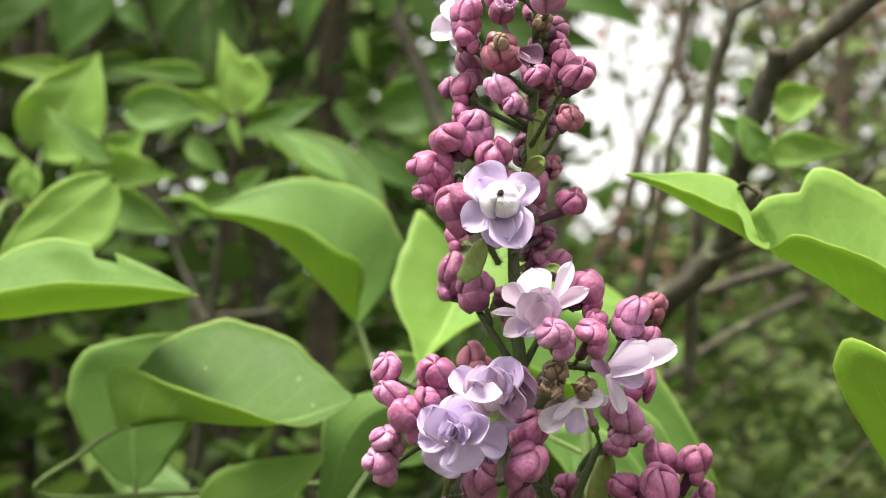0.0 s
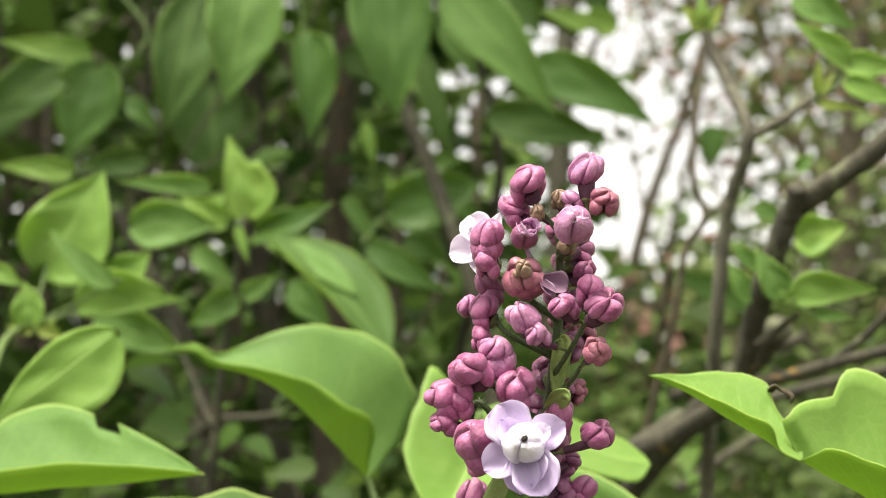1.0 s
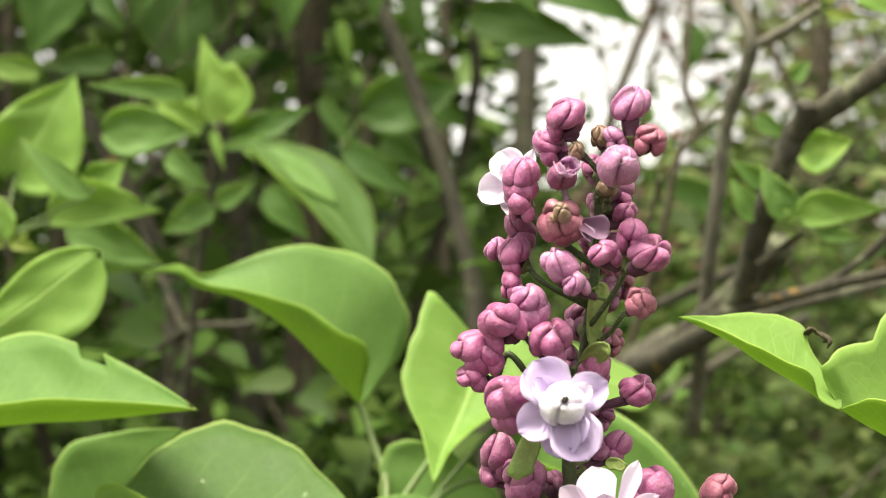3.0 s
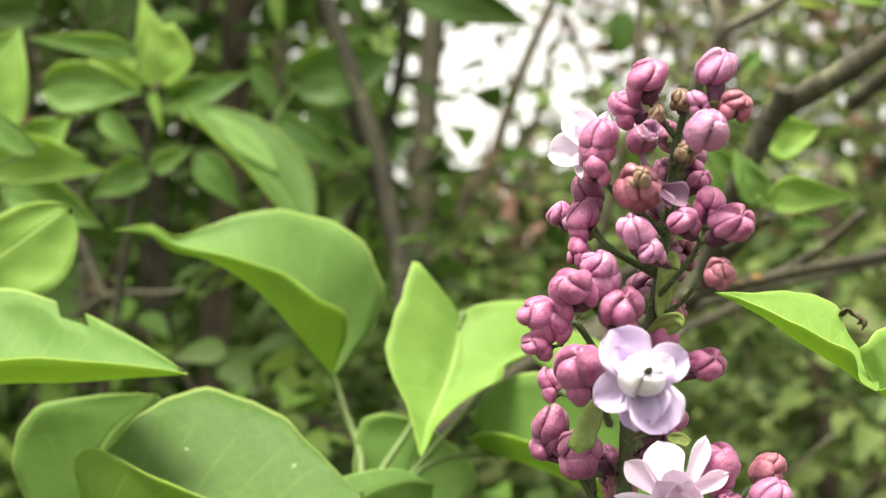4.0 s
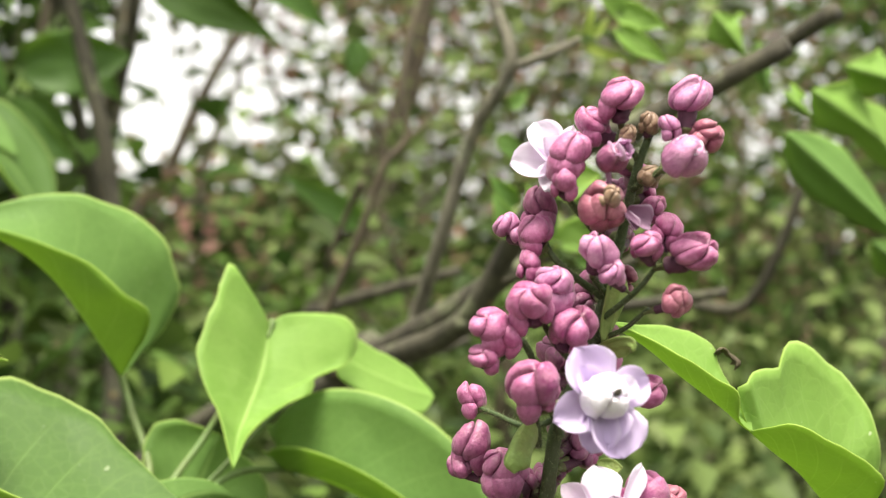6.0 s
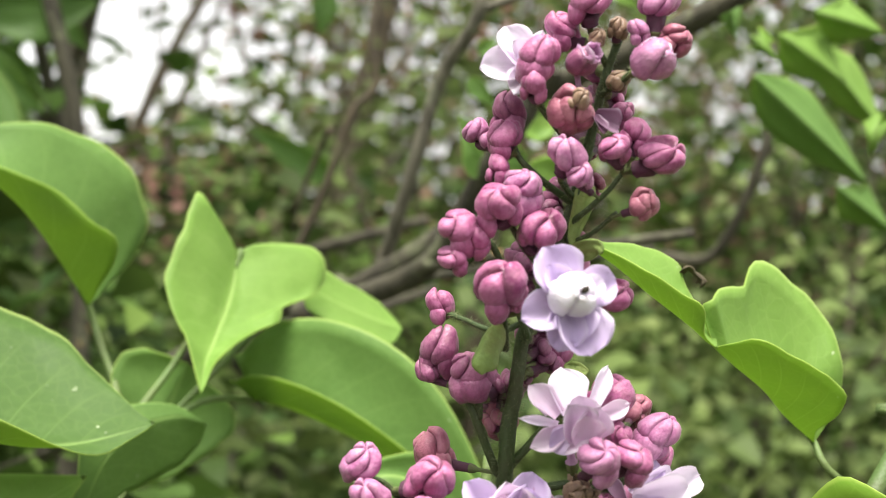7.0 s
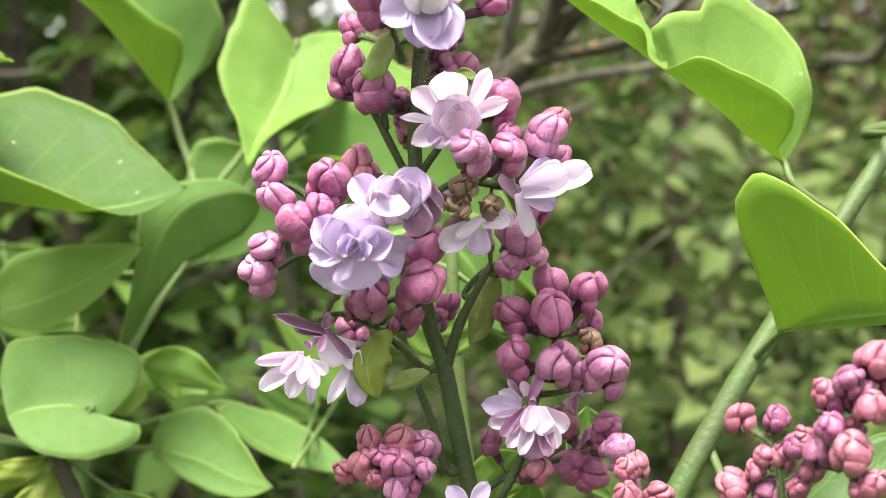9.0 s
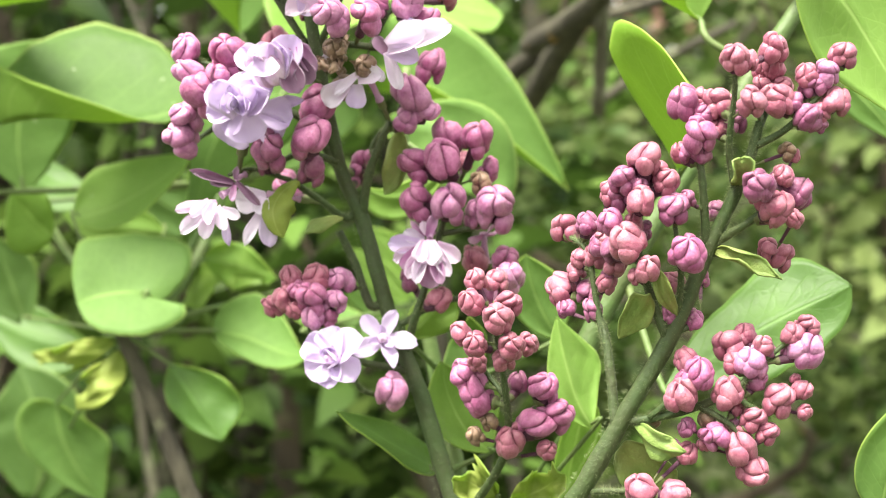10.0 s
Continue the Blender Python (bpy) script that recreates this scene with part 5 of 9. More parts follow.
stalks(spike_b, [
    ([(0.0582, -0.0300, 1.1042), (0.0729, -0.0380, 1.1262), (0.0857, -0.0400, 1.1472), (0.0990, -0.0420, 1.1690), (0.1092, -0.0440, 1.1911), (0.1167, -0.0460, 1.2063), (0.1214, -0.0460, 1.2170), (0.1238, -0.0460, 1.2248)], 0.0030, 0.0011),
    ([(0.0841, -0.0400, 1.1450), (0.0833, -0.0360, 1.1626), (0.0820, -0.0320, 1.1729), (0.0772, -0.0260, 1.1785)], 0.0016, 0.0007),
    ([(0.0830, -0.0350, 1.1656), (0.0813, -0.0320, 1.1744), (0.0791, -0.0300, 1.1913), (0.0750, -0.0240, 1.1956)], 0.0011, 0.0006),
    ([(0.0983, -0.0420, 1.1690), (0.0941, -0.0440, 1.1814), (0.0915, -0.0460, 1.1936), (0.0926, -0.0480, 1.2069)], 0.0014, 0.0007),
    ([(0.0927, -0.0460, 1.1876), (0.0873, -0.0450, 1.1967), (0.0839, -0.0440, 1.2012)], 0.0009, 0.0006),
    ([(0.1014, -0.0430, 1.1750), (0.1020, -0.0480, 1.1874), (0.1007, -0.0500, 1.1993)], 0.0010, 0.0006),
    ([(0.1092, -0.0440, 1.1926), (0.1087, -0.0460, 1.2074), (0.1077, -0.0460, 1.2177), (0.1060, -0.0440, 1.2250)], 0.0013, 0.0006),
    ([(0.1167, -0.0460, 1.2070), (0.1154, -0.0480, 1.2188), (0.1166, -0.0520, 1.2316), (0.1165, -0.0540, 1.2372)], 0.0010, 0.0006),
    ([(0.1222, -0.0460, 1.2198), (0.1272, -0.0400, 1.2298), (0.1301, -0.0300, 1.2373)], 0.0010, 0.0006),
    ([(0.1221, -0.0460, 1.2184), (0.1298, -0.0480, 1.2224), (0.1367, -0.0500, 1.2292), (0.1426, -0.0500, 1.2360)], 0.0011, 0.0006),
    ([(0.1115, -0.0440, 1.1939), (0.1201, -0.0500, 1.1998), (0.1260, -0.0500, 1.2053)], 0.0012, 0.0007),
    ([(0.1099, -0.0440, 1.1911), (0.1197, -0.0420, 1.1897), (0.1273, -0.0400, 1.1884)], 0.0009, 0.0006),
    ([(0.0868, -0.0402, 1.1489), (0.0894, -0.0410, 1.1473), (0.1030, -0.0460, 1.1507), (0.1144, -0.0500, 1.1562), (0.1203, -0.0500, 1.1619), (0.1292, -0.0500, 1.1688)], 0.0014, 0.0006),
    ([(0.0929, -0.0430, 1.1483), (0.1015, -0.0480, 1.1564), (0.1058, -0.0500, 1.1595)], 0.0009, 0.0006),
    ([(0.1059, -0.0470, 1.1515), (0.1140, -0.0500, 1.1459), (0.1180, -0.0500, 1.1368)], 0.0010, 0.0006),
    ([(0.1138, -0.0498, 1.1559), (0.1143, -0.0500, 1.1547), (0.1214, -0.0500, 1.1500), (0.1272, -0.0500, 1.1527)], 0.0010, 0.0006),
    ([(0.0745, -0.0380, 1.1280), (0.0846, -0.0450, 1.1294), (0.0901, -0.0500, 1.1297)], 0.0010, 0.0006),
    ([(0.1006, -0.0420, 1.1704), (0.1068, -0.0400, 1.1728), (0.1076, -0.0400, 1.1743)], 0.0009, 0.0005),
])
KNOBBY.add(spike_b.name)
bud(spike_b, (0.1167, -0.0565, 1.2412), 0.0071, "mauve", 0.42)
bud(spike_b, (0.1273, -0.0500, 1.2435), 0.0064, "dusty", 0.42)
bud(spike_b, (0.1273, -0.0450, 1.2384), 0.0057, "dusty", 0.42)
bud(spike_b, (0.1349, -0.0500, 1.2361), 0.0059, "dusty", 0.42)
bud(spike_b, (0.1405, -0.0500, 1.2367), 0.0056, "mauve", 0.42)
bud(spike_b, (0.1447, -0.0500, 1.2408), 0.0064, "mauve", 0.42)
bud(spike_b, (0.1424, -0.0500, 1.2289), 0.0069, "pink", 0.42)
bud(spike_b, (0.1352, -0.0500, 1.2256), 0.0069, "mauve", 0.42)
bud(spike_b, (0.1275, -0.0500, 1.2304), 0.0072, "dusty", 0.42)
bud(spike_b, (0.1196, -0.0628, 1.2301), 0.0062, "dusty", 0.42)
bud(spike_b, (0.1050, -0.0440, 1.2310), 0.0073, "pink", 0.42)
bud(spike_b, (0.1135, -0.0452, 1.2305), 0.0068, "dusty", 0.42)
bud(spike_b, (0.1085, -0.0492, 1.2228), 0.0080, "pink", 0.42)
bud(spike_b, (0.0936, -0.0512, 1.2171), 0.0078, "mauve", 0.42)
bud(spike_b, (0.0877, -0.0503, 1.2121), 0.0065, "pink", 0.42)
bud(spike_b, (0.0992, -0.0512, 1.2109), 0.0065, "dusty", 0.42)
bud(spike_b, (0.0851, -0.0434, 1.2084), 0.0058, "pink", 0.42)
bud(spike_b, (0.0917, -0.0533, 1.2063), 0.0067, "dusty", 0.42)
bud(spike_b, (0.1002, -0.0529, 1.2044), 0.0070, "pink", 0.42)
bud(spike_b, (0.0735, -0.0200, 1.1982), 0.0073, "mauve", 0.42)
bud(spike_b, (0.0844, -0.0491, 1.2012), 0.0057, "pink", 0.42)
bud(spike_b, (0.0884, -0.0525, 1.1961), 0.0088, "pink", 0.42)
bud(spike_b, (0.1030, -0.0541, 1.1927), 0.0088, "pink", 0.42)
bud(spike_b, (0.0930, -0.0539, 1.1889), 0.0059, "dusty", 0.42)
bud(spike_b, (0.0719, -0.0225, 1.1816), 0.0079, "mauve", 0.42)
bud(spike_b, (0.0794, -0.0264, 1.1810), 0.0070, "pink", 0.42)
bud(spike_b, (0.1207, -0.0589, 1.2095), 0.0068, "pink", 0.42)
bud(spike_b, (0.1324, -0.0450, 1.2062), 0.0076, "pink", 0.42)
bud(spike_b, (0.1258, -0.0550, 1.2034), 0.0072, "dusty", 0.42)
bud(spike_b, (0.1290, -0.0392, 1.1896), 0.0061, "pink", 0.42)
bud(spike_b, (0.1141, -0.0437, 1.1673), 0.0074, "dusty", 0.42)
bud(spike_b, (0.1191, -0.0501, 1.1636), 0.0071, "mauve", 0.42)
bud(spike_b, (0.1300, -0.0500, 1.1703), 0.0057, "dusty", 0.42)
bud(spike_b, (0.1334, -0.0500, 1.1663), 0.0076, "mauve", 0.42)
bud(spike_b, (0.1052, -0.0500, 1.1610), 0.0073, "pink", 0.42)
bud(spike_b, (0.1006, -0.0500, 1.1554), 0.0074, "pink", 0.42)
bud(spike_b, (0.1128, -0.0500, 1.1555), 0.0071, "mauve", 0.42)
bud(spike_b, (0.1258, -0.0500, 1.1536), 0.0073, "dusty", 0.42)
bud(spike_b, (0.1192, -0.0500, 1.1487), 0.0058, "dusty", 0.42)
bud(spike_b, (0.1154, -0.0500, 1.1413), 0.0079, "pink", 0.42)
bud(spike_b, (0.1088, -0.0500, 1.1446), 0.0060, "pink", 0.42)
bud(spike_b, (0.1187, -0.0500, 1.1345), 0.0068, "pink", 0.42)
bud(spike_b, (0.1227, -0.0500, 1.1448), 0.0050, "dusty", 0.42)
bud(spike_b, (0.1336, -0.0500, 1.1723), 0.0052, "dusty", 0.42)
bud(spike_b, (0.1317, -0.0500, 1.1555), 0.0047, "pink", 0.42)
bud(spike_b, (0.1322, -0.0500, 1.1498), 0.0037, "dusty", 0.42)
bud(spike_b, (0.0894, -0.0500, 1.1307), 0.0074, "pink", 0.42)
bud(spike_b, (0.0981, -0.0500, 1.1298), 0.0066, "pink", 0.42)
bud(spike_b, (0.1029, -0.0450, 1.1640), 0.0056, "dusty", 0.42)
bud(spike_b, (0.0795, -0.0300, 1.1997), 0.0055, "pink", 0.42)
bud(spike_b, (0.0814, -0.0300, 1.1911), 0.0058, "dusty", 0.42)
bud(spike_b, (0.0853, -0.0400, 1.1934), 0.0067, "pink", 0.42)
bud(spike_b, (0.0776, -0.0280, 1.1904), 0.0053, "dusty", 0.42)
bud(spike_b, (0.0760, -0.0260, 1.1864), 0.0047, "dusty", 0.42)
bud(spike_b, (0.0878, -0.0450, 1.2077), 0.0058, "pink", 0.42)
bud(spike_b, (0.1096, -0.0450, 1.2277), 0.0058, "pink", 0.42)
bud(spike_b, (0.1175, -0.0450, 1.2252), 0.0052, "mauve", 0.42)
bud(spike_b, (0.1132, -0.0440, 1.2239), 0.0052, "dusty", 0.42)
bud(spike_b, (0.1283, -0.0500, 1.2110), 0.0052, "dusty", 0.42)
bud(spike_b, (0.1228, -0.0520, 1.2056), 0.0057, "dusty", 0.42)
bud(spike_b, (0.1309, -0.0500, 1.2000), 0.0041, "dusty", 0.42)
bud(spike_b, (0.1256, -0.0420, 1.1916), 0.0048, "dusty", 0.42)
bud(spike_b, (0.1061, -0.0400, 1.1736), 0.0046, "pink", 0.42)
bud(spike_b, (0.1005, -0.0400, 1.1837), 0.0054, "dusty", 0.42)
bud(spike_b, (0.0974, -0.0460, 1.2138), 0.0047, "dusty", 0.42)
bud(spike_b, (0.1036, -0.0440, 1.2178), 0.0053, "dusty", 0.42)
bud(spike_b, (0.1318, -0.0500, 1.2294), 0.0046, "mauve", 0.42)
bud(spike_b, (0.1368, -0.0500, 1.2334), 0.0049, "pink", 0.42)
bud(spike_b, (0.1248, -0.0460, 1.2342), 0.0047, "dusty", 0.42)
bud(spike_b, (0.0918, -0.0500, 1.2099), 0.0052, "dark", 0.42)
bud(spike_b, (0.0926, -0.0440, 1.1985), 0.0048, "dark", 0.42)
bud(spike_b, (0.1084, -0.0460, 1.2176), 0.0052, "dark", 0.42)
bud(spike_b, (0.1145, -0.0300, 1.2018), 0.0046, "mauve", 0.42)
bud(spike_b, (0.1220, -0.0500, 1.1677), 0.0047, "mauve", 0.42)
bud(spike_b, (0.1149, -0.0480, 1.1632), 0.0053, "dusty", 0.42)
bud(spike_b, (0.1077, -0.0480, 1.1442), 0.0050, "pink", 0.42)
bud(spike_b, (0.1019, -0.0480, 1.1467), 0.0048, "pink", 0.42)
bud(spike_b, (0.1019, -0.0460, 1.1395), 0.0053, "dusty", 0.42)
bud(spike_b, (0.0725, -0.0260, 1.1764), 0.0050, "dark", 0.42)
bud(spike_b, (0.0800, -0.0300, 1.1765), 0.0050, "dark", 0.42)
bud(spike_b, (0.0947, -0.0400, 1.1476), 0.0035, "brown", 0.42)
bud(spike_b, (0.1074, -0.0460, 1.1483), 0.0040, "brown", 0.42)
bud(spike_b, (0.1307, -0.0460, 1.2172), 0.0039, "brown", 0.42)
bud(spike_b, (0.0839, -0.0340, 1.1838), 0.0046, "dusty", 0.42)
bud(spike_b, (0.0862, -0.0360, 1.1884), 0.0049, "dusty", 0.42)
bud(spike_b, (0.0993, -0.0420, 1.1757), 0.0045, "pink", 0.42)
bud(spike_b, (0.1093, -0.0300, 1.1837), 0.0047, "pink", 0.42)
bud(spike_b, (0.0903, -0.0470, 1.2011), 0.0047, "dusty", 0.42)
bud(spike_b, (0.0835, -0.0360, 1.1961), 0.0054, "dusty", 0.42)
bud(spike_b, (0.1244, -0.0450, 1.2385), 0.0044, "dusty", 0.42)
bud(spike_b, (0.1298, -0.0460, 1.2339), 0.0044, "dusty", 0.42)
bud(spike_b, (0.1387, -0.0500, 1.2262), 0.0046, "mauve", 0.42)
for pts in (
    ((0.0858, -0.0400, 1.1692), (0.0902, -0.0440, 1.1756), (0.0936, -0.0500, 1.1821), (0.0873, -0.0460, 1.1790), (0.0938, -0.0440, 1.1740)),
    ((0.1106, -0.0440, 1.1918), (0.1170, -0.0500, 1.1905), (0.1266, -0.0550, 1.1848), (0.1177, -0.0520, 1.1923), (0.1167, -0.0520, 1.1888)),
    ((0.1167, -0.0460, 1.2085), (0.1174, -0.0560, 1.2124), (0.1168, -0.0580, 1.2160), (0.1147, -0.0580, 1.2119), (0.1199, -0.0580, 1.2110)),
    ((0.0887, -0.0400, 1.1463), (0.0935, -0.0500, 1.1422), (0.1012, -0.0520, 1.1409), (0.0951, -0.0500, 1.1459), (0.0936, -0.0480, 1.1388)),
    ((0.0871, -0.0380, 1.1413), (0.0930, -0.0360, 1.1329), (0.0990, -0.0340, 1.1244), (0.0991, -0.0360, 1.1342), (0.0846, -0.0360, 1.1302)),
    ((0.1012, -0.0440, 1.1751), (0.0972, -0.0500, 1.1820), (0.0965, -0.0520, 1.1881), (0.0950, -0.0500, 1.1821), (0.0994, -0.0500, 1.1826)),
):
    leaf(spike_b, *pts, top=BRACT, back=BRACT, name="bract", ns=10, nv=3, wave=0.3, belly=0.25)
hairs(spike_b, 12000, 4)
# ---- the leafy twig beside the spike ----
twig = thing("lilac_twig", (-0.0989, 0.2000, 1.1029), "green lilac twig with large smooth heart-shaped leaves", "twig", "leafy twigs")
tube("stem", [(-0.0853, 0.2000, 1.0597), (-0.0989, 0.2000, 1.1029), (-0.1083, 0.2000, 1.1290), (-0.1146, 0.2000, 1.1455)], [0.0042, 0.0036, 0.003], BARK, twig, seg=10, rough=0.12, seed=4)
tube("green_stem", [(-0.1146, 0.2000, 1.1455), (-0.1008, 0.2400, 1.1562), (-0.0905, 0.2700, 1.1765), (-0.0793, 0.2800, 1.2060)], [0.0032, 0.003, 0.0022], TWIG, twig, seg=9)
shaped_leaf(twig, [(-0.0792, 0.3400, 1.2812), (-0.0958, 0.3300, 1.3029), (-0.1131, 0.3250, 1.3222), (-0.1327, 0.3250, 1.3349), (-0.1536, 0.3300, 1.3410), (-0.1609, 0.3300, 1.3471), (-0.1773, 0.3300, 1.3498)], [(-0.0755, 0.3250, 1.2919), (-0.0721, 0.3150, 1.3021), (-0.0744, 0.3080, 1.3119), (-0.0847, 0.3060, 1.3174), (-0.1010, 0.3080, 1.3294), (-0.1239, 0.3150, 1.3371), (-0.1477, 0.3250, 1.3426), (-0.1610, 0.3300, 1.3515)], [(-0.0712, 0.3500, 1.2896), (-0.0604, 0.3600, 1.3023), (-0.0546, 0.3620, 1.3208), (-0.0593, 0.3600, 1.3365), (-0.0700, 0.3580, 1.3482), (-0.0858, 0.3550, 1.3570), (-0.1038, 0.3500, 1.3595), (-0.1239, 0.3450, 1.3564), (-0.1492, 0.3350, 1.3469), (-0.1598, 0.3300, 1.3525)], seed=1, stalk_r=0.0018, label="large folded leaf showing its bright underside", stalk=[(-0.0793, 0.2800, 1.2060), (-0.0665, 0.3100, 1.2404), (-0.0742, 0.3350, 1.2676)])
shaped_leaf(twig, [(-0.1693, 0.2080, 1.2374), (-0.1541, 0.2000, 1.2392), (-0.1365, 0.1950, 1.2401), (-0.1175, 0.1930, 1.2376), (-0.1015, 0.1940, 1.2367), (-0.0866, 0.1960, 1.2391), (-0.0662, 0.1970, 1.2460)], [(-0.1683, 0.2120, 1.2495), (-0.1631, 0.2150, 1.2612), (-0.1555, 0.2200, 1.2692), (-0.1477, 0.2300, 1.2770), (-0.1393, 0.2380, 1.2818), (-0.1272, 0.2410, 1.2827), (-0.1121, 0.2400, 1.2793), (-0.0962, 0.2320, 1.2703), (-0.0815, 0.2180, 1.2580), (-0.0723, 0.2040, 1.2497)], [(-0.1690, 0.2060, 1.2438), (-0.1720, 0.2040, 1.2588), (-0.1685, 0.2040, 1.2643), (-0.1563, 0.1980, 1.2620), (-0.1417, 0.1900, 1.2554), (-0.1200, 0.1840, 1.2471), (-0.1000, 0.1850, 1.2385), (-0.0857, 0.1880, 1.2356), (-0.0758, 0.1930, 1.2400)], seed=2, top=MATURE_SHADED_TOP, belly=0.04, label="large boat-shaped leaf folded along its rib", stalk=[(-0.0793, 0.2800, 1.2060), (-0.2015, 0.2200, 1.2103), (-0.1833, 0.2100, 1.2291)])
shaped_leaf(twig, [(-0.1804, 0.2800, 1.2073), (-0.1805, 0.2790, 1.2357), (-0.1716, 0.2760, 1.2616), (-0.1506, 0.2720, 1.2788)], [(-0.1924, 0.2810, 1.2157), (-0.2043, 0.2820, 1.2302), (-0.2112, 0.2820, 1.2491), (-0.2093, 0.2810, 1.2641), (-0.1987, 0.2790, 1.2750), (-0.1792, 0.2770, 1.2784), (-0.1630, 0.2740, 1.2795)], [(-0.1715, 0.2790, 1.2116), (-0.1573, 0.2780, 1.2292), (-0.1495, 0.2760, 1.2407), (-0.1448, 0.2740, 1.2549), (-0.1450, 0.2730, 1.2701)], seed=3, belly=0.02, label="pale rounded leaf", stalk=[(-0.0793, 0.2800, 1.2060), (-0.1806, 0.2800, 1.2010)])
shaped_leaf(twig, [(-0.0218, 0.3090, 1.3089), (-0.0257, 0.2970, 1.2918), (-0.0335, 0.2800, 1.2738), (-0.0400, 0.2620, 1.2628), (-0.0435, 0.2450, 1.2533)], [(-0.0155, 0.3097, 1.3133), (-0.0027, 0.3121, 1.3153), (0.0099, 0.3124, 1.3147), (0.0184, 0.3106, 1.3085), (0.0159, 0.3059, 1.2992), (0.0091, 0.3003, 1.2928), (-0.0029, 0.2942, 1.2880), (-0.0058, 0.2880, 1.2822), (-0.0157, 0.2814, 1.2779), (-0.0275, 0.2716, 1.2716), (-0.0361, 0.2611, 1.2646), (-0.0401, 0.2524, 1.2577)], [(-0.0279, 0.3061, 1.3177), (-0.0361, 0.3027, 1.3279), (-0.0423, 0.2998, 1.3330), (-0.0458, 0.2953, 1.3265), (-0.0473, 0.2911, 1.3193), (-0.0524, 0.2859, 1.3092), (-0.0556, 0.2812, 1.2983), (-0.0545, 0.2759, 1.2881), (-0.0504, 0.2697, 1.2788), (-0.0478, 0.2649, 1.2746), (-0.0462, 0.2584, 1.2669), (-0.0441, 0.2501, 1.2573)], seed=4, top=YOUNG_TOP, belly=0.0, wave=0.012, stalk_r=0.0016, label="pale young leaf with a curled lobe", stalk=[(-0.0793, 0.2800, 1.2060), (-0.0599, 0.3000, 1.2391), (-0.0419, 0.3150, 1.2640)])
shaped_leaf(twig, [(0.0116, 0.3250, 1.2982), (0.0356, 0.3250, 1.2885), (0.0594, 0.3250, 1.2816)], [(0.0189, 0.3300, 1.3059), (0.0302, 0.3320, 1.3017), (0.0452, 0.3320, 1.2954), (0.0558, 0.3300, 1.2869)], [(0.0136, 0.3200, 1.2872), (0.0263, 0.3180, 1.2810), (0.0422, 0.3180, 1.2757), (0.0529, 0.3200, 1.2741)], seed=5, top=YOUNG_TOP, belly=0.03, stalk=[(-0.0793, 0.2800, 1.2060)])
leaf(twig, (-0.0105, 0.3100, 1.2471), (0.0311, 0.2700, 1.2336), (0.0858, 0.2420, 1.1950), (0.0289, 0.2750, 1.2809), (0.0076, 0.2750, 1.2546), lobe=(0.012, 0.006), shoulder=(0.3, 0.4), seed=6, stalk_r=0.0015, belly=0.05, label="broad leaf folded upward along its rib", stalk=[(-0.0793, 0.2800, 1.2060), (-0.0402, 0.2900, 1.2439)])
shaped_leaf(twig, [(-0.0601, 0.3100, 1.2099), (-0.0502, 0.3130, 1.2257), (-0.0436, 0.3180, 1.2428), (-0.0372, 0.3200, 1.2603)], [(-0.0690, 0.3100, 1.2180), (-0.0702, 0.3150, 1.2344), (-0.0695, 0.3180, 1.2512), (-0.0654, 0.3200, 1.2631), (-0.0560, 0.3200, 1.2654), (-0.0448, 0.3200, 1.2629)], [(-0.0447, 0.3100, 1.2117), (-0.0282, 0.3120, 1.2219), (-0.0167, 0.3140, 1.2321), (-0.0157, 0.3160, 1.2399), (-0.0217, 0.3180, 1.2477), (-0.0306, 0.3200, 1.2545)], seed=7, label="broad dull green leaf", stalk=[(-0.0793, 0.2800, 1.2060)])
shaped_leaf(twig, [(-0.0954, 0.2400, 1.1699), (-0.0861, 0.2420, 1.1973), (-0.0793, 0.2450, 1.2216), (-0.0688, 0.2500, 1.2372), (-0.0509, 0.2580, 1.2432), (-0.0373, 0.2620, 1.2405)], [(-0.0946, 0.2360, 1.1782), (-0.0901, 0.2360, 1.1980), (-0.0871, 0.2380, 1.2197), (-0.0865, 0.2420, 1.2349), (-0.0820, 0.2480, 1.2425), (-0.0690, 0.2550, 1.2470), (-0.0509, 0.2600, 1.2475)], [(-0.0889, 0.2440, 1.1793), (-0.0807, 0.2480, 1.1956), (-0.0701, 0.2540, 1.2110), (-0.0590, 0.2600, 1.2164), (-0.0465, 0.2640, 1.2234), (-0.0387, 0.2650, 1.2324)], seed=8, top=LEAF_TOP, back=LEAF_TOP, belly=0.0, wave=0.004, label="leaf folded along its long stalk")
tube("leaf_stalk", [(-0.0985, 0.2250, 1.1648), (-0.0888, 0.2360, 1.1800), (-0.0796, 0.2440, 1.1961), (-0.0675, 0.2560, 1.2138)], [0.0022, 0.002, 0.0017, 0.001], TWIG, twig, seg=8)
leaf(twig, (-0.1441, 0.2400, 1.1938), (-0.1156, 0.2400, 1.2024), (-0.0839, 0.2350, 1.2223), (-0.1319, 0.2500, 1.2173), (-0.1150, 0.2250, 1.1916), seed=9, top=YOUNG_TOP, stalk=[(-0.1146, 0.2000, 1.1455)])
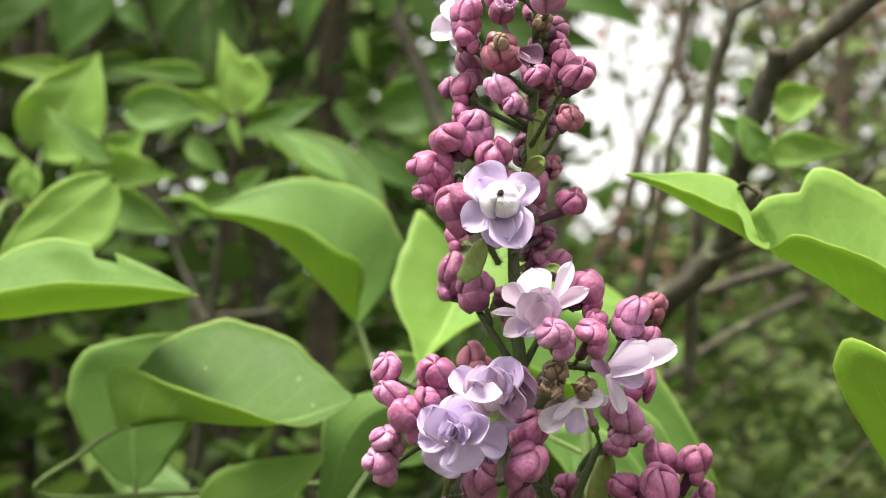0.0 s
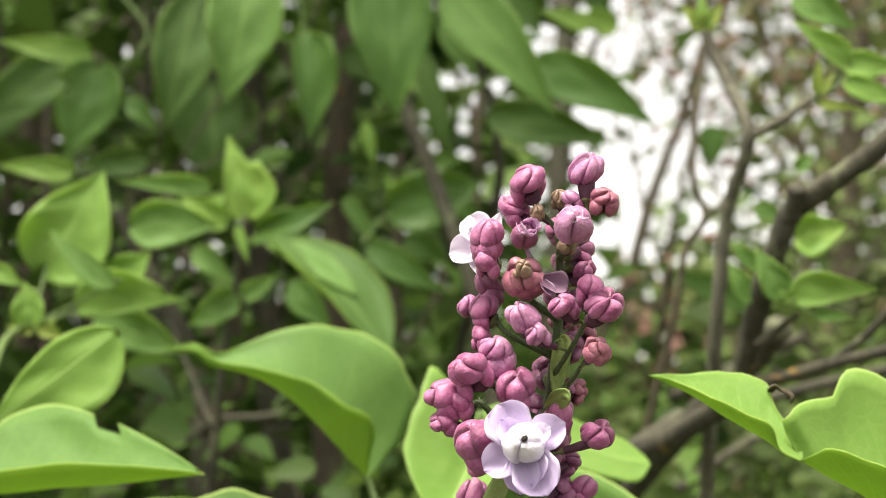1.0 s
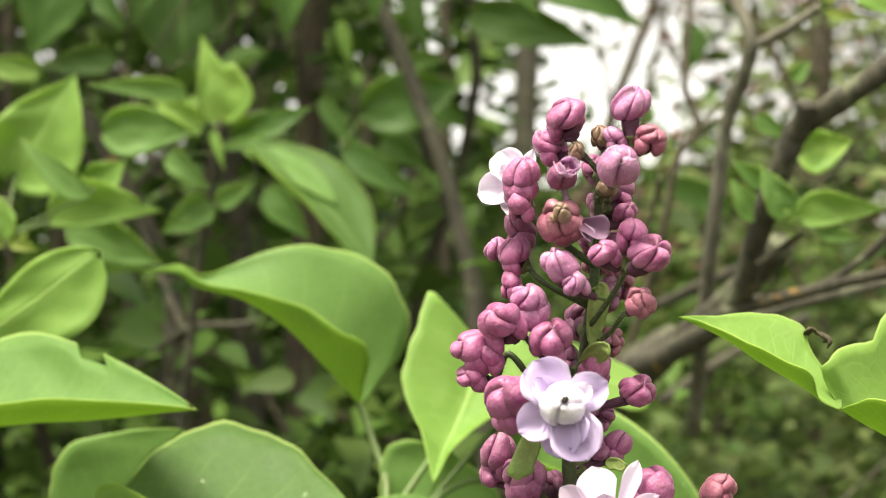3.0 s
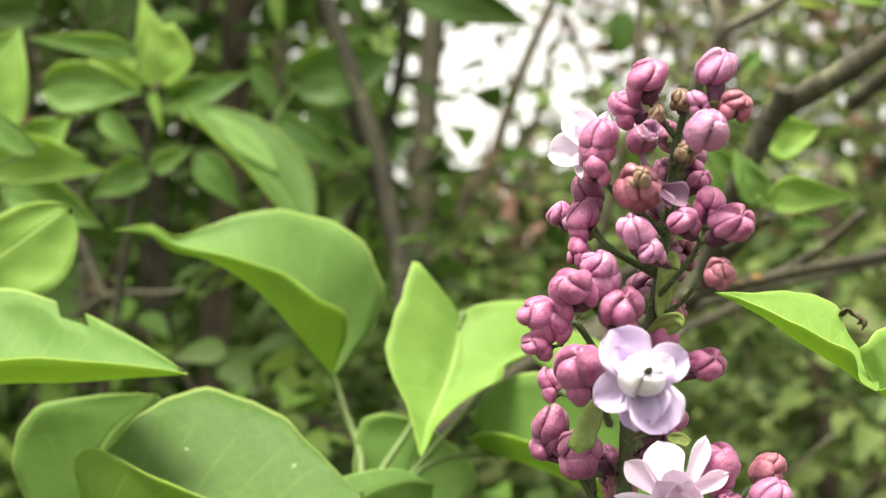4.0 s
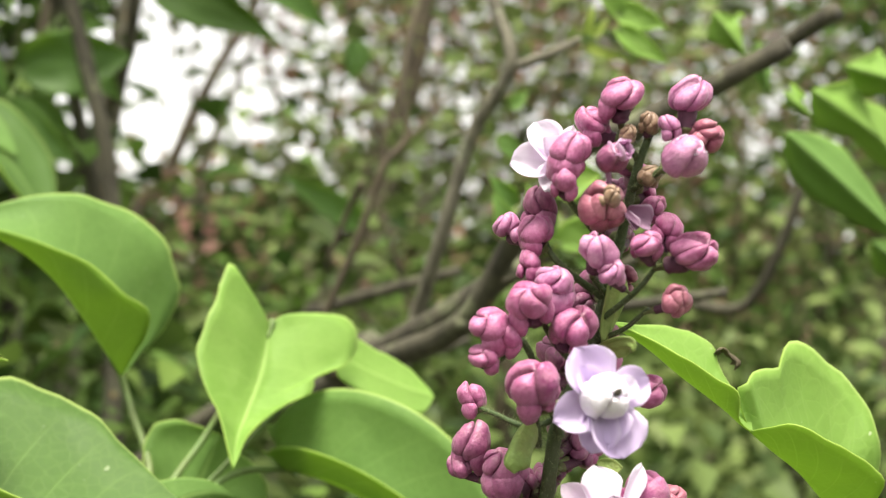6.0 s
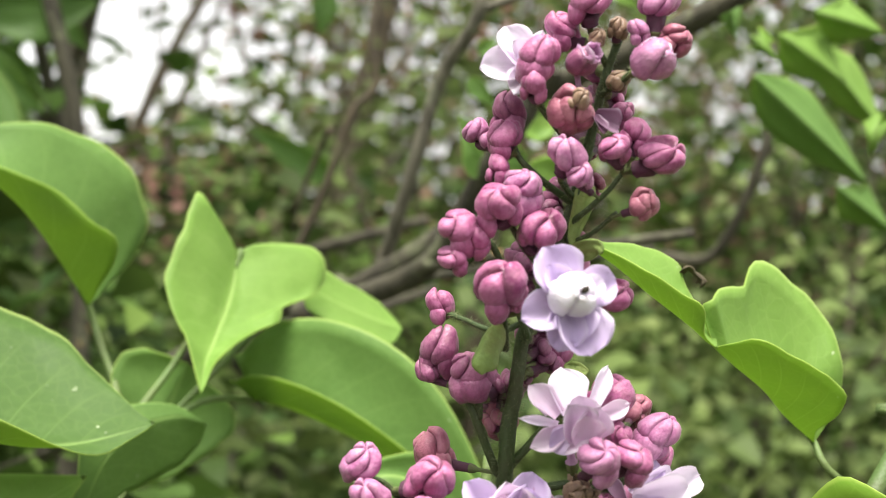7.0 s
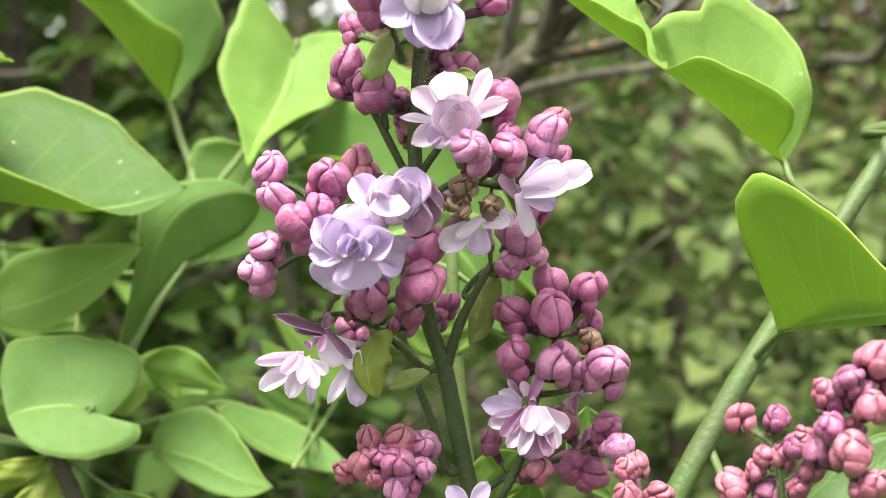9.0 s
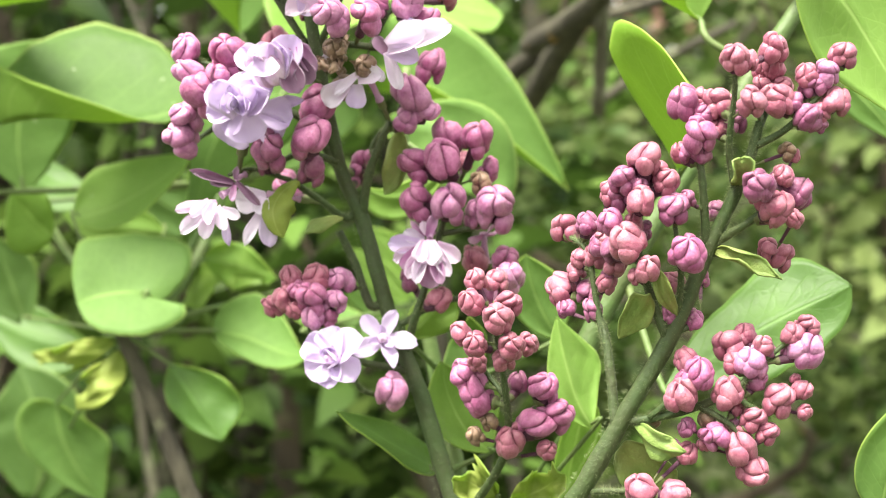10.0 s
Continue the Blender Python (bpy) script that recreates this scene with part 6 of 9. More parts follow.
shaped_leaf(twig, [(-0.1007, 0.1960, 1.1621), (-0.1117, 0.2000, 1.1627), (-0.1231, 0.2000, 1.1616), (-0.1318, 0.1960, 1.1594)], [(-0.0947, 0.2000, 1.1586), (-0.0861, 0.2050, 1.1663), (-0.0826, 0.2100, 1.1756), (-0.0899, 0.2140, 1.1837), (-0.1070, 0.2160, 1.1867), (-0.1229, 0.2140, 1.1870), (-0.1327, 0.2100, 1.1846), (-0.1354, 0.2040, 1.1733)], [(-0.0966, 0.1940, 1.1578), (-0.0825, 0.1900, 1.1567), (-0.0865, 0.1860, 1.1498), (-0.1013, 0.1840, 1.1457), (-0.1157, 0.1840, 1.1472), (-0.1257, 0.1880, 1.1521)], seed=10, top=LEAF_TOP, back=LEAF_TOP, belly=0.03, wave=0.008, label="round cupped leaf with a notch at its stalk", stalk=[(-0.1146, 0.2000, 1.1455)])
shaped_leaf(twig, [(-0.1004, 0.2400, 1.1569), (-0.1078, 0.2420, 1.1698), (-0.1167, 0.2450, 1.1787), (-0.1276, 0.2500, 1.1833)], [(-0.1118, 0.2380, 1.1587), (-0.1139, 0.2400, 1.1671), (-0.1187, 0.2430, 1.1766), (-0.1240, 0.2460, 1.1815)], [(-0.0953, 0.2400, 1.1632), (-0.0926, 0.2430, 1.1732), (-0.0952, 0.2470, 1.1803), (-0.1052, 0.2500, 1.1836), (-0.1177, 0.2500, 1.1845)], seed=11, stalk=[(-0.1146, 0.2000, 1.1455)])
shaped_leaf(twig, [(-0.0808, 0.2300, 1.1402), (-0.0628, 0.2200, 1.1376), (-0.0462, 0.2100, 1.1319), (-0.0326, 0.2000, 1.1305)], [(-0.0789, 0.2350, 1.1478), (-0.0717, 0.2350, 1.1535), (-0.0595, 0.2320, 1.1561), (-0.0503, 0.2250, 1.1516), (-0.0418, 0.2130, 1.1416), (-0.0366, 0.2050, 1.1339)], [(-0.0756, 0.2250, 1.1353), (-0.0649, 0.2150, 1.1297), (-0.0522, 0.2070, 1.1258), (-0.0405, 0.2020, 1.1264)], seed=12, label="dull green rounded leaf", stalk=[(-0.1146, 0.2000, 1.1455)])
shaped_leaf(twig, [(-0.0561, 0.2600, 1.1528), (-0.0412, 0.2550, 1.1396), (-0.0233, 0.2530, 1.1301), (0.0008, 0.2500, 1.1267)], [(-0.0497, 0.2640, 1.1535), (-0.0388, 0.2660, 1.1497), (-0.0254, 0.2660, 1.1457), (-0.0121, 0.2620, 1.1385), (-0.0020, 0.2550, 1.1305)], [(-0.0508, 0.2550, 1.1462), (-0.0389, 0.2500, 1.1357), (-0.0223, 0.2480, 1.1288), (-0.0056, 0.2480, 1.1252)], seed=13, top=LEAF_TOP, stalk=[(-0.1146, 0.2000, 1.1455)])
shaped_leaf(twig, [(-0.1006, 0.2600, 1.1491), (-0.0861, 0.2580, 1.1609), (-0.0716, 0.2550, 1.1647), (-0.0556, 0.2500, 1.1583)], [(-0.0923, 0.2620, 1.1656), (-0.0847, 0.2630, 1.1736), (-0.0729, 0.2620, 1.1757), (-0.0640, 0.2570, 1.1692)], [(-0.0910, 0.2560, 1.1479), (-0.0831, 0.2540, 1.1561), (-0.0777, 0.2520, 1.1547), (-0.0660, 0.2500, 1.1579)], seed=14, top=SPOT_TOP, holes=[(0.52, 0.75, 0.1)], stalk=[(-0.1146, 0.2000, 1.1455)])
leaf(twig, (-0.0939, 0.2000, 1.1302), (-0.0837, 0.1950, 1.1156), (-0.0710, 0.1900, 1.0970), (-0.0642, 0.1950, 1.1185), (-0.0928, 0.1950, 1.1098), seed=15, top=SHADE_TOP, wave=0.1, stalk=[(-0.1146, 0.2000, 1.1455)])
leaf(twig, (-0.1168, 0.2000, 1.1425), (-0.1355, 0.1900, 1.1374), (-0.1515, 0.1900, 1.1393), (-0.1335, 0.1900, 1.1311), (-0.1339, 0.1900, 1.1427), seed=16, top=YELLOW_TOP, wave=0.35, ruffle=0.12, bites=[(0.55, -0.9, 0.14)], stalk=[(-0.1146, 0.2000, 1.1455)])
leaf(twig, (-0.1159, 0.2000, 1.1374), (-0.1228, 0.1900, 1.1245), (-0.1335, 0.1900, 1.1138), (-0.1143, 0.1900, 1.1216), (-0.1301, 0.1900, 1.1273), seed=17, top=YELLOW_TOP, wave=0.35, ruffle=0.12, bites=[(0.55, 0.9, 0.14)], stalk=[(-0.1146, 0.2000, 1.1455)])
leaf(twig, (-0.0846, 0.2400, 1.1721), (-0.0689, 0.2400, 1.1687), (-0.0501, 0.2350, 1.1618), (-0.0683, 0.2400, 1.1792), (-0.0722, 0.2400, 1.1583), seed=18, top=SPOT_TOP, wave=0.25, bites=[(0.6, 0.8, 0.15)], stalk=[(-0.1146, 0.2000, 1.1455)])
leaf(twig, (-0.1782, 0.3000, 1.0967), (-0.1742, 0.3000, 1.0715), (-0.1570, 0.3000, 1.0442), (-0.1532, 0.3000, 1.0780), (-0.1999, 0.3000, 1.0829), seed=19, stalk=[(-0.1146, 0.2000, 1.1455)])
leaf(twig, (-0.1168, 0.3000, 1.1823), (-0.1454, 0.3000, 1.1865), (-0.1713, 0.3100, 1.1929), (-0.1433, 0.3000, 1.1750), (-0.1388, 0.3000, 1.1977), seed=20, top=YOUNG_TOP, stalk=[(-0.1146, 0.2000, 1.1455)])
leaf(twig, (-0.1603, 0.2600, 1.1851), (-0.1699, 0.2600, 1.1942), (-0.1793, 0.2600, 1.2070), (-0.1620, 0.2600, 1.2041), (-0.1805, 0.2600, 1.1792), seed=21, stalk=[(-0.1146, 0.2000, 1.1455)])
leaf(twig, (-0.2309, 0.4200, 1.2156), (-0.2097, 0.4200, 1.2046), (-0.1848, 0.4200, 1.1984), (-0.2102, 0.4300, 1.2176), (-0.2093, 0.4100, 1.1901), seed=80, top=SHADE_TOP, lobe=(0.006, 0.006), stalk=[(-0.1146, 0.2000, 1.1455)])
leaf(twig, (-0.2133, 0.3600, 1.1355), (-0.2181, 0.3600, 1.1546), (-0.2256, 0.3600, 1.1799), (-0.2373, 0.3600, 1.1523), (-0.2042, 0.3600, 1.1633), seed=81, top=MATURE_SHADED_TOP, lobe=(0.006, 0.006), stalk=[(-0.1146, 0.2000, 1.1455)])
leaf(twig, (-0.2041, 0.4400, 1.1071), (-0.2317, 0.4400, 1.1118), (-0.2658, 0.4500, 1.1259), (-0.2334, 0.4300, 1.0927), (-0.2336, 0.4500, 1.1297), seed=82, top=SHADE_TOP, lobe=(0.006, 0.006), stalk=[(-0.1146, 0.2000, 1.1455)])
leaf(twig, (-0.2286, 0.4000, 1.0239), (-0.2222, 0.4000, 1.0640), (-0.2364, 0.4100, 1.0997), (-0.2591, 0.4000, 1.0655), (-0.1951, 0.4000, 1.0696), seed=83, top=MATURE_SHADED_TOP, lobe=(0.006, 0.006), stalk=[(-0.1146, 0.2000, 1.1455)])
leaf(twig, (-0.1782, 0.5000, 1.1996), (-0.1572, 0.5000, 1.1840), (-0.1284, 0.5000, 1.1753), (-0.1489, 0.5000, 1.1982), (-0.1621, 0.5000, 1.1660), seed=87, top=MATURE_SHADED_TOP, lobe=(0.006, 0.006), stalk=[(-0.1146, 0.2000, 1.1455)])
# ---- the twig at the margin with eaten leaves ----
twig_b = thing("lilac_twig", (-0.2610, 0.3000, 1.2550), "lilac twig with pale insect-eaten leaves", "twig", "leafy twigs")
tube("stem", [(-0.2610, 0.3000, 1.2550), (-0.2573, 0.3000, 1.2960), (-0.2721, 0.3500, 1.3334), (-0.2982, 0.4500, 1.3671), (-0.3219, 0.5600, 1.3874), (-0.3223, 0.5800, 1.4111)], [0.0035, 0.0026, 0.0018], TWIG, twig_b, seg=9)
leaf(twig_b, (-0.2362, 0.2200, 1.2870), (-0.1799, 0.2050, 1.2886), (-0.1293, 0.1950, 1.2912), (-0.2082, 0.2400, 1.3228), (-0.1931, 0.1800, 1.2981), seed=31, label="long-tipped leaf folded along its rib", bites=[(0.62, -0.95, 0.05)], stalk=[(-0.2721, 0.3500, 1.3334)])
leaf(twig_b, (-0.3200, 0.6000, 1.4302), (-0.2974, 0.5954, 1.4614), (-0.2774, 0.6000, 1.4943), (-0.3291, 0.5868, 1.4632), (-0.2764, 0.5857, 1.4272), top=YOUNG_TOP, seed=360, ns=18, nv=5, peak=0.28, point=1.30, lobe=(0.0094, 0.0094), wave=0.08, ruffle=0.03, stalk=[(-0.3197, 0.5700, 1.3863)])
leaf(twig_b, (-0.2580, 0.5500, 1.4093), (-0.2794, 0.5466, 1.4276), (-0.3029, 0.5500, 1.4470), (-0.2770, 0.5433, 1.4089), (-0.2667, 0.5464, 1.4227), top=LEAF_TOP, seed=361, ns=18, nv=5, peak=0.28, point=1.30, lobe=(0.0011, 0.0011), wave=0.08, ruffle=0.03, stalk=[(-0.3197, 0.5700, 1.3863)])
leaf(twig_b, (-0.2927, 0.5800, 1.3950), (-0.2546, 0.5756, 1.3963), (-0.2188, 0.5800, 1.3985), (-0.2708, 0.5680, 1.4213), (-0.2703, 0.5755, 1.3902), top=YOUNG_TOP, seed=362, ns=18, nv=5, peak=0.28, point=1.30, lobe=(0.0019, 0.0019), wave=0.08, ruffle=0.03, bites=[(0.9, -0.8, 0.08)], stalk=[(-0.3197, 0.5700, 1.3863)])
leaf(twig_b, (-0.2723, 0.6000, 1.4141), (-0.2589, 0.5980, 1.4241), (-0.2465, 0.6000, 1.4346), (-0.2729, 0.5936, 1.4308), (-0.2573, 0.5953, 1.4113), top=YOUNG_TOP, seed=363, ns=18, nv=5, peak=0.28, point=1.30, lobe=(0.0015, 0.0015), wave=0.08, ruffle=0.03)
leaf(twig_b, (-0.2995, 0.6500, 1.3958), (-0.2659, 0.6458, 1.3806), (-0.2346, 0.6500, 1.3662), (-0.2718, 0.6412, 1.4029), (-0.2853, 0.6420, 1.3729), top=LEAF_TOP, seed=364, ns=18, nv=5, peak=0.28, point=1.30, lobe=(0.0020, 0.0020), wave=0.08, ruffle=0.03, stalk=[(-0.3019, 0.6000, 1.3931)])
leaf(twig_b, (-0.3069, 0.5200, 1.3822), (-0.3072, 0.5183, 1.3959), (-0.3086, 0.5200, 1.4100), (-0.3166, 0.5153, 1.3893), (-0.2942, 0.5150, 1.3898), top=YOUNG_TOP, seed=365, ns=18, nv=5, peak=0.28, point=1.30, lobe=(0.0013, 0.0013), wave=0.08, ruffle=0.03, stalk=[(-0.3197, 0.5700, 1.3863)])
leaf(twig_b, (-0.3245, 0.5000, 1.4189), (-0.3123, 0.4984, 1.4113), (-0.3013, 0.5000, 1.4041), (-0.3140, 0.4971, 1.4191), (-0.3201, 0.4968, 1.4090), top=YOUNG_TOP, seed=366, ns=18, nv=5, peak=0.28, point=1.30, lobe=(0.0007, 0.0007), wave=0.08, ruffle=0.03)
leaf(twig_b, (-0.3077, 0.5400, 1.3818), (-0.2981, 0.5388, 1.3779), (-0.2894, 0.5400, 1.3742), (-0.2999, 0.5375, 1.3842), (-0.3036, 0.5375, 1.3748), top=YELLOW_TOP, seed=367, ns=18, nv=5, peak=0.28, point=1.30, lobe=(0.0006, 0.0006), wave=0.08, ruffle=0.03, stalk=[(-0.3197, 0.5700, 1.3863)])
leaf(twig_b, (-0.3099, 0.5400, 1.3805), (-0.3188, 0.5389, 1.3820), (-0.3284, 0.5400, 1.3837), (-0.3149, 0.5378, 1.3769), (-0.3136, 0.5376, 1.3862), top=YELLOW_TOP, seed=368, ns=18, nv=5, peak=0.28, point=1.30, lobe=(0.0006, 0.0006), wave=0.08, ruffle=0.03, stalk=[(-0.3197, 0.5700, 1.3863)])
leaf(twig_b, (-0.3019, 0.5200, 1.3780), (-0.2951, 0.5191, 1.3812), (-0.2888, 0.5200, 1.3845), (-0.2992, 0.5183, 1.3826), (-0.2962, 0.5183, 1.3768), top=YELLOW_TOP, seed=369, ns=18, nv=5, peak=0.28, point=1.30, lobe=(0.0004, 0.0004), wave=0.08, ruffle=0.03, stalk=[(-0.3197, 0.5700, 1.3863)])
leaf(twig_b, (-0.2756, 0.6600, 1.4617), (-0.2412, 0.6560, 1.4625), (-0.2089, 0.6600, 1.4578), (-0.2543, 0.6515, 1.4795), (-0.2552, 0.6509, 1.4429), top=LEAF_TOP, seed=370, ns=18, nv=5, peak=0.28, point=1.30, lobe=(0.0022, 0.0022), wave=0.08, ruffle=0.03)
leaf(twig_b, (-0.2516, 0.3000, 1.3180), (-0.2197, 0.2955, 1.3383), (-0.1904, 0.3000, 1.3592), (-0.2229, 0.2952, 1.3531), (-0.1998, 0.2936, 1.3212), top=YOUNG_TOP, seed=371, ns=18, nv=5, peak=0.58, point=0.72, lobe=(0.0010, 0.0010), wave=0.08, ruffle=0.03, label="pale leaf with eaten patches", stalk=[(-0.2761, 0.3300, 1.3131)])
# ---- the shoot behind, with a whorl of leaves ----
twig_c = thing("lilac_twig", (-0.2573, 0.9000, 1.2344), "upright lilac shoot with a whorl of spotted leaves", "twig", "leafy twigs")
tube("stem", [(-0.3071, 0.9500, 1.1328), (-0.2813, 0.9200, 1.2341), (-0.2554, 0.8800, 1.3615), (-0.2360, 0.8600, 1.4373), (-0.2305, 0.8500, 1.4652), (-0.2244, 0.8500, 1.4940)], [0.005, 0.004, 0.0026, 0.0018], BARK, twig_c, seg=9, rough=0.1, seed=8)
leaf(twig_c, (-0.2256, 0.8500, 1.4928), (-0.2309, 0.8456, 1.5289), (-0.2378, 0.8500, 1.5668), (-0.2403, 0.8429, 1.5104), (-0.1958, 0.8364, 1.5156), top=SPOT_TOP, seed=340, ns=18, nv=5, peak=0.28, point=1.30, lobe=(0.0044, 0.0044), wave=0.08, ruffle=0.03, bites=[(0.75, 0.9, 0.1)], stalk=[(-0.2294, 0.8600, 1.4671)])
leaf(twig_c, (-0.2368, 0.8300, 1.4853), (-0.2566, 0.8272, 1.4978), (-0.2777, 0.8300, 1.5112), (-0.2530, 0.8243, 1.4818), (-0.2405, 0.8239, 1.5022), top=SPOT_TOP, seed=341, ns=18, nv=5, peak=0.28, point=1.30, lobe=(0.0014, 0.0014), wave=0.08, ruffle=0.03, stalk=[(-0.2294, 0.8600, 1.4671)])
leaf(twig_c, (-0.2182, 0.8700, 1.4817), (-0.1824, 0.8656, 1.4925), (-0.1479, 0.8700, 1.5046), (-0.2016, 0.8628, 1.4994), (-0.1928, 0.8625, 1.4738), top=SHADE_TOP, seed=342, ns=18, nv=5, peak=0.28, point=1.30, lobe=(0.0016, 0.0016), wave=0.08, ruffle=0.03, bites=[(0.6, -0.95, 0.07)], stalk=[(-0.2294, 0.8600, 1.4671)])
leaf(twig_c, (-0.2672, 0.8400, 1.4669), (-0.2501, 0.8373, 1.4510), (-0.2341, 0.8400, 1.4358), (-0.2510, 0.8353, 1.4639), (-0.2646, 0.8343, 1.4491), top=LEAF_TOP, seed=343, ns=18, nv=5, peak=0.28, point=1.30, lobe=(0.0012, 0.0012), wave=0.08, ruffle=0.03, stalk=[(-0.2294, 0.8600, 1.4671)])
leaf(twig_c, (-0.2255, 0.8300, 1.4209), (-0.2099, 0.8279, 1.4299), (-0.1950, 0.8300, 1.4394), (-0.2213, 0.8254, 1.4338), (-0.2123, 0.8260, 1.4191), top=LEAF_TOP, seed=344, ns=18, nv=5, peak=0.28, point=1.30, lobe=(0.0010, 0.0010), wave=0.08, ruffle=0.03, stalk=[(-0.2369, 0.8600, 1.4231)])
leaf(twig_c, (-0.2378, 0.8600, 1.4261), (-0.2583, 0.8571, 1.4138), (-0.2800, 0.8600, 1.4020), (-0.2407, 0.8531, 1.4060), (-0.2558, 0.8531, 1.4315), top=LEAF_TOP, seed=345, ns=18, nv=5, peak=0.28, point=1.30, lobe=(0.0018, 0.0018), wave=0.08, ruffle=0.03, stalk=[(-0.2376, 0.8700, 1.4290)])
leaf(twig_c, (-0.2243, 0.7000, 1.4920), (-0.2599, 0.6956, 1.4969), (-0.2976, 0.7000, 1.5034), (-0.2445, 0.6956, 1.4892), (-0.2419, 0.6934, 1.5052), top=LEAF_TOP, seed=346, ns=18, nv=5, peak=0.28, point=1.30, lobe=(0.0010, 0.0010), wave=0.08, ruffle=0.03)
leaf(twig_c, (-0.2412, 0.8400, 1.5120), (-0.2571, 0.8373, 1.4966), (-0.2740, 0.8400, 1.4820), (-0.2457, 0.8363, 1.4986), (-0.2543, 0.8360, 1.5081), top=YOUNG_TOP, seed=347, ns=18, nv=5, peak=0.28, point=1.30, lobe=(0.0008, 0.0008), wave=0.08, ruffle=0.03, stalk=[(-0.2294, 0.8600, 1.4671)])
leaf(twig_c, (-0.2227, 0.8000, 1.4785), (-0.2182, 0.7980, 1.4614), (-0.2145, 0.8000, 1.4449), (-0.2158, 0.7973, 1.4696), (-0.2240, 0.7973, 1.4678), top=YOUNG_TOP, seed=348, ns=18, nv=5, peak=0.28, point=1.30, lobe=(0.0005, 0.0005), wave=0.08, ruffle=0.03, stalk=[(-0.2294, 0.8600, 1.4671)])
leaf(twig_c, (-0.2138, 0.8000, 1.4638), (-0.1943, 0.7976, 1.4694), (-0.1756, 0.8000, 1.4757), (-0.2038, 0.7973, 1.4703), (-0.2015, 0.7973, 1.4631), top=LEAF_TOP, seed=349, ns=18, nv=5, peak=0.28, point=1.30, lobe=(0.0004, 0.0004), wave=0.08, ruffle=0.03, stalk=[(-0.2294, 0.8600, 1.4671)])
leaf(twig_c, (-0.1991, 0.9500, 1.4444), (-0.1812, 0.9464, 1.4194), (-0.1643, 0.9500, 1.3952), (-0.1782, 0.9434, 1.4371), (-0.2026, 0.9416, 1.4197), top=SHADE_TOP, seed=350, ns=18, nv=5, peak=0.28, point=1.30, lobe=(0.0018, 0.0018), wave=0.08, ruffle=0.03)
leaf(twig_c, (-0.1987, 0.8200, 1.4694), (-0.1409, 0.7900, 1.4209), (-0.0981, 0.7700, 1.3622), (-0.1207, 0.8300, 1.4466), (-0.1432, 0.7500, 1.4112), seed=44, top=MATURE_SHADED_TOP, label="long drooping leaf folded along its rib", stalk=[(-0.2288, 0.8500, 1.4699)])
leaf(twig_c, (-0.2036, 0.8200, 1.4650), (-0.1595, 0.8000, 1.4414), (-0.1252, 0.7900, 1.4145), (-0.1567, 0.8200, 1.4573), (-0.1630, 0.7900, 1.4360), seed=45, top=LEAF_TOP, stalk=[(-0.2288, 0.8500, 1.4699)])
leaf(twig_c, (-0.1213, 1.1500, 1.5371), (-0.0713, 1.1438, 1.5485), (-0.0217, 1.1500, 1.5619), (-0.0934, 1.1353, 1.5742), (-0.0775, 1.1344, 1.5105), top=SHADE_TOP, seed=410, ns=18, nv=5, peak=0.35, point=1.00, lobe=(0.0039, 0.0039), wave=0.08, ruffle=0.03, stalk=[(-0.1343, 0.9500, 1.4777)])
# ---- the twig that passes behind the closed spike ----
twig_d = thing("lilac_twig", (0.0880, 0.0700, 1.1526), "stout hairy green lilac twig with folded leaves", "twig", "leafy twigs")
tube("stem", [(0.0765, 0.0600, 1.1379), (0.0862, 0.0650, 1.1592), (0.1120, 0.0750, 1.1978), (0.1467, 0.0900, 1.2420), (0.1678, 0.1000, 1.2701), (0.1621, 0.1100, 1.2708)], [0.0042, 0.0037, 0.0032, 0.0024], HAIRY_TWIG, twig_d, seg=10, rough=0.05, seed=3)
shaped_leaf(twig_d, [(0.1283, 0.0950, 1.2601), (0.1138, 0.0900, 1.2684), (0.1028, 0.0860, 1.2764), (0.0917, 0.0850, 1.2832), (0.0842, 0.0850, 1.2883)], [(0.1224, 0.0850, 1.2649), (0.1218, 0.0740, 1.2704), (0.1202, 0.0680, 1.2753), (0.1172, 0.0660, 1.2799), (0.1081, 0.0660, 1.2843), (0.0973, 0.0680, 1.2894), (0.0905, 0.0710, 1.2921), (0.0872, 0.0770, 1.2907)], [(0.1336, 0.0950, 1.2687), (0.1363, 0.0942, 1.2781), (0.1350, 0.0940, 1.2892), (0.1325, 0.0990, 1.3001), (0.1257, 0.1010, 1.3071), (0.1167, 0.1010, 1.3129), (0.1065, 0.0990, 1.3169), (0.1002, 0.0960, 1.3127), (0.0969, 0.0930, 1.3084), (0.0860, 0.0870, 1.3065), (0.0811, 0.0820, 1.3027), (0.0787, 0.0842, 1.3013), (0.0805, 0.0850, 1.2956)], seed=51, stalk_r=0.0013, belly=0.05, label="broad half-eaten leaf folded along its rib", stalk=[(0.1467, 0.0900, 1.2420), (0.1306, 0.0900, 1.2525)], top=YOUNG_TOP)
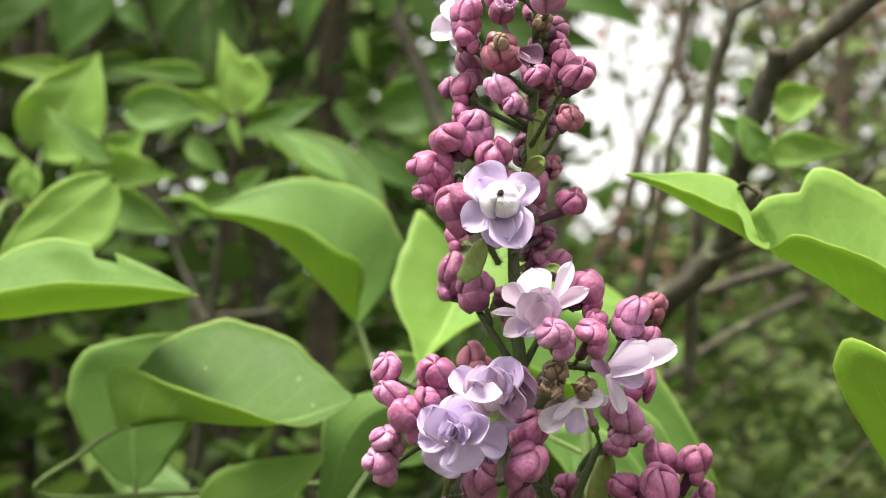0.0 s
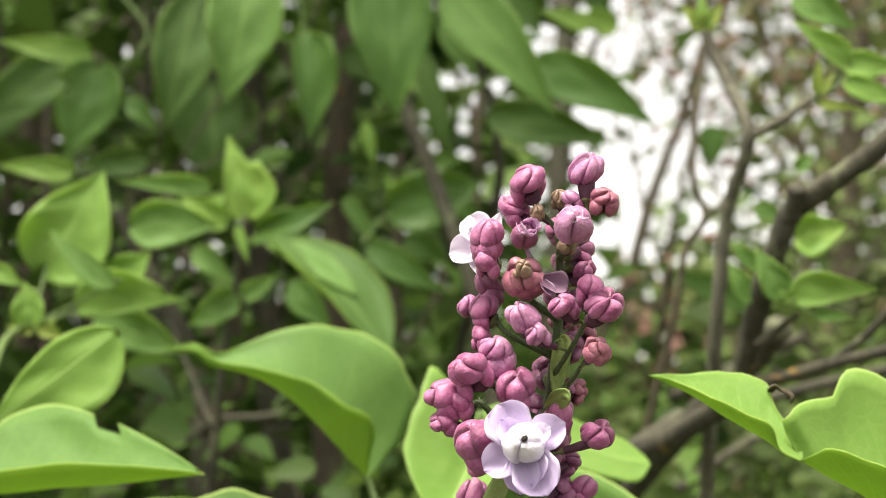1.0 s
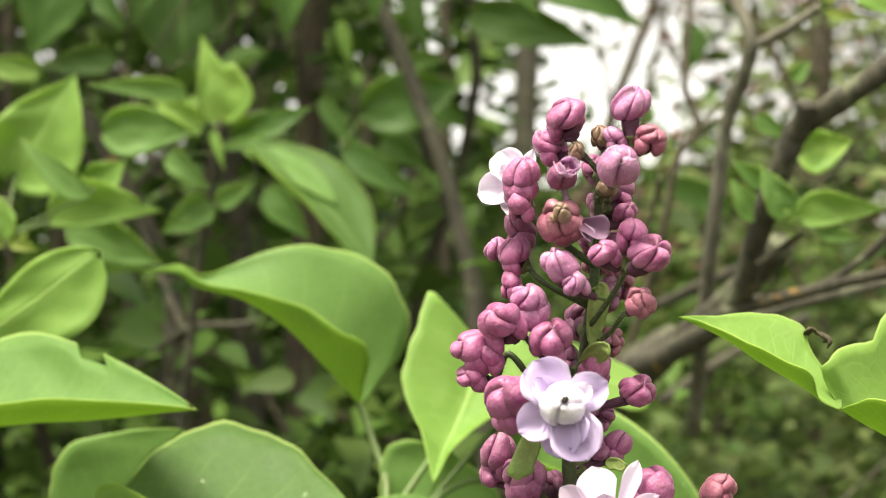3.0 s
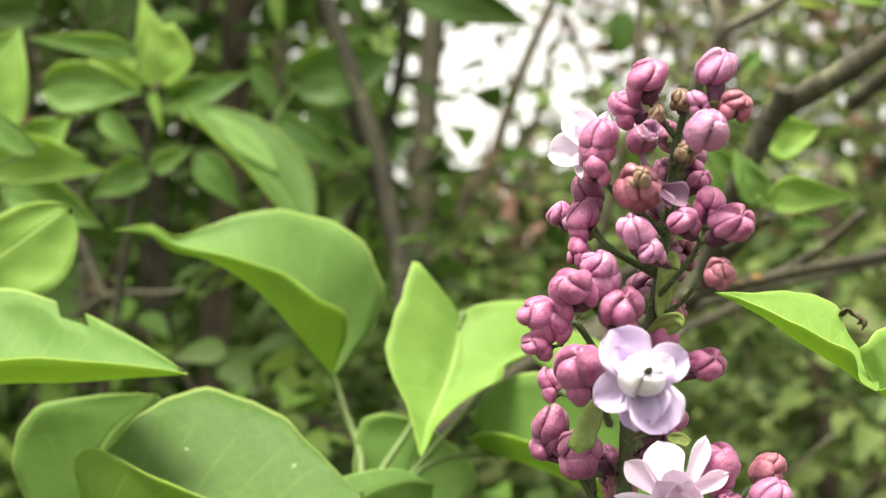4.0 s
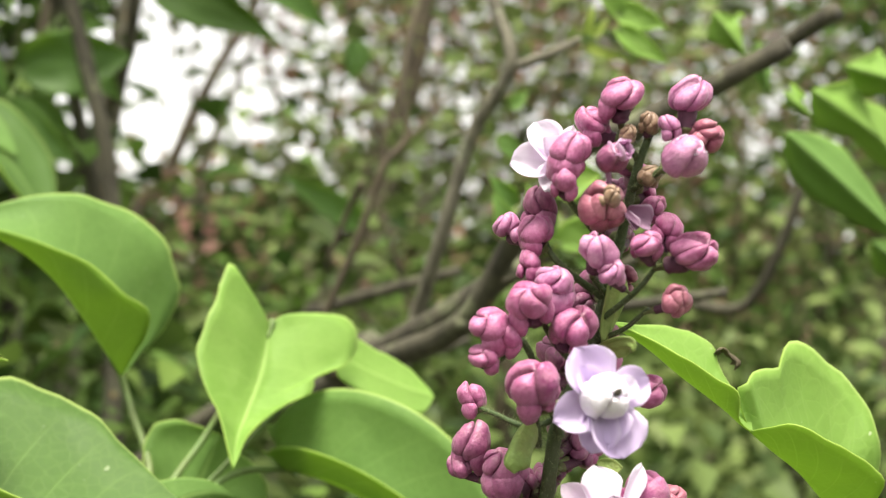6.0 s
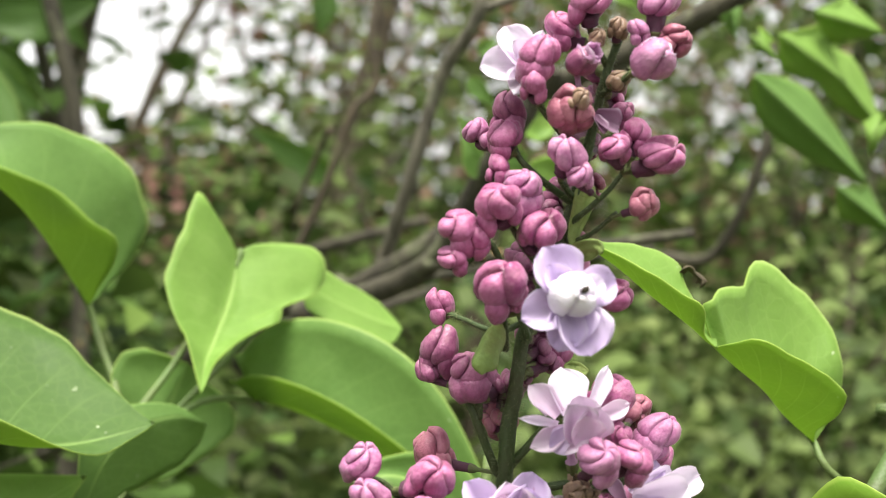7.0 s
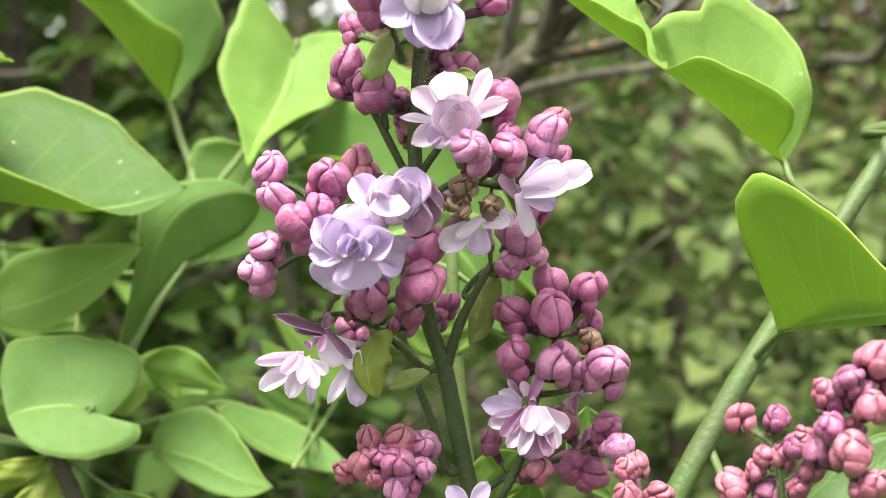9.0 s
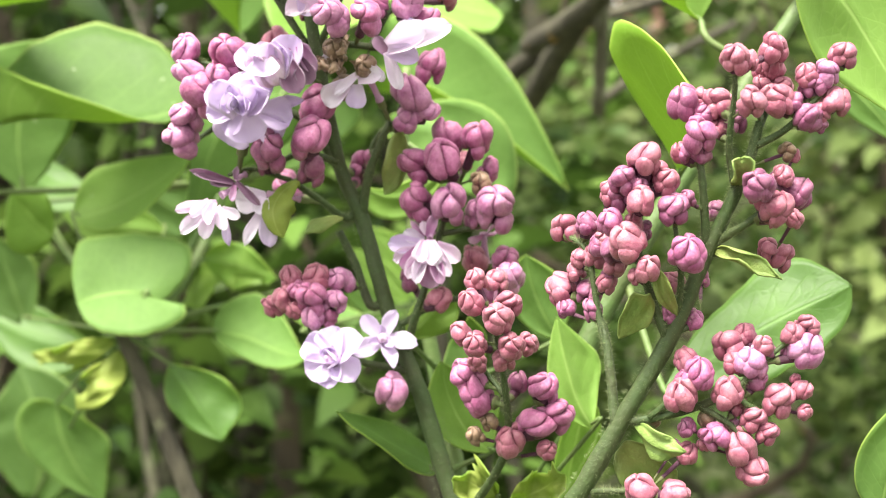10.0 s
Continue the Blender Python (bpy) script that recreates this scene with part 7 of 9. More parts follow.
shaped_leaf(twig_d, [(0.0840, 0.0830, 1.2880), (0.0721, 0.0850, 1.2963), (0.0615, 0.0880, 1.3035), (0.0513, 0.0920, 1.3114), (0.0389, 0.0950, 1.3181)], [(0.0766, 0.0780, 1.2920), (0.0736, 0.0740, 1.2996), (0.0661, 0.0760, 1.3041), (0.0573, 0.0800, 1.3096), (0.0499, 0.0870, 1.3139), (0.0438, 0.0930, 1.3171)], [(0.0849, 0.0880, 1.2941), (0.0788, 0.0960, 1.3061), (0.0785, 0.1000, 1.3125), (0.0720, 0.1020, 1.3165), (0.0640, 0.1020, 1.3183), (0.0520, 0.0990, 1.3178), (0.0440, 0.0960, 1.3181)], seed=58, name="leaf_tip", top=YOUNG_TOP)
shaped_leaf(twig_d, [(0.1154, 0.0620, 1.2081), (0.1180, 0.0420, 1.2139), (0.1194, 0.0080, 1.2198), (0.1165, -0.0400, 1.2274)], [(0.1104, 0.0570, 1.2176), (0.1026, 0.0520, 1.2298), (0.0960, 0.0470, 1.2417), (0.0926, 0.0410, 1.2493), (0.0929, 0.0350, 1.2549), (0.0949, 0.0280, 1.2567), (0.0984, 0.0200, 1.2553), (0.1029, 0.0080, 1.2499), (0.1058, -0.0060, 1.2440), (0.1097, -0.0200, 1.2350), (0.1127, -0.0360, 1.2289)], [(0.1153, 0.0520, 1.2103), (0.1162, 0.0220, 1.2149), (0.1172, -0.0100, 1.2202)], seed=52, top=LEAF_BACK, back=LEAF_BACK, belly=0.0, wave=0.004, label="broad leaf seen from below", stalk=[(0.1120, 0.0750, 1.1978)])
leaf(twig_d, (0.1524, 0.0200, 1.2697), (0.1693, 0.0300, 1.2493), (0.1839, 0.0300, 1.2193), (0.1826, 0.0400, 1.2667), (0.1533, 0.0200, 1.2412), seed=54, top=YOUNG_TOP, lobe=(0.01, 0.01), label="large pale leaf", stalk=[(0.1621, 0.1100, 1.2708)])
shaped_leaf(twig_d, [(0.1051, 0.0400, 1.1400), (0.1284, 0.0420, 1.1533), (0.1469, 0.0430, 1.1624), (0.1662, 0.0420, 1.1707)], [(0.1169, 0.0500, 1.1563), (0.1289, 0.0540, 1.1664), (0.1396, 0.0560, 1.1751), (0.1497, 0.0550, 1.1792), (0.1577, 0.0500, 1.1770), (0.1637, 0.0450, 1.1729)], [(0.1199, 0.0360, 1.1410), (0.1339, 0.0340, 1.1416), (0.1484, 0.0350, 1.1481), (0.1578, 0.0370, 1.1537), (0.1648, 0.0400, 1.1620)], seed=55, top=SHADE_TOP, back=SHADE_TOP, label="broad leaf behind the closed buds", stalk=[(0.0964, 0.0700, 1.1738)])
leaf(twig_d, (0.1633, 0.0000, 1.1096), (0.1703, 0.0000, 1.1295), (0.1870, 0.0000, 1.1505), (0.1572, 0.0000, 1.1267), (0.1832, 0.0000, 1.1256), seed=56)
leaf(twig_d, (0.1845, 0.1200, 1.2355), (0.1925, 0.1200, 1.2268), (0.2044, 0.1200, 1.2116), (0.2031, 0.1200, 1.2407), (0.1842, 0.1200, 1.2251), seed=57)
leaf(twig_d, (0.0778, 0.0990, 1.3102), (0.0799, 0.0970, 1.3121), (0.0827, 0.0960, 1.3098), (0.0787, 0.0960, 1.3124), (0.0810, 0.0980, 1.3112), seed=91, top=BARK_DARK, back=BARK_DARK, ns=10, nv=3, wave=0.4, ruffle=0.2, name="withered_scrap")
leaf(twig_d, (0.0812, 0.0980, 1.3112), (0.0842, 0.0960, 1.3089), (0.0843, 0.0970, 1.3060), (0.0851, 0.0960, 1.3097), (0.0840, 0.0980, 1.3085), seed=92, top=BARK_DARK, back=BARK_DARK, ns=10, nv=3, wave=0.4, ruffle=0.2, name="withered_scrap")
# ---- the twig behind the main spike ----
twig_e = thing("lilac_twig", (0.0390, 0.0800, 1.0929), "lilac twig with drooping leaves behind the flower spike", "twig", "leafy twigs")
tube("stem", [(0.0479, 0.0800, 1.0701), (0.0390, 0.0800, 1.0929), (0.0305, 0.0900, 1.1319), (0.0241, 0.1000, 1.1760), (0.0211, 0.1050, 1.2232), (0.0232, 0.1100, 1.2498)], [0.0036, 0.003, 0.0024, 0.0016], TWIG, twig_e, seg=9)
leaf(twig_e, (0.0084, 0.2000, 1.2276), (0.0351, 0.2000, 1.2262), (0.0588, 0.2000, 1.1891), (0.0633, 0.2100, 1.2161), (0.0173, 0.1900, 1.1985), seed=62, lobe=(0.006, 0.006), label="large drooping leaf", stalk=[(0.0211, 0.1050, 1.2232)])
leaf(twig_e, (0.0362, 0.1000, 1.2123), (0.0194, 0.1000, 1.2029), (0.0073, 0.1000, 1.2076), (0.0169, 0.1000, 1.1948), (0.0218, 0.1000, 1.2089), seed=64, top=YOUNG_TOP, stalk=[(0.0211, 0.1050, 1.2232)])
leaf(twig_e, (0.0291, 0.0580, 1.1128), (0.0133, 0.0500, 1.1253), (-0.0014, 0.0450, 1.1364), (0.0200, 0.0450, 1.1178), (0.0224, 0.0600, 1.1246), seed=65, top=SHADE_TOP, wave=0.1, point=0.9, stalk=[(0.0332, 0.0850, 1.1205)])
leaf(twig_e, (0.0484, 0.0600, 1.1174), (0.0376, 0.0600, 1.1295), (0.0328, 0.0600, 1.1490), (0.0287, 0.0550, 1.1299), (0.0522, 0.0650, 1.1376), seed=66, top=YOUNG_TOP, stalk=[(0.0337, 0.0800, 1.1073)])
leaf(twig_e, (0.0815, 0.0300, 1.1302), (0.0751, 0.0300, 1.1449), (0.0717, 0.0350, 1.1659), (0.0688, 0.0300, 1.1434), (0.0851, 0.0400, 1.1500), seed=67, top=YOUNG_TOP, stalk=[(0.0442, 0.0800, 1.0763)])
leaf(twig_e, (0.0738, 0.0900, 1.1504), (0.0665, 0.0900, 1.1649), (0.0632, 0.0900, 1.1812), (0.0573, 0.0900, 1.1633), (0.0776, 0.0900, 1.1685), seed=68, stalk=[(0.0305, 0.0900, 1.1319)])
leaf(twig_e, (0.0502, 0.0300, 1.1096), (0.0452, 0.0250, 1.1147), (0.0366, 0.0200, 1.1181), (0.0415, 0.0200, 1.1107), (0.0456, 0.0200, 1.1222), seed=69, top=YELLOW_TOP, wave=0.35, ruffle=0.12, bites=[(0.55, 0.9, 0.14)], stalk=[(0.0390, 0.0800, 1.0929)])
leaf(twig_e, (0.0537, 0.0200, 1.1085), (0.0627, 0.0150, 1.1148), (0.0715, 0.0100, 1.1210), (0.0613, 0.0100, 1.1231), (0.0676, 0.0100, 1.1106), seed=70, top=YELLOW_TOP, wave=0.35, ruffle=0.12, bites=[(0.55, -0.9, 0.14)], stalk=[(0.0390, 0.0800, 1.0929)])
leaf(twig_e, (0.0210, 0.0700, 1.1557), (0.0292, 0.0700, 1.1632), (0.0373, 0.0700, 1.1706), (0.0256, 0.0700, 1.1692), (0.0368, 0.0700, 1.1589), seed=71, top=SPOT_TOP, wave=0.2, stalk=[(0.0290, 0.0900, 1.1422)])
leaf(twig_e, (0.0337, 0.0700, 1.1375), (0.0417, 0.0800, 1.1473), (0.0424, 0.0800, 1.1613), (0.0339, 0.0800, 1.1497), (0.0478, 0.0800, 1.1491), seed=72, stalk=[(0.0305, 0.0900, 1.1319)])
leaf(twig_e, (0.0064, 0.4000, 1.1284), (-0.0065, 0.4000, 1.1516), (-0.0267, 0.4000, 1.1740), (-0.0102, 0.4000, 1.1429), (0.0078, 0.4000, 1.1546), seed=401, top=YOUNG_TOP, ns=16, nv=4, stalk=[(-0.0270, 0.1500, 1.1490)])
leaf(twig_e, (-0.0028, 0.4000, 1.1284), (-0.0177, 0.4000, 1.1443), (-0.0335, 0.4000, 1.1615), (-0.0225, 0.4000, 1.1357), (-0.0092, 0.4000, 1.1472), seed=402, top=YOUNG_TOP, ns=16, nv=4, stalk=[(-0.0270, 0.1500, 1.1490)])
leaf(twig_e, (-0.0054, 0.4000, 1.1196), (-0.0230, 0.4000, 1.1298), (-0.0389, 0.4000, 1.1413), (-0.0278, 0.4000, 1.1226), (-0.0160, 0.4000, 1.1357), seed=403, top=LEAF_TOP, ns=16, nv=4, stalk=[(-0.0270, 0.1500, 1.1490)])
leaf(twig_e, (0.0811, 0.0500, 1.1373), (0.0746, 0.0500, 1.1148), (0.0721, 0.0500, 1.0997), (0.0840, 0.0500, 1.1182), (0.0701, 0.0500, 1.1188), seed=73, top=LEAF_BACK, stalk=[(0.0442, 0.0800, 1.0763)])
# ---- woody stems that carry the twigs and spikes ----
tube("woody_stem", [(-0.0141, 0.2400, -0.0200), (-0.0597, 0.2200, 0.5000), (-0.0853, 0.2000, 0.8597), (-0.0853, 0.2000, 1.0597)], [0.009, 0.006, 0.004], BARK, twig, seg=9, rough=0.08)
tube("woody_stem", [(-0.0844, 0.3000, -0.0200), (-0.1827, 0.3000, 0.5000), (-0.2610, 0.3000, 1.0550), (-0.2610, 0.3000, 1.2550)], [0.009, 0.006, 0.004], BARK, twig_b, seg=9, rough=0.08)
tube("woody_stem", [(-0.1028, 0.6900, -0.0200), (-0.2150, 0.8200, 0.5000), (-0.3071, 0.9500, 0.9328), (-0.3071, 0.9500, 1.1328)], [0.009, 0.006, 0.004], BARK, twig_c, seg=9, rough=0.08)
tube("woody_stem", [(0.0506, 0.1560, -0.0200), (0.0535, 0.1080, 0.5000), (0.0765, 0.0600, 0.9379), (0.0765, 0.0600, 1.1379)], [0.009, 0.006, 0.004], BARK, twig_d, seg=9, rough=0.08)
tube("woody_stem", [(0.0392, 0.1680, -0.0200), (0.0335, 0.1240, 0.5000), (0.0479, 0.0800, 0.8701), (0.0479, 0.0800, 1.0701)], [0.009, 0.006, 0.004], BARK, twig_e, seg=9, rough=0.08)
tube("woody_stem", [(0.0382, 0.1380, -0.0200), (0.0318, 0.0840, 0.5000), (0.0455, 0.0300, 0.8859), (0.0455, 0.0300, 1.0859)], [0.009, 0.006, 0.004], BARK, spike, seg=9, rough=0.08)
tube("woody_stem", [(0.0433, 0.1020, -0.0200), (0.0408, 0.0360, 0.5000), (0.0582, -0.0300, 0.9042), (0.0582, -0.0300, 1.1042)], [0.009, 0.006, 0.004], BARK, spike_b, seg=9, rough=0.08)
# ---- branches of the shrub behind ----
limb = thing("lilac_branch", (-0.0539, 0.9000, 1.1477), "thick lichen-spotted lilac branch with a sawn-off stub", "branch", "shrub branches")
tube("limb", [(-0.0539, 0.9000, 1.1477), (0.0401, 0.7500, 1.2479), (0.1126, 0.6600, 1.2997), (0.0771, 0.6000, 1.2816), (0.1089, 0.5500, 1.2973), (0.1308, 0.5000, 1.3201), (0.1388, 0.4600, 1.3608), (0.1487, 0.4300, 1.3957), (0.1558, 0.4200, 1.4127), (0.1736, 0.4000, 1.4241), (0.1964, 0.3800, 1.4387), (0.2382, 0.3400, 1.4696)], [0.0085, 0.0055], BARK, limb, seg=12, rough=0.1, seed=7)
tube("side_branch", [(0.1555, 0.4200, 1.4090), (0.1560, 0.4120, 1.4162), (0.1567, 0.4050, 1.4235)], [0.0058, 0.0052], BARK, limb, seg=8, rough=0.1, seed=8)
tube("side_branch", [(0.1238, 0.5000, 1.3155), (0.1571, 0.4800, 1.3232), (0.1855, 0.4600, 1.3298), (0.2121, 0.4400, 1.3349), (0.2556, 0.4200, 1.3452)], [0.0042, 0.0030], BARK, limb, seg=8, rough=0.1, seed=9)
tube("side_branch", [(0.1462, 0.5200, 1.3229), (0.1823, 0.5200, 1.3276), (0.2058, 0.5000, 1.3425), (0.2254, 0.4800, 1.3634)], [0.0030, 0.0024], BARK, limb, seg=8, rough=0.1, seed=10)
tube("side_branch", [(0.1373, 0.4600, 1.3416), (0.1537, 0.4500, 1.3529), (0.1583, 0.4400, 1.3568)], [0.0024, 0.0016], BARK, limb, seg=8, rough=0.1, seed=11)
limb = thing("lilac_branch", (0.1261, 0.6600, 1.2320), "forked grey lilac branch", "branch", "shrub branches")
tube("limb", [(0.1261, 0.6600, 1.2320), (0.1305, 0.6000, 1.3250), (0.1337, 0.5700, 1.3752), (0.1417, 0.5500, 1.4345), (0.1530, 0.5200, 1.4747), (0.1452, 0.5300, 1.5102), (0.1352, 0.5400, 1.5461), (0.1345, 0.5600, 1.5967)], [0.0052, 0.0036], BARK_GREY, limb, seg=8, rough=0.1, seed=7)
tube("side_branch", [(0.1530, 0.5200, 1.4747), (0.1736, 0.5150, 1.4837), (0.1941, 0.5100, 1.4954)], [0.0034, 0.0028], BARK_GREY, limb, seg=8, rough=0.1, seed=8)
tube("side_branch", [(0.1418, 0.5500, 1.4363), (0.1314, 0.5600, 1.4347), (0.1248, 0.5700, 1.4254)], [0.0016, 0.0010], BARK_GREY, limb, seg=8, rough=0.1, seed=9)
limb = thing("lilac_branch", (0.0888, 0.8000, 1.2543), "thin crooked lilac branch", "branch", "shrub branches")
tube("limb", [(0.0888, 0.8000, 1.2543), (0.1038, 0.7800, 1.3028), (0.1270, 0.7600, 1.3801), (0.1383, 0.7500, 1.4312), (0.1554, 0.7500, 1.4566), (0.1482, 0.7500, 1.4880), (0.1551, 0.7600, 1.5386), (0.1664, 0.7700, 1.5949), (0.1767, 0.7800, 1.6526)], [0.0032, 0.0024], BARK_DARK, limb, seg=8, rough=0.1, seed=7)
tube("side_branch", [(0.1553, 0.7500, 1.4544), (0.1757, 0.7600, 1.4744), (0.1989, 0.7800, 1.5032)], [0.0016, 0.0010], BARK_DARK, limb, seg=8, rough=0.1, seed=8)
tube("side_branch", [(0.1302, 0.7800, 1.4215), (0.1264, 0.8000, 1.4008), (0.1162, 0.8200, 1.3568)], [0.0026, 0.0020], BARK_DARK, limb, seg=8, rough=0.1, seed=9)
limb = thing("sapling", (0.4026, 6.0000, -0.0200), "slanting dark sapling against the bright gap", "sapling", "far saplings")
tube("stem", [(0.3026, 6.0000, -0.0200), (0.4026, 6.0000, 1.5474), (0.5490, 6.0000, 1.8874), (0.7025, 6.0000, 2.3071), (0.8650, 6.0000, 2.6551), (0.9608, 6.0000, 2.9333), (1.1185, 6.0000, 3.1839), (1.2395, 6.0000, 3.4389)], [0.034, 0.026, 0.016], BARK_DARK, limb, seg=10, rough=0.08, seed=7)
tube("side_stem", [(0.5490, 6.0000, 1.8874), (0.6779, 6.0000, 1.7802), (0.7644, 6.0000, 2.1262), (0.9131, 6.0000, 2.6264), (0.9715, 6.0000, 2.9067), (1.0307, 6.0000, 3.2948)], [0.02, 0.013, 0.008], BARK_DARK, limb, seg=8, rough=0.08, seed=8)
limb = thing("lilac_branch", (-0.4693, 1.2000, 1.2349), "thin lilac branch low over the ground", "branch", "shrub branches")
tube("limb", [(-0.4693, 1.2000, 1.2349), (-0.3573, 1.1000, 1.2867), (-0.2994, 1.0500, 1.3210), (-0.2352, 1.0000, 1.3231), (-0.1970, 1.0000, 1.3342)], [0.0045, 0.0030], BARK, limb, seg=8, rough=0.1, seed=7)
tube("side_branch", [(-0.3021, 1.0500, 1.3211), (-0.3308, 1.1000, 1.3710), (-0.3635, 1.1500, 1.4339)], [0.0030, 0.0020], BARK, limb, seg=8, rough=0.1, seed=8)
limb = thing("lilac_branch", (0.0717, 0.7500, 1.2367), "brown branch crossing beside the flower spike", "branch", "shrub branches")
tube("limb", [(0.0717, 0.7500, 1.2367), (0.1085, 0.6200, 1.2924), (0.1385, 0.5500, 1.3252), (0.1596, 0.5000, 1.3549)], [0.0095, 0.0080], BARK, limb, seg=12, rough=0.1, seed=7)
tube("side_branch", [(0.1164, 0.6200, 1.2962), (0.1986, 0.6600, 1.3170), (0.2827, 0.7000, 1.3310), (0.3983, 0.7500, 1.3509)], [0.0045, 0.0030], BARK, limb, seg=8, rough=0.1, seed=8)
tube("side_branch", [(0.1354, 0.9000, 1.2388), (0.1912, 0.9000, 1.2729), (0.2672, 0.9000, 1.3067)], [0.0050, 0.0040], BARK, limb, seg=8, rough=0.1, seed=9)
limb = thing("lilac_branch", (0.2962, 0.7000, 1.4527), "long thin branch crossing the thicket", "branch", "shrub branches")
tube("limb", [(0.2962, 0.7000, 1.4527), (0.3287, 0.6200, 1.4914), (0.3432, 0.5600, 1.5089), (0.3644, 0.5000, 1.5353)], [0.0060, 0.0065], BARK, limb, seg=8, rough=0.1, seed=7)
tube("side_branch", [(0.1463, 1.0000, 1.3196), (0.1965, 0.9500, 1.3427), (0.2537, 0.9000, 1.3652)], [0.0060, 0.0050], BARK, limb, seg=8, rough=0.1, seed=8)
tube("side_branch", [(0.4831, 0.9000, 1.3524), (0.5124, 0.8500, 1.3587), (0.5241, 0.8000, 1.4466), (0.5269, 0.8000, 1.5155)], [0.0060, 0.0040], BARK, limb, seg=8, rough=0.1, seed=9)
trunk = tagged(new("trunk"), "dark lilac trunk standing in the thicket", "trunk", "shrub trunks")
trunk.location = (-0.2676, 1.4200, -0.0200)
tube("stem", [(-0.2676, 1.4200, -0.0200), (-0.2363, 1.4100, 1.1940), (-0.2111, 1.4000, 1.4680), (-0.2023, 1.4000, 1.6436), (-0.1845, 1.4000, 1.7858), (-0.1798, 1.4500, 2.0623)], [0.0190, 0.0150], BARK_DARK, trunk, seg=14, rough=0.08, seed=0)
tube("side_branch", [(-0.1863, 1.4000, 1.7716), (-0.0743, 1.4300, 1.9116), (0.0097, 1.4600, 2.1356)], [0.0090, 0.0050], BARK_DARK, trunk, seg=8, rough=0.1, seed=0)
tube("side_branch", [(-0.1952, 1.4000, 1.7005), (-0.2752, 1.4300, 1.8005), (-0.3352, 1.4600, 1.9605)], [0.0090, 0.0050], BARK_DARK, trunk, seg=8, rough=0.1, seed=0)
trunk = tagged(new("trunk"), "lichen-covered lilac trunk standing in the thicket", "trunk", "shrub trunks")
trunk.location = (-0.3385, 1.6000, -0.0200)
tube("stem", [(-0.3385, 1.6000, -0.0200), (-0.3257, 1.6000, 1.1842), (-0.3264, 1.6000, 1.3362), (-0.3371, 1.6000, 1.5302), (-0.3383, 1.6000, 1.7675), (-0.3142, 1.6000, 2.1327)], [0.0220, 0.0200, 0.0110], BARK, trunk, seg=14, rough=0.08, seed=1)
tube("side_branch", [(-0.3382, 1.6000, 1.7438), (-0.4502, 1.6300, 1.8838), (-0.5342, 1.6600, 2.1078)], [0.0099, 0.0055], BARK, trunk, seg=8, rough=0.1, seed=1)
tube("side_branch", [(-0.3376, 1.6000, 1.6251), (-0.2576, 1.6300, 1.7251), (-0.1976, 1.6600, 1.8851)], [0.0099, 0.0055], BARK, trunk, seg=8, rough=0.1, seed=1)
trunk = tagged(new("trunk"), "slim pale lilac stem standing in the thicket", "trunk", "shrub trunks")
trunk.location = (-0.5130, 1.7000, -0.0200)
tube("stem", [(-0.5130, 1.7000, -0.0200), (-0.5053, 1.7000, 1.3465), (-0.5158, 1.7000, 1.6837), (-0.5117, 1.7000, 1.8432), (-0.4955, 1.7000, 2.0993)], [0.0080, 0.0060], BARK_GREY, trunk, seg=14, rough=0.08, seed=2)
tube("side_branch", [(-0.5121, 1.7000, 1.8272), (-0.4001, 1.7300, 1.9672), (-0.3161, 1.7600, 2.1912)], [0.0027, 0.0015], BARK_GREY, trunk, seg=8, rough=0.1, seed=2)
tube("side_branch", [(-0.5142, 1.7000, 1.7475), (-0.5942, 1.7300, 1.8475), (-0.6542, 1.7600, 2.0075)], [0.0027, 0.0015], BARK_GREY, trunk, seg=8, rough=0.1, seed=2)
trunk = tagged(new("trunk"), "grey-brown lilac trunk standing in the thicket", "trunk", "shrub trunks")
trunk.location = (0.1612, 4.6000, -0.0200)
tube("stem", [(0.1112, 4.6000, -0.0200), (0.1612, 4.6000, 1.3869), (0.2219, 4.6000, 2.2066), (0.2732, 4.6000, 2.6477), (0.3328, 4.6000, 3.1809)], [0.05, 0.042, 0.036], BARK, trunk, seg=14, rough=0.08, seed=3)
tube("side_branch", [(0.2699, 4.6000, 2.6275), (0.2051, 4.6000, 2.8986), (0.1651, 4.6000, 3.2346)], [0.018, 0.010], BARK, trunk, seg=8, rough=0.1, seed=3)
tube("side_branch", [(0.2397, 4.6000, 2.3660), (0.3877, 4.6000, 2.6403), (0.4886, 4.6000, 2.9621)], [0.018, 0.010], BARK, trunk, seg=8, rough=0.1, seed=4)
trunk = tagged(new("trunk"), "lilac trunk in shade standing in the thicket", "trunk", "shrub trunks")
trunk.location = (-0.0839, 3.6000, -0.0200)
tube("stem", [(-0.0839, 3.6000, -0.0200), (-0.0839, 3.6000, 1.3204), (-0.0581, 3.6000, 2.0080), (-0.0208, 3.6000, 2.2796), (0.0844, 3.6000, 2.7502)], [0.016, 0.014, 0.012], BARK_DARK, trunk, seg=14, rough=0.08, seed=4)
tube("side_branch", [(-0.0258, 3.6000, 2.2475), (0.1564, 3.6000, 2.4804), (0.2842, 3.6000, 2.7363)], [0.009, 0.005], BARK_DARK, trunk, seg=8, rough=0.1, seed=4)
tube("side_branch", [(-0.0456, 3.6000, 2.1195), (-0.1069, 3.6000, 2.3340), (-0.1392, 3.6000, 2.6323)], [0.009, 0.005], BARK_DARK, trunk, seg=8, rough=0.1, seed=5)
trunk = tagged(new("trunk"), "lilac stem in shade standing in the thicket", "trunk", "shrub trunks")
trunk.location = (-0.3857, 1.5000, -0.0200)
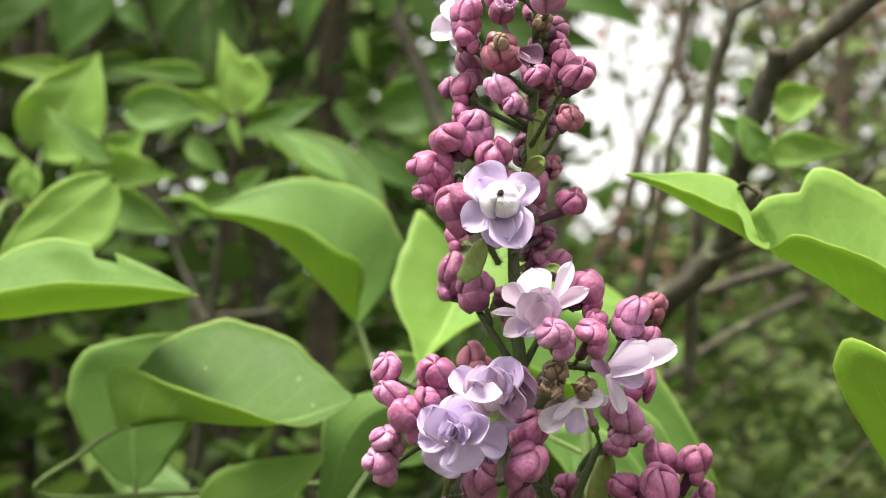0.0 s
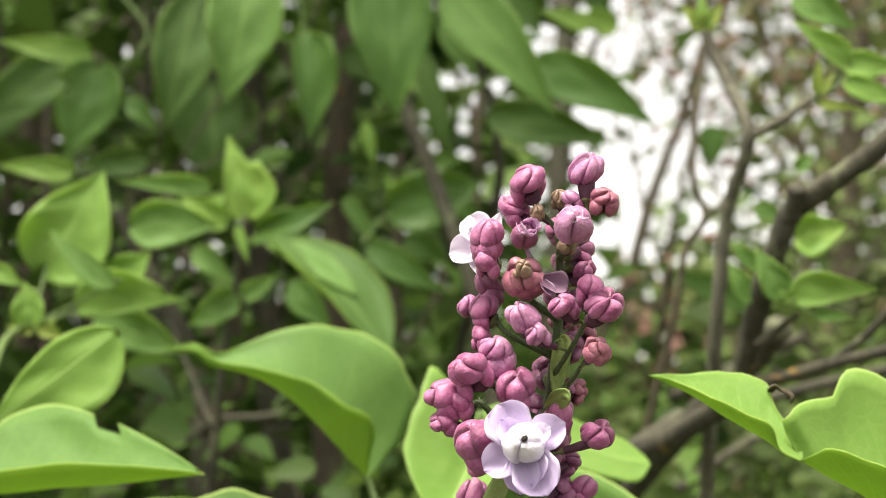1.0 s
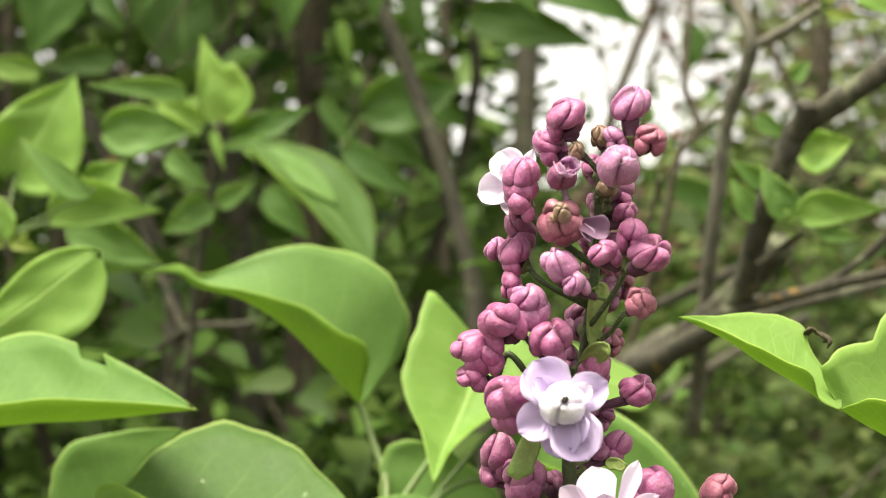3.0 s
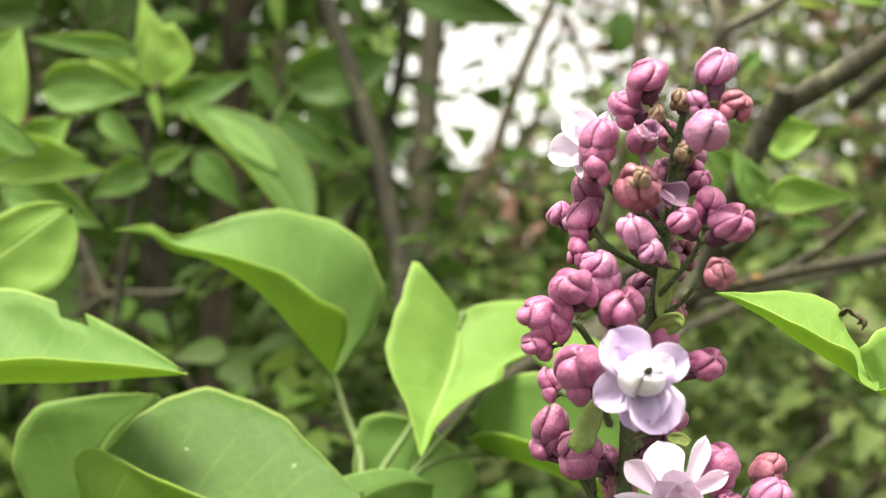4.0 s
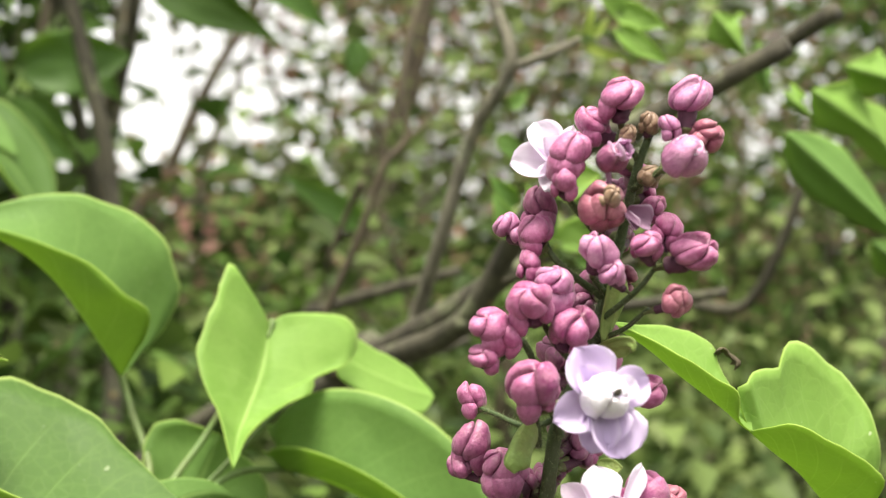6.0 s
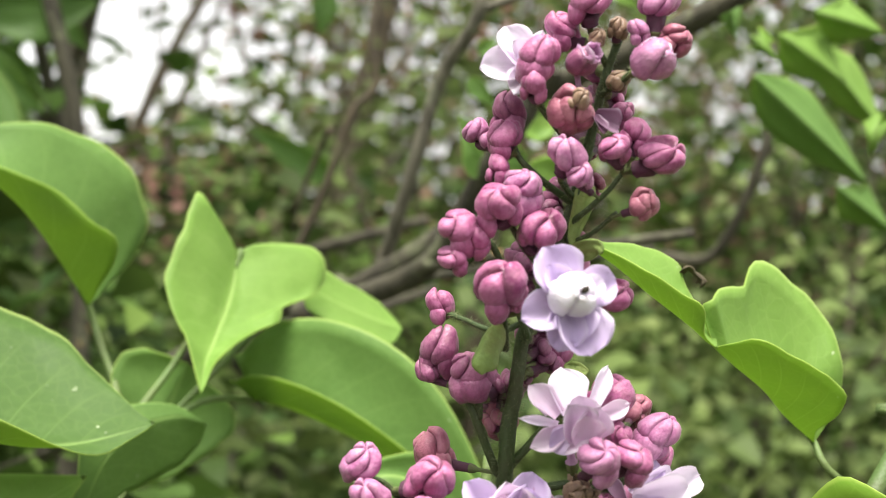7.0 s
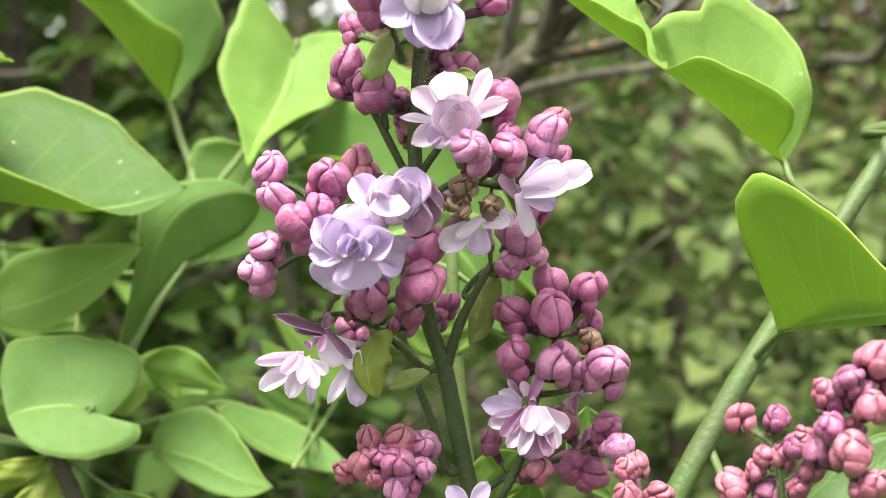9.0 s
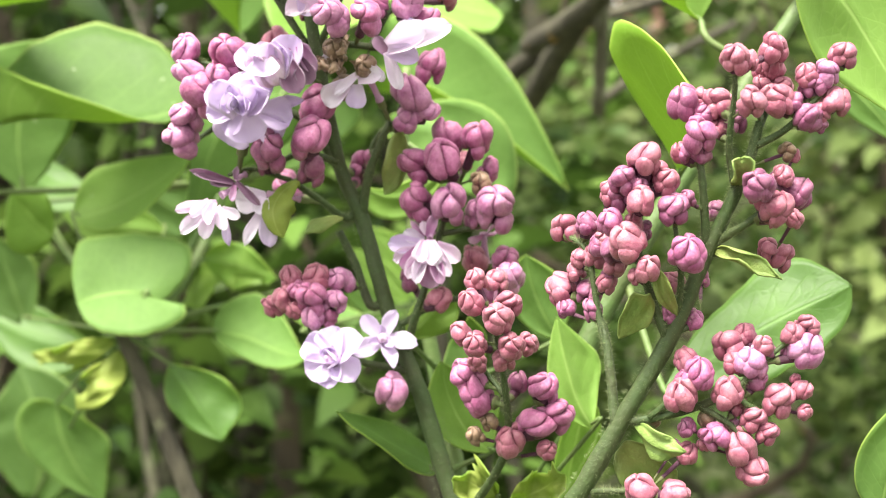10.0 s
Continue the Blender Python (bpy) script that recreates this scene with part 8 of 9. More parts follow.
tube("stem", [(-0.3857, 1.5000, -0.0200), (-0.3823, 1.5000, 1.1950), (-0.3527, 1.5000, 1.3742), (-0.3559, 1.5000, 1.4698), (-0.3265, 1.5000, 1.6318)], [0.0110, 0.0080], BARK_DARK, trunk, seg=14, rough=0.08, seed=5)
tube("side_branch", [(-0.3556, 1.5000, 1.4603), (-0.4676, 1.5300, 1.6003), (-0.5516, 1.5600, 1.8243)], [0.0036, 0.0020], BARK_DARK, trunk, seg=8, rough=0.1, seed=5)
tube("side_branch", [(-0.3540, 1.5000, 1.4124), (-0.2740, 1.5300, 1.5124), (-0.2140, 1.5600, 1.6724)], [0.0036, 0.0020], BARK_DARK, trunk, seg=8, rough=0.1, seed=5)
trunk = tagged(new("trunk"), "twisted lilac stem standing in the thicket", "trunk", "shrub trunks")
trunk.location = (-0.3963, 1.3000, -0.0200)
tube("stem", [(-0.3963, 1.3000, -0.0200), (-0.3684, 1.3000, 1.2096), (-0.3576, 1.3000, 1.3121), (-0.3737, 1.3000, 1.4043), (-0.4104, 1.3000, 1.4856), (-0.4673, 1.3500, 1.5827)], [0.0130, 0.0090], BARK, trunk, seg=14, rough=0.08, seed=6)
tube("side_branch", [(-0.4067, 1.3000, 1.4775), (-0.2947, 1.3300, 1.6175), (-0.2107, 1.3600, 1.8415)], [0.0040, 0.0022], BARK, trunk, seg=8, rough=0.1, seed=6)
tube("side_branch", [(-0.3884, 1.3000, 1.4369), (-0.4684, 1.3300, 1.5369), (-0.5284, 1.3600, 1.6969)], [0.0040, 0.0022], BARK, trunk, seg=8, rough=0.1, seed=6)
trunk = tagged(new("trunk"), "lilac stem in shade standing in the thicket", "trunk", "shrub trunks")
trunk.location = (-0.7532, 2.2000, -0.0200)
tube("stem", [(-0.7532, 2.2000, -0.0200), (-0.7303, 2.2000, 1.2593), (-0.7406, 2.2000, 1.5624), (-0.7166, 2.2000, 1.9757), (-0.7270, 2.2000, 2.2965)], [0.0200, 0.0160], BARK_DARK, trunk, seg=14, rough=0.08, seed=7)
tube("side_branch", [(-0.7190, 2.2000, 1.9343), (-0.8310, 2.2300, 2.0743), (-0.9150, 2.2600, 2.2983)], [0.0072, 0.0040], BARK_DARK, trunk, seg=8, rough=0.1, seed=7)
tube("side_branch", [(-0.7310, 2.2000, 1.7277), (-0.6510, 2.2300, 1.8277), (-0.5910, 2.2600, 1.9877)], [0.0072, 0.0040], BARK_DARK, trunk, seg=8, rough=0.1, seed=7)
trunk = tagged(new("trunk"), "lilac stem in shade standing in the thicket", "trunk", "shrub trunks")
trunk.location = (-0.8320, 2.0000, -0.0200)
tube("stem", [(-0.8320, 2.0000, -0.0200), (-0.8026, 2.0000, 1.3636), (-0.7845, 2.0000, 1.8359), (-0.7978, 2.0000, 2.2296)], [0.0220, 0.0180], BARK_DARK, trunk, seg=14, rough=0.08, seed=8)
tube("side_branch", [(-0.7863, 2.0000, 1.7886), (-0.6743, 2.0300, 1.9286), (-0.5903, 2.0600, 2.1526)], [0.0081, 0.0045], BARK_DARK, trunk, seg=8, rough=0.1, seed=8)
tube("side_branch", [(-0.7954, 2.0000, 1.5525), (-0.8754, 2.0300, 1.6525), (-0.9354, 2.0600, 1.8125)], [0.0081, 0.0045], BARK_DARK, trunk, seg=8, rough=0.1, seed=8)
trunk = tagged(new("trunk"), "lilac stem in shade standing in the thicket", "trunk", "shrub trunks")
trunk.location = (-0.2755, 2.6000, -0.0200)
tube("stem", [(-0.2755, 2.6000, -0.0200), (-0.2507, 2.6000, 1.2170), (-0.2076, 2.6000, 1.7965), (-0.1867, 2.6000, 2.4010)], [0.0130, 0.0110], BARK_DARK, trunk, seg=14, rough=0.08, seed=9)
tube("side_branch", [(-0.2119, 2.6000, 1.7386), (-0.3239, 2.6300, 1.8786), (-0.4079, 2.6600, 2.1026)], [0.0090, 0.0050], BARK_DARK, trunk, seg=8, rough=0.1, seed=9)
tube("side_branch", [(-0.2335, 2.6000, 1.4488), (-0.1535, 2.6300, 1.5488), (-0.0935, 2.6600, 1.7088)], [0.0090, 0.0050], BARK_DARK, trunk, seg=8, rough=0.1, seed=9)
trunk = tagged(new("trunk"), "lilac trunk in shade standing in the thicket", "trunk", "shrub trunks")
trunk.location = (1.2485, 5.0000, -0.0200)
tube("stem", [(1.2485, 5.0000, -0.0200), (1.2485, 5.0000, 1.6259), (1.3195, 5.0000, 2.2131), (1.3916, 5.0000, 2.6842), (1.4941, 5.0000, 3.2522)], [0.06, 0.05, 0.04], BARK_DARK, trunk, seg=14, rough=0.08, seed=10)
tube("side_branch", [(1.3446, 5.0000, 2.3834), (1.2483, 5.0000, 2.7373), (1.2140, 5.0000, 3.0930)], [0.02, 0.012], BARK_DARK, trunk, seg=8, rough=0.1, seed=10)
tube("side_branch", [(1.2838, 5.0000, 1.9176), (1.0941, 5.0000, 2.3990), (1.0091, 5.0000, 2.9293)], [0.02, 0.012], BARK_DARK, trunk, seg=8, rough=0.1, seed=11)
trunk = tagged(new("trunk"), "lilac trunk in shade standing in the thicket", "trunk", "shrub trunks")
trunk.location = (0.6111, 1.7000, -0.0200)
tube("stem", [(0.6111, 1.7000, -0.0200), (0.6172, 1.7000, 0.8240), (0.5972, 1.7000, 1.1607), (0.6204, 1.7000, 1.4913)], [0.0180, 0.0140], BARK_DARK, trunk, seg=14, rough=0.08, seed=11)
tube("side_branch", [(0.5992, 1.7000, 1.1271), (0.4872, 1.7300, 1.2671), (0.4032, 1.7600, 1.4911)], [0.0063, 0.0035], BARK_DARK, trunk, seg=8, rough=0.1, seed=11)
tube("side_branch", [(0.6092, 1.7000, 0.9587), (0.6892, 1.7300, 1.0587), (0.7492, 1.7600, 1.2187)], [0.0063, 0.0035], BARK_DARK, trunk, seg=8, rough=0.1, seed=11)
# ---- hanging and upright leaves of the branches behind ----
spray = thing("hanging_leaves", (-0.3308, 1.1000, 1.8220), "branch with long-pointed dark green leaves hanging down", "branch", "leafy branches")
tube("stem", [(-0.5726, 1.1000, 1.8025), (-0.4214, 1.1000, 1.8101), (-0.2561, 1.0800, 1.8040), (-0.0939, 1.1000, 1.7928), (0.0512, 1.1200, 1.7522)], [0.004, 0.0035, 0.003], BARK, spray, seg=8)
leaf(spray, (-0.3138, 1.1000, 1.7670), (-0.3314, 1.0911, 1.6922), (-0.3526, 1.1000, 1.6228), (-0.2853, 1.0817, 1.7102), (-0.3544, 1.0825, 1.7317), top=MATURE_SHADED_TOP, seed=300, ns=18, nv=5, peak=0.28, point=1.30, lobe=(0.0043, 0.0043), wave=0.08, ruffle=0.03, stalk=[(-0.3137, 1.1200, 1.8107)])
leaf(spray, (-0.2958, 1.1300, 1.7622), (-0.3187, 1.1224, 1.7007), (-0.3445, 1.1300, 1.6438), (-0.2905, 1.1190, 1.7181), (-0.3320, 1.1158, 1.7363), top=MATURE_SHADED_TOP, seed=301, ns=18, nv=5, peak=0.28, point=1.30, lobe=(0.0027, 0.0027), wave=0.08, ruffle=0.03, stalk=[(-0.2953, 1.1200, 1.8094)])
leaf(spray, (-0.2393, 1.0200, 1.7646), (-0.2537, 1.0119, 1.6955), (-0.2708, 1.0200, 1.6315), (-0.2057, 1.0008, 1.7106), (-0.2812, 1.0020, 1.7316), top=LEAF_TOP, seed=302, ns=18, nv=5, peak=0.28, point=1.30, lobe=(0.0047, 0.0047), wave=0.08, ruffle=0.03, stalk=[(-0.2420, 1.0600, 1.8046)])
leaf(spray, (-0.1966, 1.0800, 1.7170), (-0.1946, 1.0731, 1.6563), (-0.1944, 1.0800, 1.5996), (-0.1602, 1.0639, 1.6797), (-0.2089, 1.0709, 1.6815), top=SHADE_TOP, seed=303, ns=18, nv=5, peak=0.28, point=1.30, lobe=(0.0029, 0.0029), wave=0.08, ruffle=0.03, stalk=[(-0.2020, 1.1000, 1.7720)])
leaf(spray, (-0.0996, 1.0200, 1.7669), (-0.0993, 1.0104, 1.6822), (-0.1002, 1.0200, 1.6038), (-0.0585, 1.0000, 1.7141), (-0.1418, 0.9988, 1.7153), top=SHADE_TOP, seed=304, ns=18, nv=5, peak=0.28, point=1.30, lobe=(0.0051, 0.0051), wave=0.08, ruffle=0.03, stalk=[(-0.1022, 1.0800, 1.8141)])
leaf(spray, (-0.0794, 1.1200, 1.7048), (-0.0649, 1.1125, 1.6409), (-0.0511, 1.1200, 1.5809), (-0.0594, 1.1113, 1.6704), (-0.0861, 1.1100, 1.6640), top=MATURE_SHADED_TOP, seed=305, ns=18, nv=5, peak=0.28, point=1.30, lobe=(0.0017, 0.0017), wave=0.08, ruffle=0.03, stalk=[(-0.0704, 1.1000, 1.7632)])
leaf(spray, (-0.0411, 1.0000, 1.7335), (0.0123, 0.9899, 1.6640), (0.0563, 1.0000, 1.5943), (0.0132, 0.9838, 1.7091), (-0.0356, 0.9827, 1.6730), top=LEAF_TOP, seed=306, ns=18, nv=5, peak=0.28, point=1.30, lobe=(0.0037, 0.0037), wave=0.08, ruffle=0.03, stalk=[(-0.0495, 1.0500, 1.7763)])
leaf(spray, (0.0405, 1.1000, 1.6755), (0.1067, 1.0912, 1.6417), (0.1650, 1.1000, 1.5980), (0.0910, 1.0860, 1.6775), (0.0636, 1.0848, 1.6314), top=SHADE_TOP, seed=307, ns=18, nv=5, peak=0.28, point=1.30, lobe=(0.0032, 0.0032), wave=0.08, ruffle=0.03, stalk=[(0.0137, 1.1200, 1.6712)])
leaf(spray, (-0.0080, 1.1400, 1.6311), (0.0597, 1.1317, 1.6148), (0.1243, 1.1400, 1.5904), (0.0365, 1.1274, 1.6427), (0.0227, 1.1257, 1.5957), top=MATURE_SHADED_TOP, seed=308, ns=18, nv=5, peak=0.28, point=1.30, lobe=(0.0029, 0.0029), wave=0.08, ruffle=0.03, stalk=[(-0.0257, 1.1500, 1.6219)])
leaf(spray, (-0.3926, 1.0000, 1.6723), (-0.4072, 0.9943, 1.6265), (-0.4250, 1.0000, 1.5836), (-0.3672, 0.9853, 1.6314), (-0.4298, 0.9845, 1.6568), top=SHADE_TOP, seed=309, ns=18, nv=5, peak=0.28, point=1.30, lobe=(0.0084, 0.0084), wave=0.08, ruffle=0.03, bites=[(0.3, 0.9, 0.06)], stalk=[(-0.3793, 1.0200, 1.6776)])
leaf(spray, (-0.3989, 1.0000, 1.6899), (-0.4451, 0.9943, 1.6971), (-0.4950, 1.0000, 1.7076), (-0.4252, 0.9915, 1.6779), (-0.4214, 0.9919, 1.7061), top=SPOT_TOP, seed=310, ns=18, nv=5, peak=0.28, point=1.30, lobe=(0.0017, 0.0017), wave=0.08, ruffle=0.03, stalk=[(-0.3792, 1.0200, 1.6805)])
leaf(spray, (-0.4590, 1.1000, 1.7075), (-0.5081, 1.0925, 1.6712), (-0.5621, 1.1000, 1.6388), (-0.4667, 1.0854, 1.6600), (-0.5009, 1.0846, 1.7109), top=MATURE_SHADED_TOP, seed=311, ns=18, nv=5, peak=0.28, point=1.30, lobe=(0.0036, 0.0036), wave=0.08, ruffle=0.03, stalk=[(-0.4153, 1.1000, 1.7121)])
leaf(spray, (-0.3854, 1.1500, 1.6086), (-0.4230, 1.1454, 1.6045), (-0.4631, 1.1500, 1.6021), (-0.4031, 1.1416, 1.5891), (-0.4069, 1.1412, 1.6224), top=MATURE_SHADED_TOP, seed=312, ns=18, nv=5, peak=0.28, point=1.30, lobe=(0.0020, 0.0020), wave=0.08, ruffle=0.03)
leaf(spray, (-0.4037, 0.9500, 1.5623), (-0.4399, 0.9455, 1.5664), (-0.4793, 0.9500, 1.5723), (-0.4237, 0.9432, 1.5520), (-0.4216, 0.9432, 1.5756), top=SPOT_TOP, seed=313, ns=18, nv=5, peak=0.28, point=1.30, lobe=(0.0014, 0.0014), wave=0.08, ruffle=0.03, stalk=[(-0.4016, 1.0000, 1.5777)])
leaf(spray, (-0.3401, 1.3000, 1.7239), (-0.3364, 1.2921, 1.6551), (-0.3359, 1.3000, 1.5902), (-0.2809, 1.2763, 1.6811), (-0.3854, 1.2773, 1.6808), top=MATURE_SHADED_TOP, seed=314, ns=18, nv=5, peak=0.28, point=1.30, lobe=(0.0063, 0.0063), wave=0.08, ruffle=0.03, stalk=[(-0.3403, 1.3000, 1.7586)])
leaf(spray, (-0.1288, 1.2000, 1.5449), (-0.0733, 1.1932, 1.5564), (-0.0185, 1.2000, 1.5700), (-0.1036, 1.1859, 1.5779), (-0.0912, 1.1867, 1.5242), top=MATURE_SHADED_TOP, seed=315, ns=18, nv=5, peak=0.28, point=1.30, lobe=(0.0033, 0.0033), wave=0.08, ruffle=0.03, stalk=[(-0.1487, 1.2500, 1.5417)])
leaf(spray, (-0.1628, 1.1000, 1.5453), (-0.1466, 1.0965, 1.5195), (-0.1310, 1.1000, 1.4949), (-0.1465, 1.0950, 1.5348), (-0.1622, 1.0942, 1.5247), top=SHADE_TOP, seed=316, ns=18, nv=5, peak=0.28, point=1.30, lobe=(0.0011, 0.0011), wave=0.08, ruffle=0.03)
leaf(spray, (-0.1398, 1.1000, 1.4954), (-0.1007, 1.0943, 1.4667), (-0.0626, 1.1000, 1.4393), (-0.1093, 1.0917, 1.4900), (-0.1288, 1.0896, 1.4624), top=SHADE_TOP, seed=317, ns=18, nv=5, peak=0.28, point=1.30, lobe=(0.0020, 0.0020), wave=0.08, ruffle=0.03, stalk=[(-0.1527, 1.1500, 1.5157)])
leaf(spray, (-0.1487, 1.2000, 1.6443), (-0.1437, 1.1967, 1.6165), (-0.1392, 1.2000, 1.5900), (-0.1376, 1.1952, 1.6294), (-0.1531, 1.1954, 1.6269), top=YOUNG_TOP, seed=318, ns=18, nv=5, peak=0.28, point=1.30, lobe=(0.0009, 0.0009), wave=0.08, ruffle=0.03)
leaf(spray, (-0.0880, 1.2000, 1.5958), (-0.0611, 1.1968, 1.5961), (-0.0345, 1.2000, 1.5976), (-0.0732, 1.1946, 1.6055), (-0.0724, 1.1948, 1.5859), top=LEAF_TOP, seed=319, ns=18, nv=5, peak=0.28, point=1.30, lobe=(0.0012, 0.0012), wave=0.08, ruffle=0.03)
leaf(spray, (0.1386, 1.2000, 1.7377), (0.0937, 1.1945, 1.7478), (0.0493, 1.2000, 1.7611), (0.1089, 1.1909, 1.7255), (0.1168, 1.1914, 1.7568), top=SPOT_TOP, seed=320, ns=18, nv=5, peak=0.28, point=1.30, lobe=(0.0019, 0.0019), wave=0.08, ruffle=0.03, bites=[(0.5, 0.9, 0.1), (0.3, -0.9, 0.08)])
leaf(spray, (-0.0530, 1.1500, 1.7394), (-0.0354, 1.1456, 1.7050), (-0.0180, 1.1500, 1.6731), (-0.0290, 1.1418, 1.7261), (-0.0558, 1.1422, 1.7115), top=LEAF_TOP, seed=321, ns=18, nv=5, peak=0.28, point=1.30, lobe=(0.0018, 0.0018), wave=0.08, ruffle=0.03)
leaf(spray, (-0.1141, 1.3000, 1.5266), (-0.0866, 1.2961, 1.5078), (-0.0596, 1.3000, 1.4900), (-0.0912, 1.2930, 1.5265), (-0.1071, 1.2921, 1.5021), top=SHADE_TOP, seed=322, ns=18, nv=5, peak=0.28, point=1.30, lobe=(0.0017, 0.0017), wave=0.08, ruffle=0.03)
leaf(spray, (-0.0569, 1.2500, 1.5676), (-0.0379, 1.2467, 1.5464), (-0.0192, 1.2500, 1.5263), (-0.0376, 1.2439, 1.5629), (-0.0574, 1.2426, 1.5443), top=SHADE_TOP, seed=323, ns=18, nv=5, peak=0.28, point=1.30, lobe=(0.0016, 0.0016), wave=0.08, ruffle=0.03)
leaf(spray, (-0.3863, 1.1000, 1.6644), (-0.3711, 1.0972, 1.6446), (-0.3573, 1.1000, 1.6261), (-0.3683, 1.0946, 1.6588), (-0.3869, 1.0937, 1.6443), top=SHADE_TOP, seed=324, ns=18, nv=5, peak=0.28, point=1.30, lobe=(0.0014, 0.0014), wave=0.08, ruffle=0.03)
leaf(spray, (-0.1772, 1.3000, 1.7550), (-0.1474, 1.2956, 1.7313), (-0.1185, 1.3000, 1.7099), (-0.1487, 1.2908, 1.7552), (-0.1717, 1.2903, 1.7235), top=MATURE_SHADED_TOP, seed=325, ns=18, nv=5, peak=0.28, point=1.30, lobe=(0.0023, 0.0023), wave=0.08, ruffle=0.03)
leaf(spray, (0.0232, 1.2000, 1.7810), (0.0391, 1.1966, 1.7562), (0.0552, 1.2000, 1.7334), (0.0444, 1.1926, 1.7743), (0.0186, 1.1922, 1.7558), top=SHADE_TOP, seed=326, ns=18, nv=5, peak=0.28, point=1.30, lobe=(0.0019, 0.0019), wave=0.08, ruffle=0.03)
leaf(spray, (0.1166, 1.3000, 1.8189), (0.1309, 1.2958, 1.7856), (0.1459, 1.3000, 1.7548), (0.1363, 1.2928, 1.8047), (0.1109, 1.2923, 1.7921), top=MATURE_SHADED_TOP, seed=327, ns=18, nv=5, peak=0.28, point=1.30, lobe=(0.0017, 0.0017), wave=0.08, ruffle=0.03)
leaf(spray, (-0.1874, 1.3000, 1.8322), (-0.1713, 1.2962, 1.8021), (-0.1560, 1.3000, 1.7744), (-0.1599, 1.2906, 1.8230), (-0.1930, 1.2915, 1.8048), top=MATURE_SHADED_TOP, seed=328, ns=18, nv=5, peak=0.28, point=1.30, lobe=(0.0023, 0.0023), wave=0.08, ruffle=0.03)
leaf(spray, (-0.5639, 1.2500, 1.7263), (-0.5828, 1.2450, 1.6894), (-0.6051, 1.2500, 1.6550), (-0.5417, 1.2355, 1.6850), (-0.5943, 1.2378, 1.7176), top=MATURE_SHADED_TOP, seed=329, ns=18, nv=5, peak=0.28, point=1.30, lobe=(0.0036, 0.0036), wave=0.08, ruffle=0.03)
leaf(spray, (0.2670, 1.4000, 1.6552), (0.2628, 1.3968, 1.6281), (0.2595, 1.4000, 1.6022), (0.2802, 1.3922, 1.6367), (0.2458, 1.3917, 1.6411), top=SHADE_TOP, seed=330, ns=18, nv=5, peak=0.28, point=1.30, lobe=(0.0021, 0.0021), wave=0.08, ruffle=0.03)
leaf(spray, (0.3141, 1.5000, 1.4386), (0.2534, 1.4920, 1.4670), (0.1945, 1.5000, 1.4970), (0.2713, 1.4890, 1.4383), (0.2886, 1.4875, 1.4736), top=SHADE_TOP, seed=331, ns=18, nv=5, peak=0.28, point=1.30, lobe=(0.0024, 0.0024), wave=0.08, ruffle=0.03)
tube("side_stem", [(0.0144, 1.1500, 1.6835), (-0.0267, 1.1500, 1.6593), (-0.0721, 1.1500, 1.6093), (-0.1106, 1.1500, 1.5697)], [0.0028, 0.0022, 0.0016], TWIG, spray, seg=7)
tube("side_stem", [(-0.3798, 1.0300, 1.7624), (-0.3482, 1.0300, 1.7132), (-0.3761, 1.0300, 1.6811), (-0.4010, 1.0300, 1.6791)], [0.0024, 0.0018, 0.0012], TWIG, spray, seg=7)
sprig = thing("leafy_branch_end", (0.1941, 0.5100, 1.4954), "branch end with yellow-green young leaves", "branch", "leafy branches")
leaf(sprig, (0.2130, 0.5000, 1.5098), (0.1965, 0.4972, 1.5258), (0.1812, 0.5000, 1.5433), (0.2010, 0.4971, 1.5159), (0.2116, 0.4940, 1.5267), top=YOUNG_TOP, seed=380, ns=18, nv=5, peak=0.28, point=1.30, lobe=(0.0010, 0.0010), wave=0.08, ruffle=0.03, stalk=[(0.1937, 0.5100, 1.4934)])
leaf(sprig, (0.2120, 0.5000, 1.5134), (0.2291, 0.4978, 1.5103), (0.2473, 0.5000, 1.5083), (0.2222, 0.4955, 1.5200), (0.2194, 0.4958, 1.5026), top=YOUNG_TOP, seed=381, ns=18, nv=5, peak=0.28, point=1.30, lobe=(0.0010, 0.0010), wave=0.08, ruffle=0.03, stalk=[(0.1937, 0.5100, 1.4934)])
leaf(sprig, (0.2086, 0.4900, 1.5006), (0.2265, 0.4875, 1.4911), (0.2457, 0.4900, 1.4828), (0.2210, 0.4861, 1.5010), (0.2146, 0.4858, 1.4877), top=YOUNG_TOP, seed=382, ns=18, nv=5, peak=0.28, point=1.30, lobe=(0.0009, 0.0009), wave=0.08, ruffle=0.03, stalk=[(0.1937, 0.5100, 1.4934)])
leaf(sprig, (0.1927, 0.5000, 1.4898), (0.2068, 0.4982, 1.4863), (0.2218, 0.5000, 1.4837), (0.2010, 0.4979, 1.4904), (0.1997, 0.4978, 1.4845), top=YELLOW_TOP, seed=383, ns=18, nv=5, peak=0.28, point=1.30, lobe=(0.0004, 0.0004), wave=0.08, ruffle=0.03, stalk=[(0.1937, 0.5100, 1.4934)])
leaf(sprig, (0.1932, 0.5000, 1.4958), (0.1945, 0.4987, 1.5065), (0.1965, 0.5000, 1.5180), (0.1906, 0.4981, 1.5019), (0.1964, 0.4982, 1.5012), top=YELLOW_TOP, seed=384, ns=18, nv=5, peak=0.28, point=1.30, lobe=(0.0004, 0.0004), wave=0.08, ruffle=0.03, stalk=[(0.1937, 0.5100, 1.4934)])
